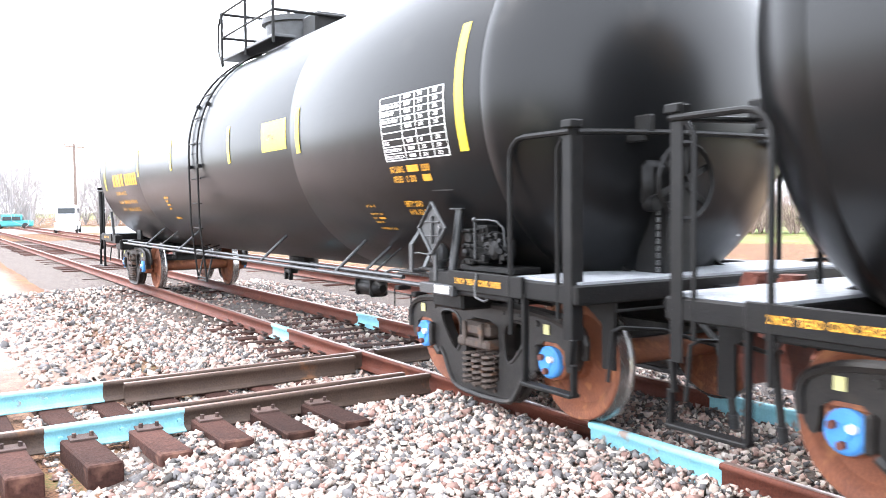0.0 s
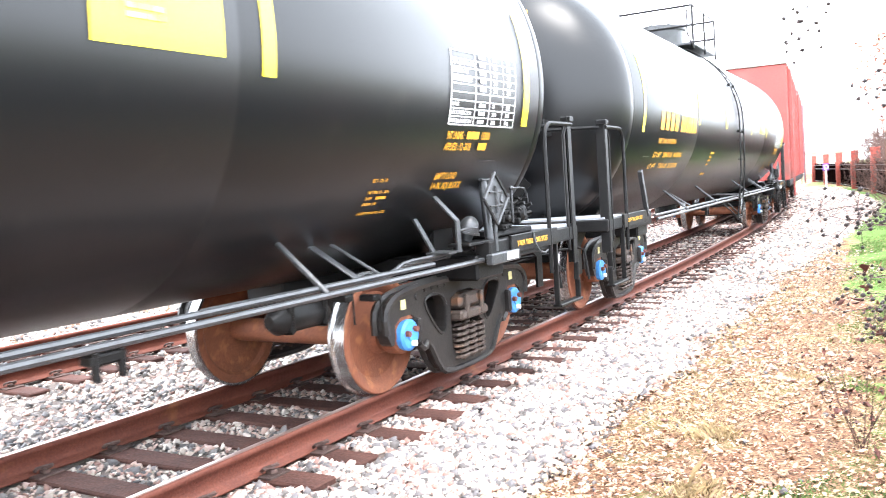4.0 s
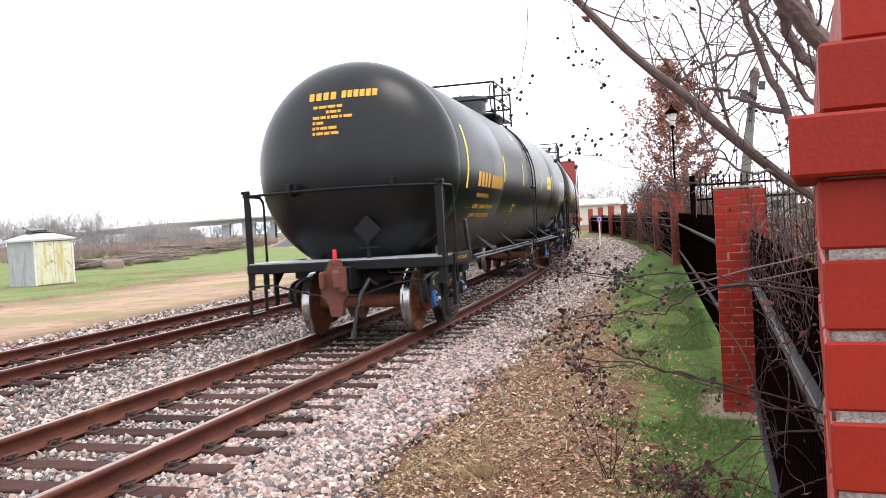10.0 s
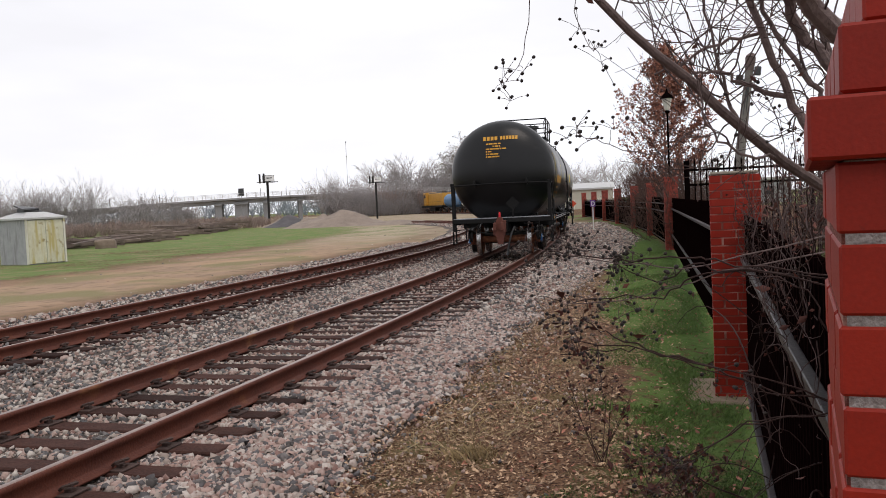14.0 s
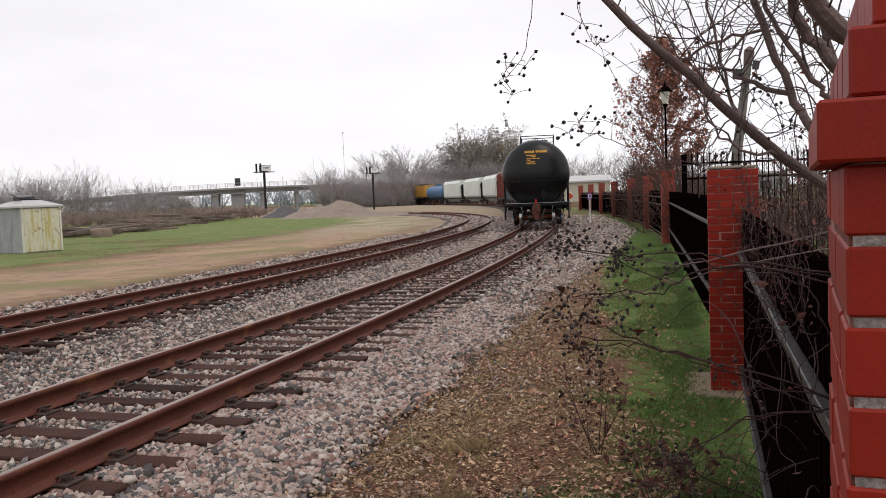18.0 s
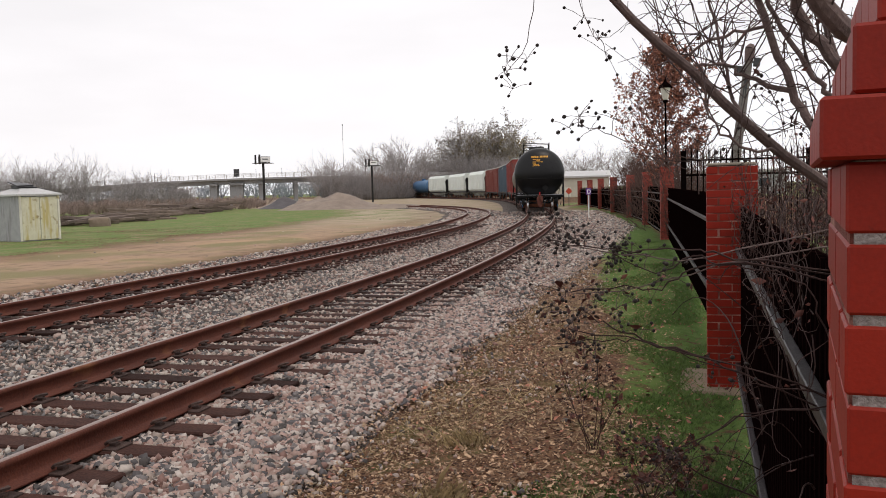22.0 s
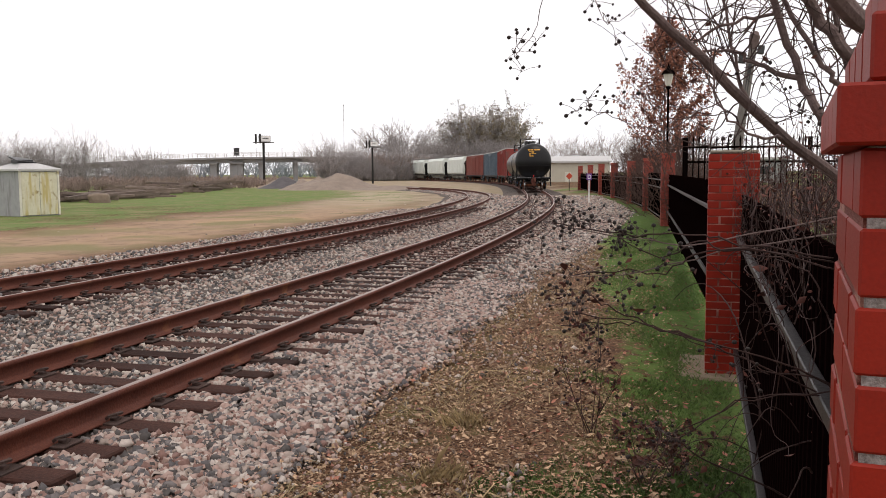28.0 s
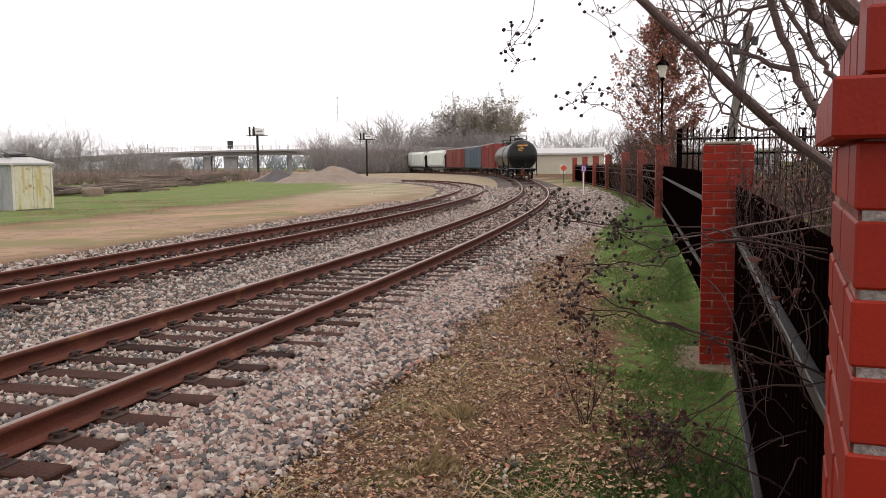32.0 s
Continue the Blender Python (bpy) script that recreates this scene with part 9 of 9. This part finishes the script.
def build_lamp():
    p = thing("street_lamp", "slim dark lamp post with a lantern head", "street lamp", m=pose(31.5, 1.7, -0.1) @ Matrix.Scale(1.2, 4))
    bm = bmesh.new()
    lathe(bm, [(0, 0.16), (0.25, 0.13), (0.3, 0.04), (3.9, 0.026), (3.95, 0.08), (4.0, 0.05)], ((0, 0, 0), (0, 0, 1)), 14)
    part("post", bm, FENCE, p, smooth=True)
    bm = bmesh.new()
    lathe(bm, [(4.0, 0.06), (4.05, 0.085), (4.34, 0.15)], ((0, 0, 0), (0, 0, 1)), 8)
    part("lantern", bm, LAMPHEAD, p)
    bm = bmesh.new()
    lathe(bm, [(4.34, 0.21), (4.42, 0.16), (4.52, 0.05), (4.62, 0.015), (4.7, 0.0)], ((0, 0, 0), (0, 0, 1)), 12)
    part("lantern_roof", bm, FENCE, p)
    p = thing("leaning_pole", "leaning grey timber pole with brackets and a rough top", "pole", m=pose(28.2, -0.24, -0.1, 7.5, 0, 0))
    bm = bmesh.new()
    cyl(bm, (0, 0, 0), (0, 0, 5.6), 0.19, 12, 0.115)
    part("pole", bm, POLEGREY, p)
    bm = bmesh.new()
    cyl(bm, (0, 0, 5.55), (0.0, 0.0, 5.95), 0.125, 10, 0.16)
    cyl(bm, (0, 0, 5.95), (0.02, -0.03, 6.08), 0.16, 10, 0.08)
    part("pole_top", bm, BARK, p, "rough broken top", smooth=True)
    for y, z, w, h in ((0.26, 5.25, 0.22, 0.3), (-0.24, 5.55, 0.2, 0.26)):
        bm = bmesh.new()
        box(bm, (-0.02, y, z), (0.2, w, h), bevel=0.02)
        box(bm, (-0.02, y * 0.55, z), (0.06, 0.16, 0.06))
        part("bracket_box", bm, GREY, p)
    bm = bmesh.new()
    box(bm, (-0.1, 0, 4.3), (0.05, 0.1, 1.6), bevel=0.01)
    part("conduit", bm, GREY, p)


build_lamp()


# ---------------------------------------------------------------- behind: road with parked vehicles
def build_vehicle(name, label, cat, x, y, turn, paint, l, h, cabin):
    v = thing(name, label, cat, m=pose(x, y, -0.07, 0, 0, turn))
    bm = bmesh.new()
    box(bm, (0, 0, 0.62), (l, 1.8, 0.7), bevel=0.12)
    part("body", bm, paint, v)
    bm = bmesh.new()
    box(bm, (cabin, 0, (0.9 + h) / 2 + 0.05), (l * 0.5, 1.7, h - 0.9), bevel=0.15)
    part("cabin", bm, paint, v)
    for sx in (-0.26, 0.26):
        for sy in (-0.86, 0.86):
            bm = bmesh.new()
            box(bm, (cabin + sx * l * 0.42, sy, h - 0.42), (l * 0.2, 0.04, 0.42), bevel=0.01)
            part("window", bm, GLASS, v)
    bm = bmesh.new()
    box(bm, (cabin + l * 0.25, 0, h - 0.45), (0.06, 1.4, 0.5), bevel=0.01)
    part("windscreen", bm, GLASS, v)
    for sx in (-0.32, 0.32):
        for sy in (-0.85, 0.85):
            bm = bmesh.new()
            cyl(bm, (sx * l, sy - 0.1, 0.34), (sx * l, sy + 0.1, 0.34), 0.34, 16)
            part("wheel", bm, RUBBER, v)


build_vehicle("van", "white delivery van parked on the road", "van", -82.9, 10.0, -12, TRUCKWHITE, 5.0, 2.4, -0.2)
build_vehicle("car", "teal car parked beside the road", "car", -110.0, 7.5, 80, TEAL, 4.4, 1.6, 0.0)
bm = bmesh.new()
bmesh.ops.create_grid(bm, x_segments=2, y_segments=20, size=1, matrix=pose(-95, 10, -0.055, 0, 0, 8) @ Matrix.Diagonal((14, 90, 1, 1)))
tagged(part("road", bm, FARROAD), "pale asphalt road crossing behind the yard", "road", kind="structure")

motions()
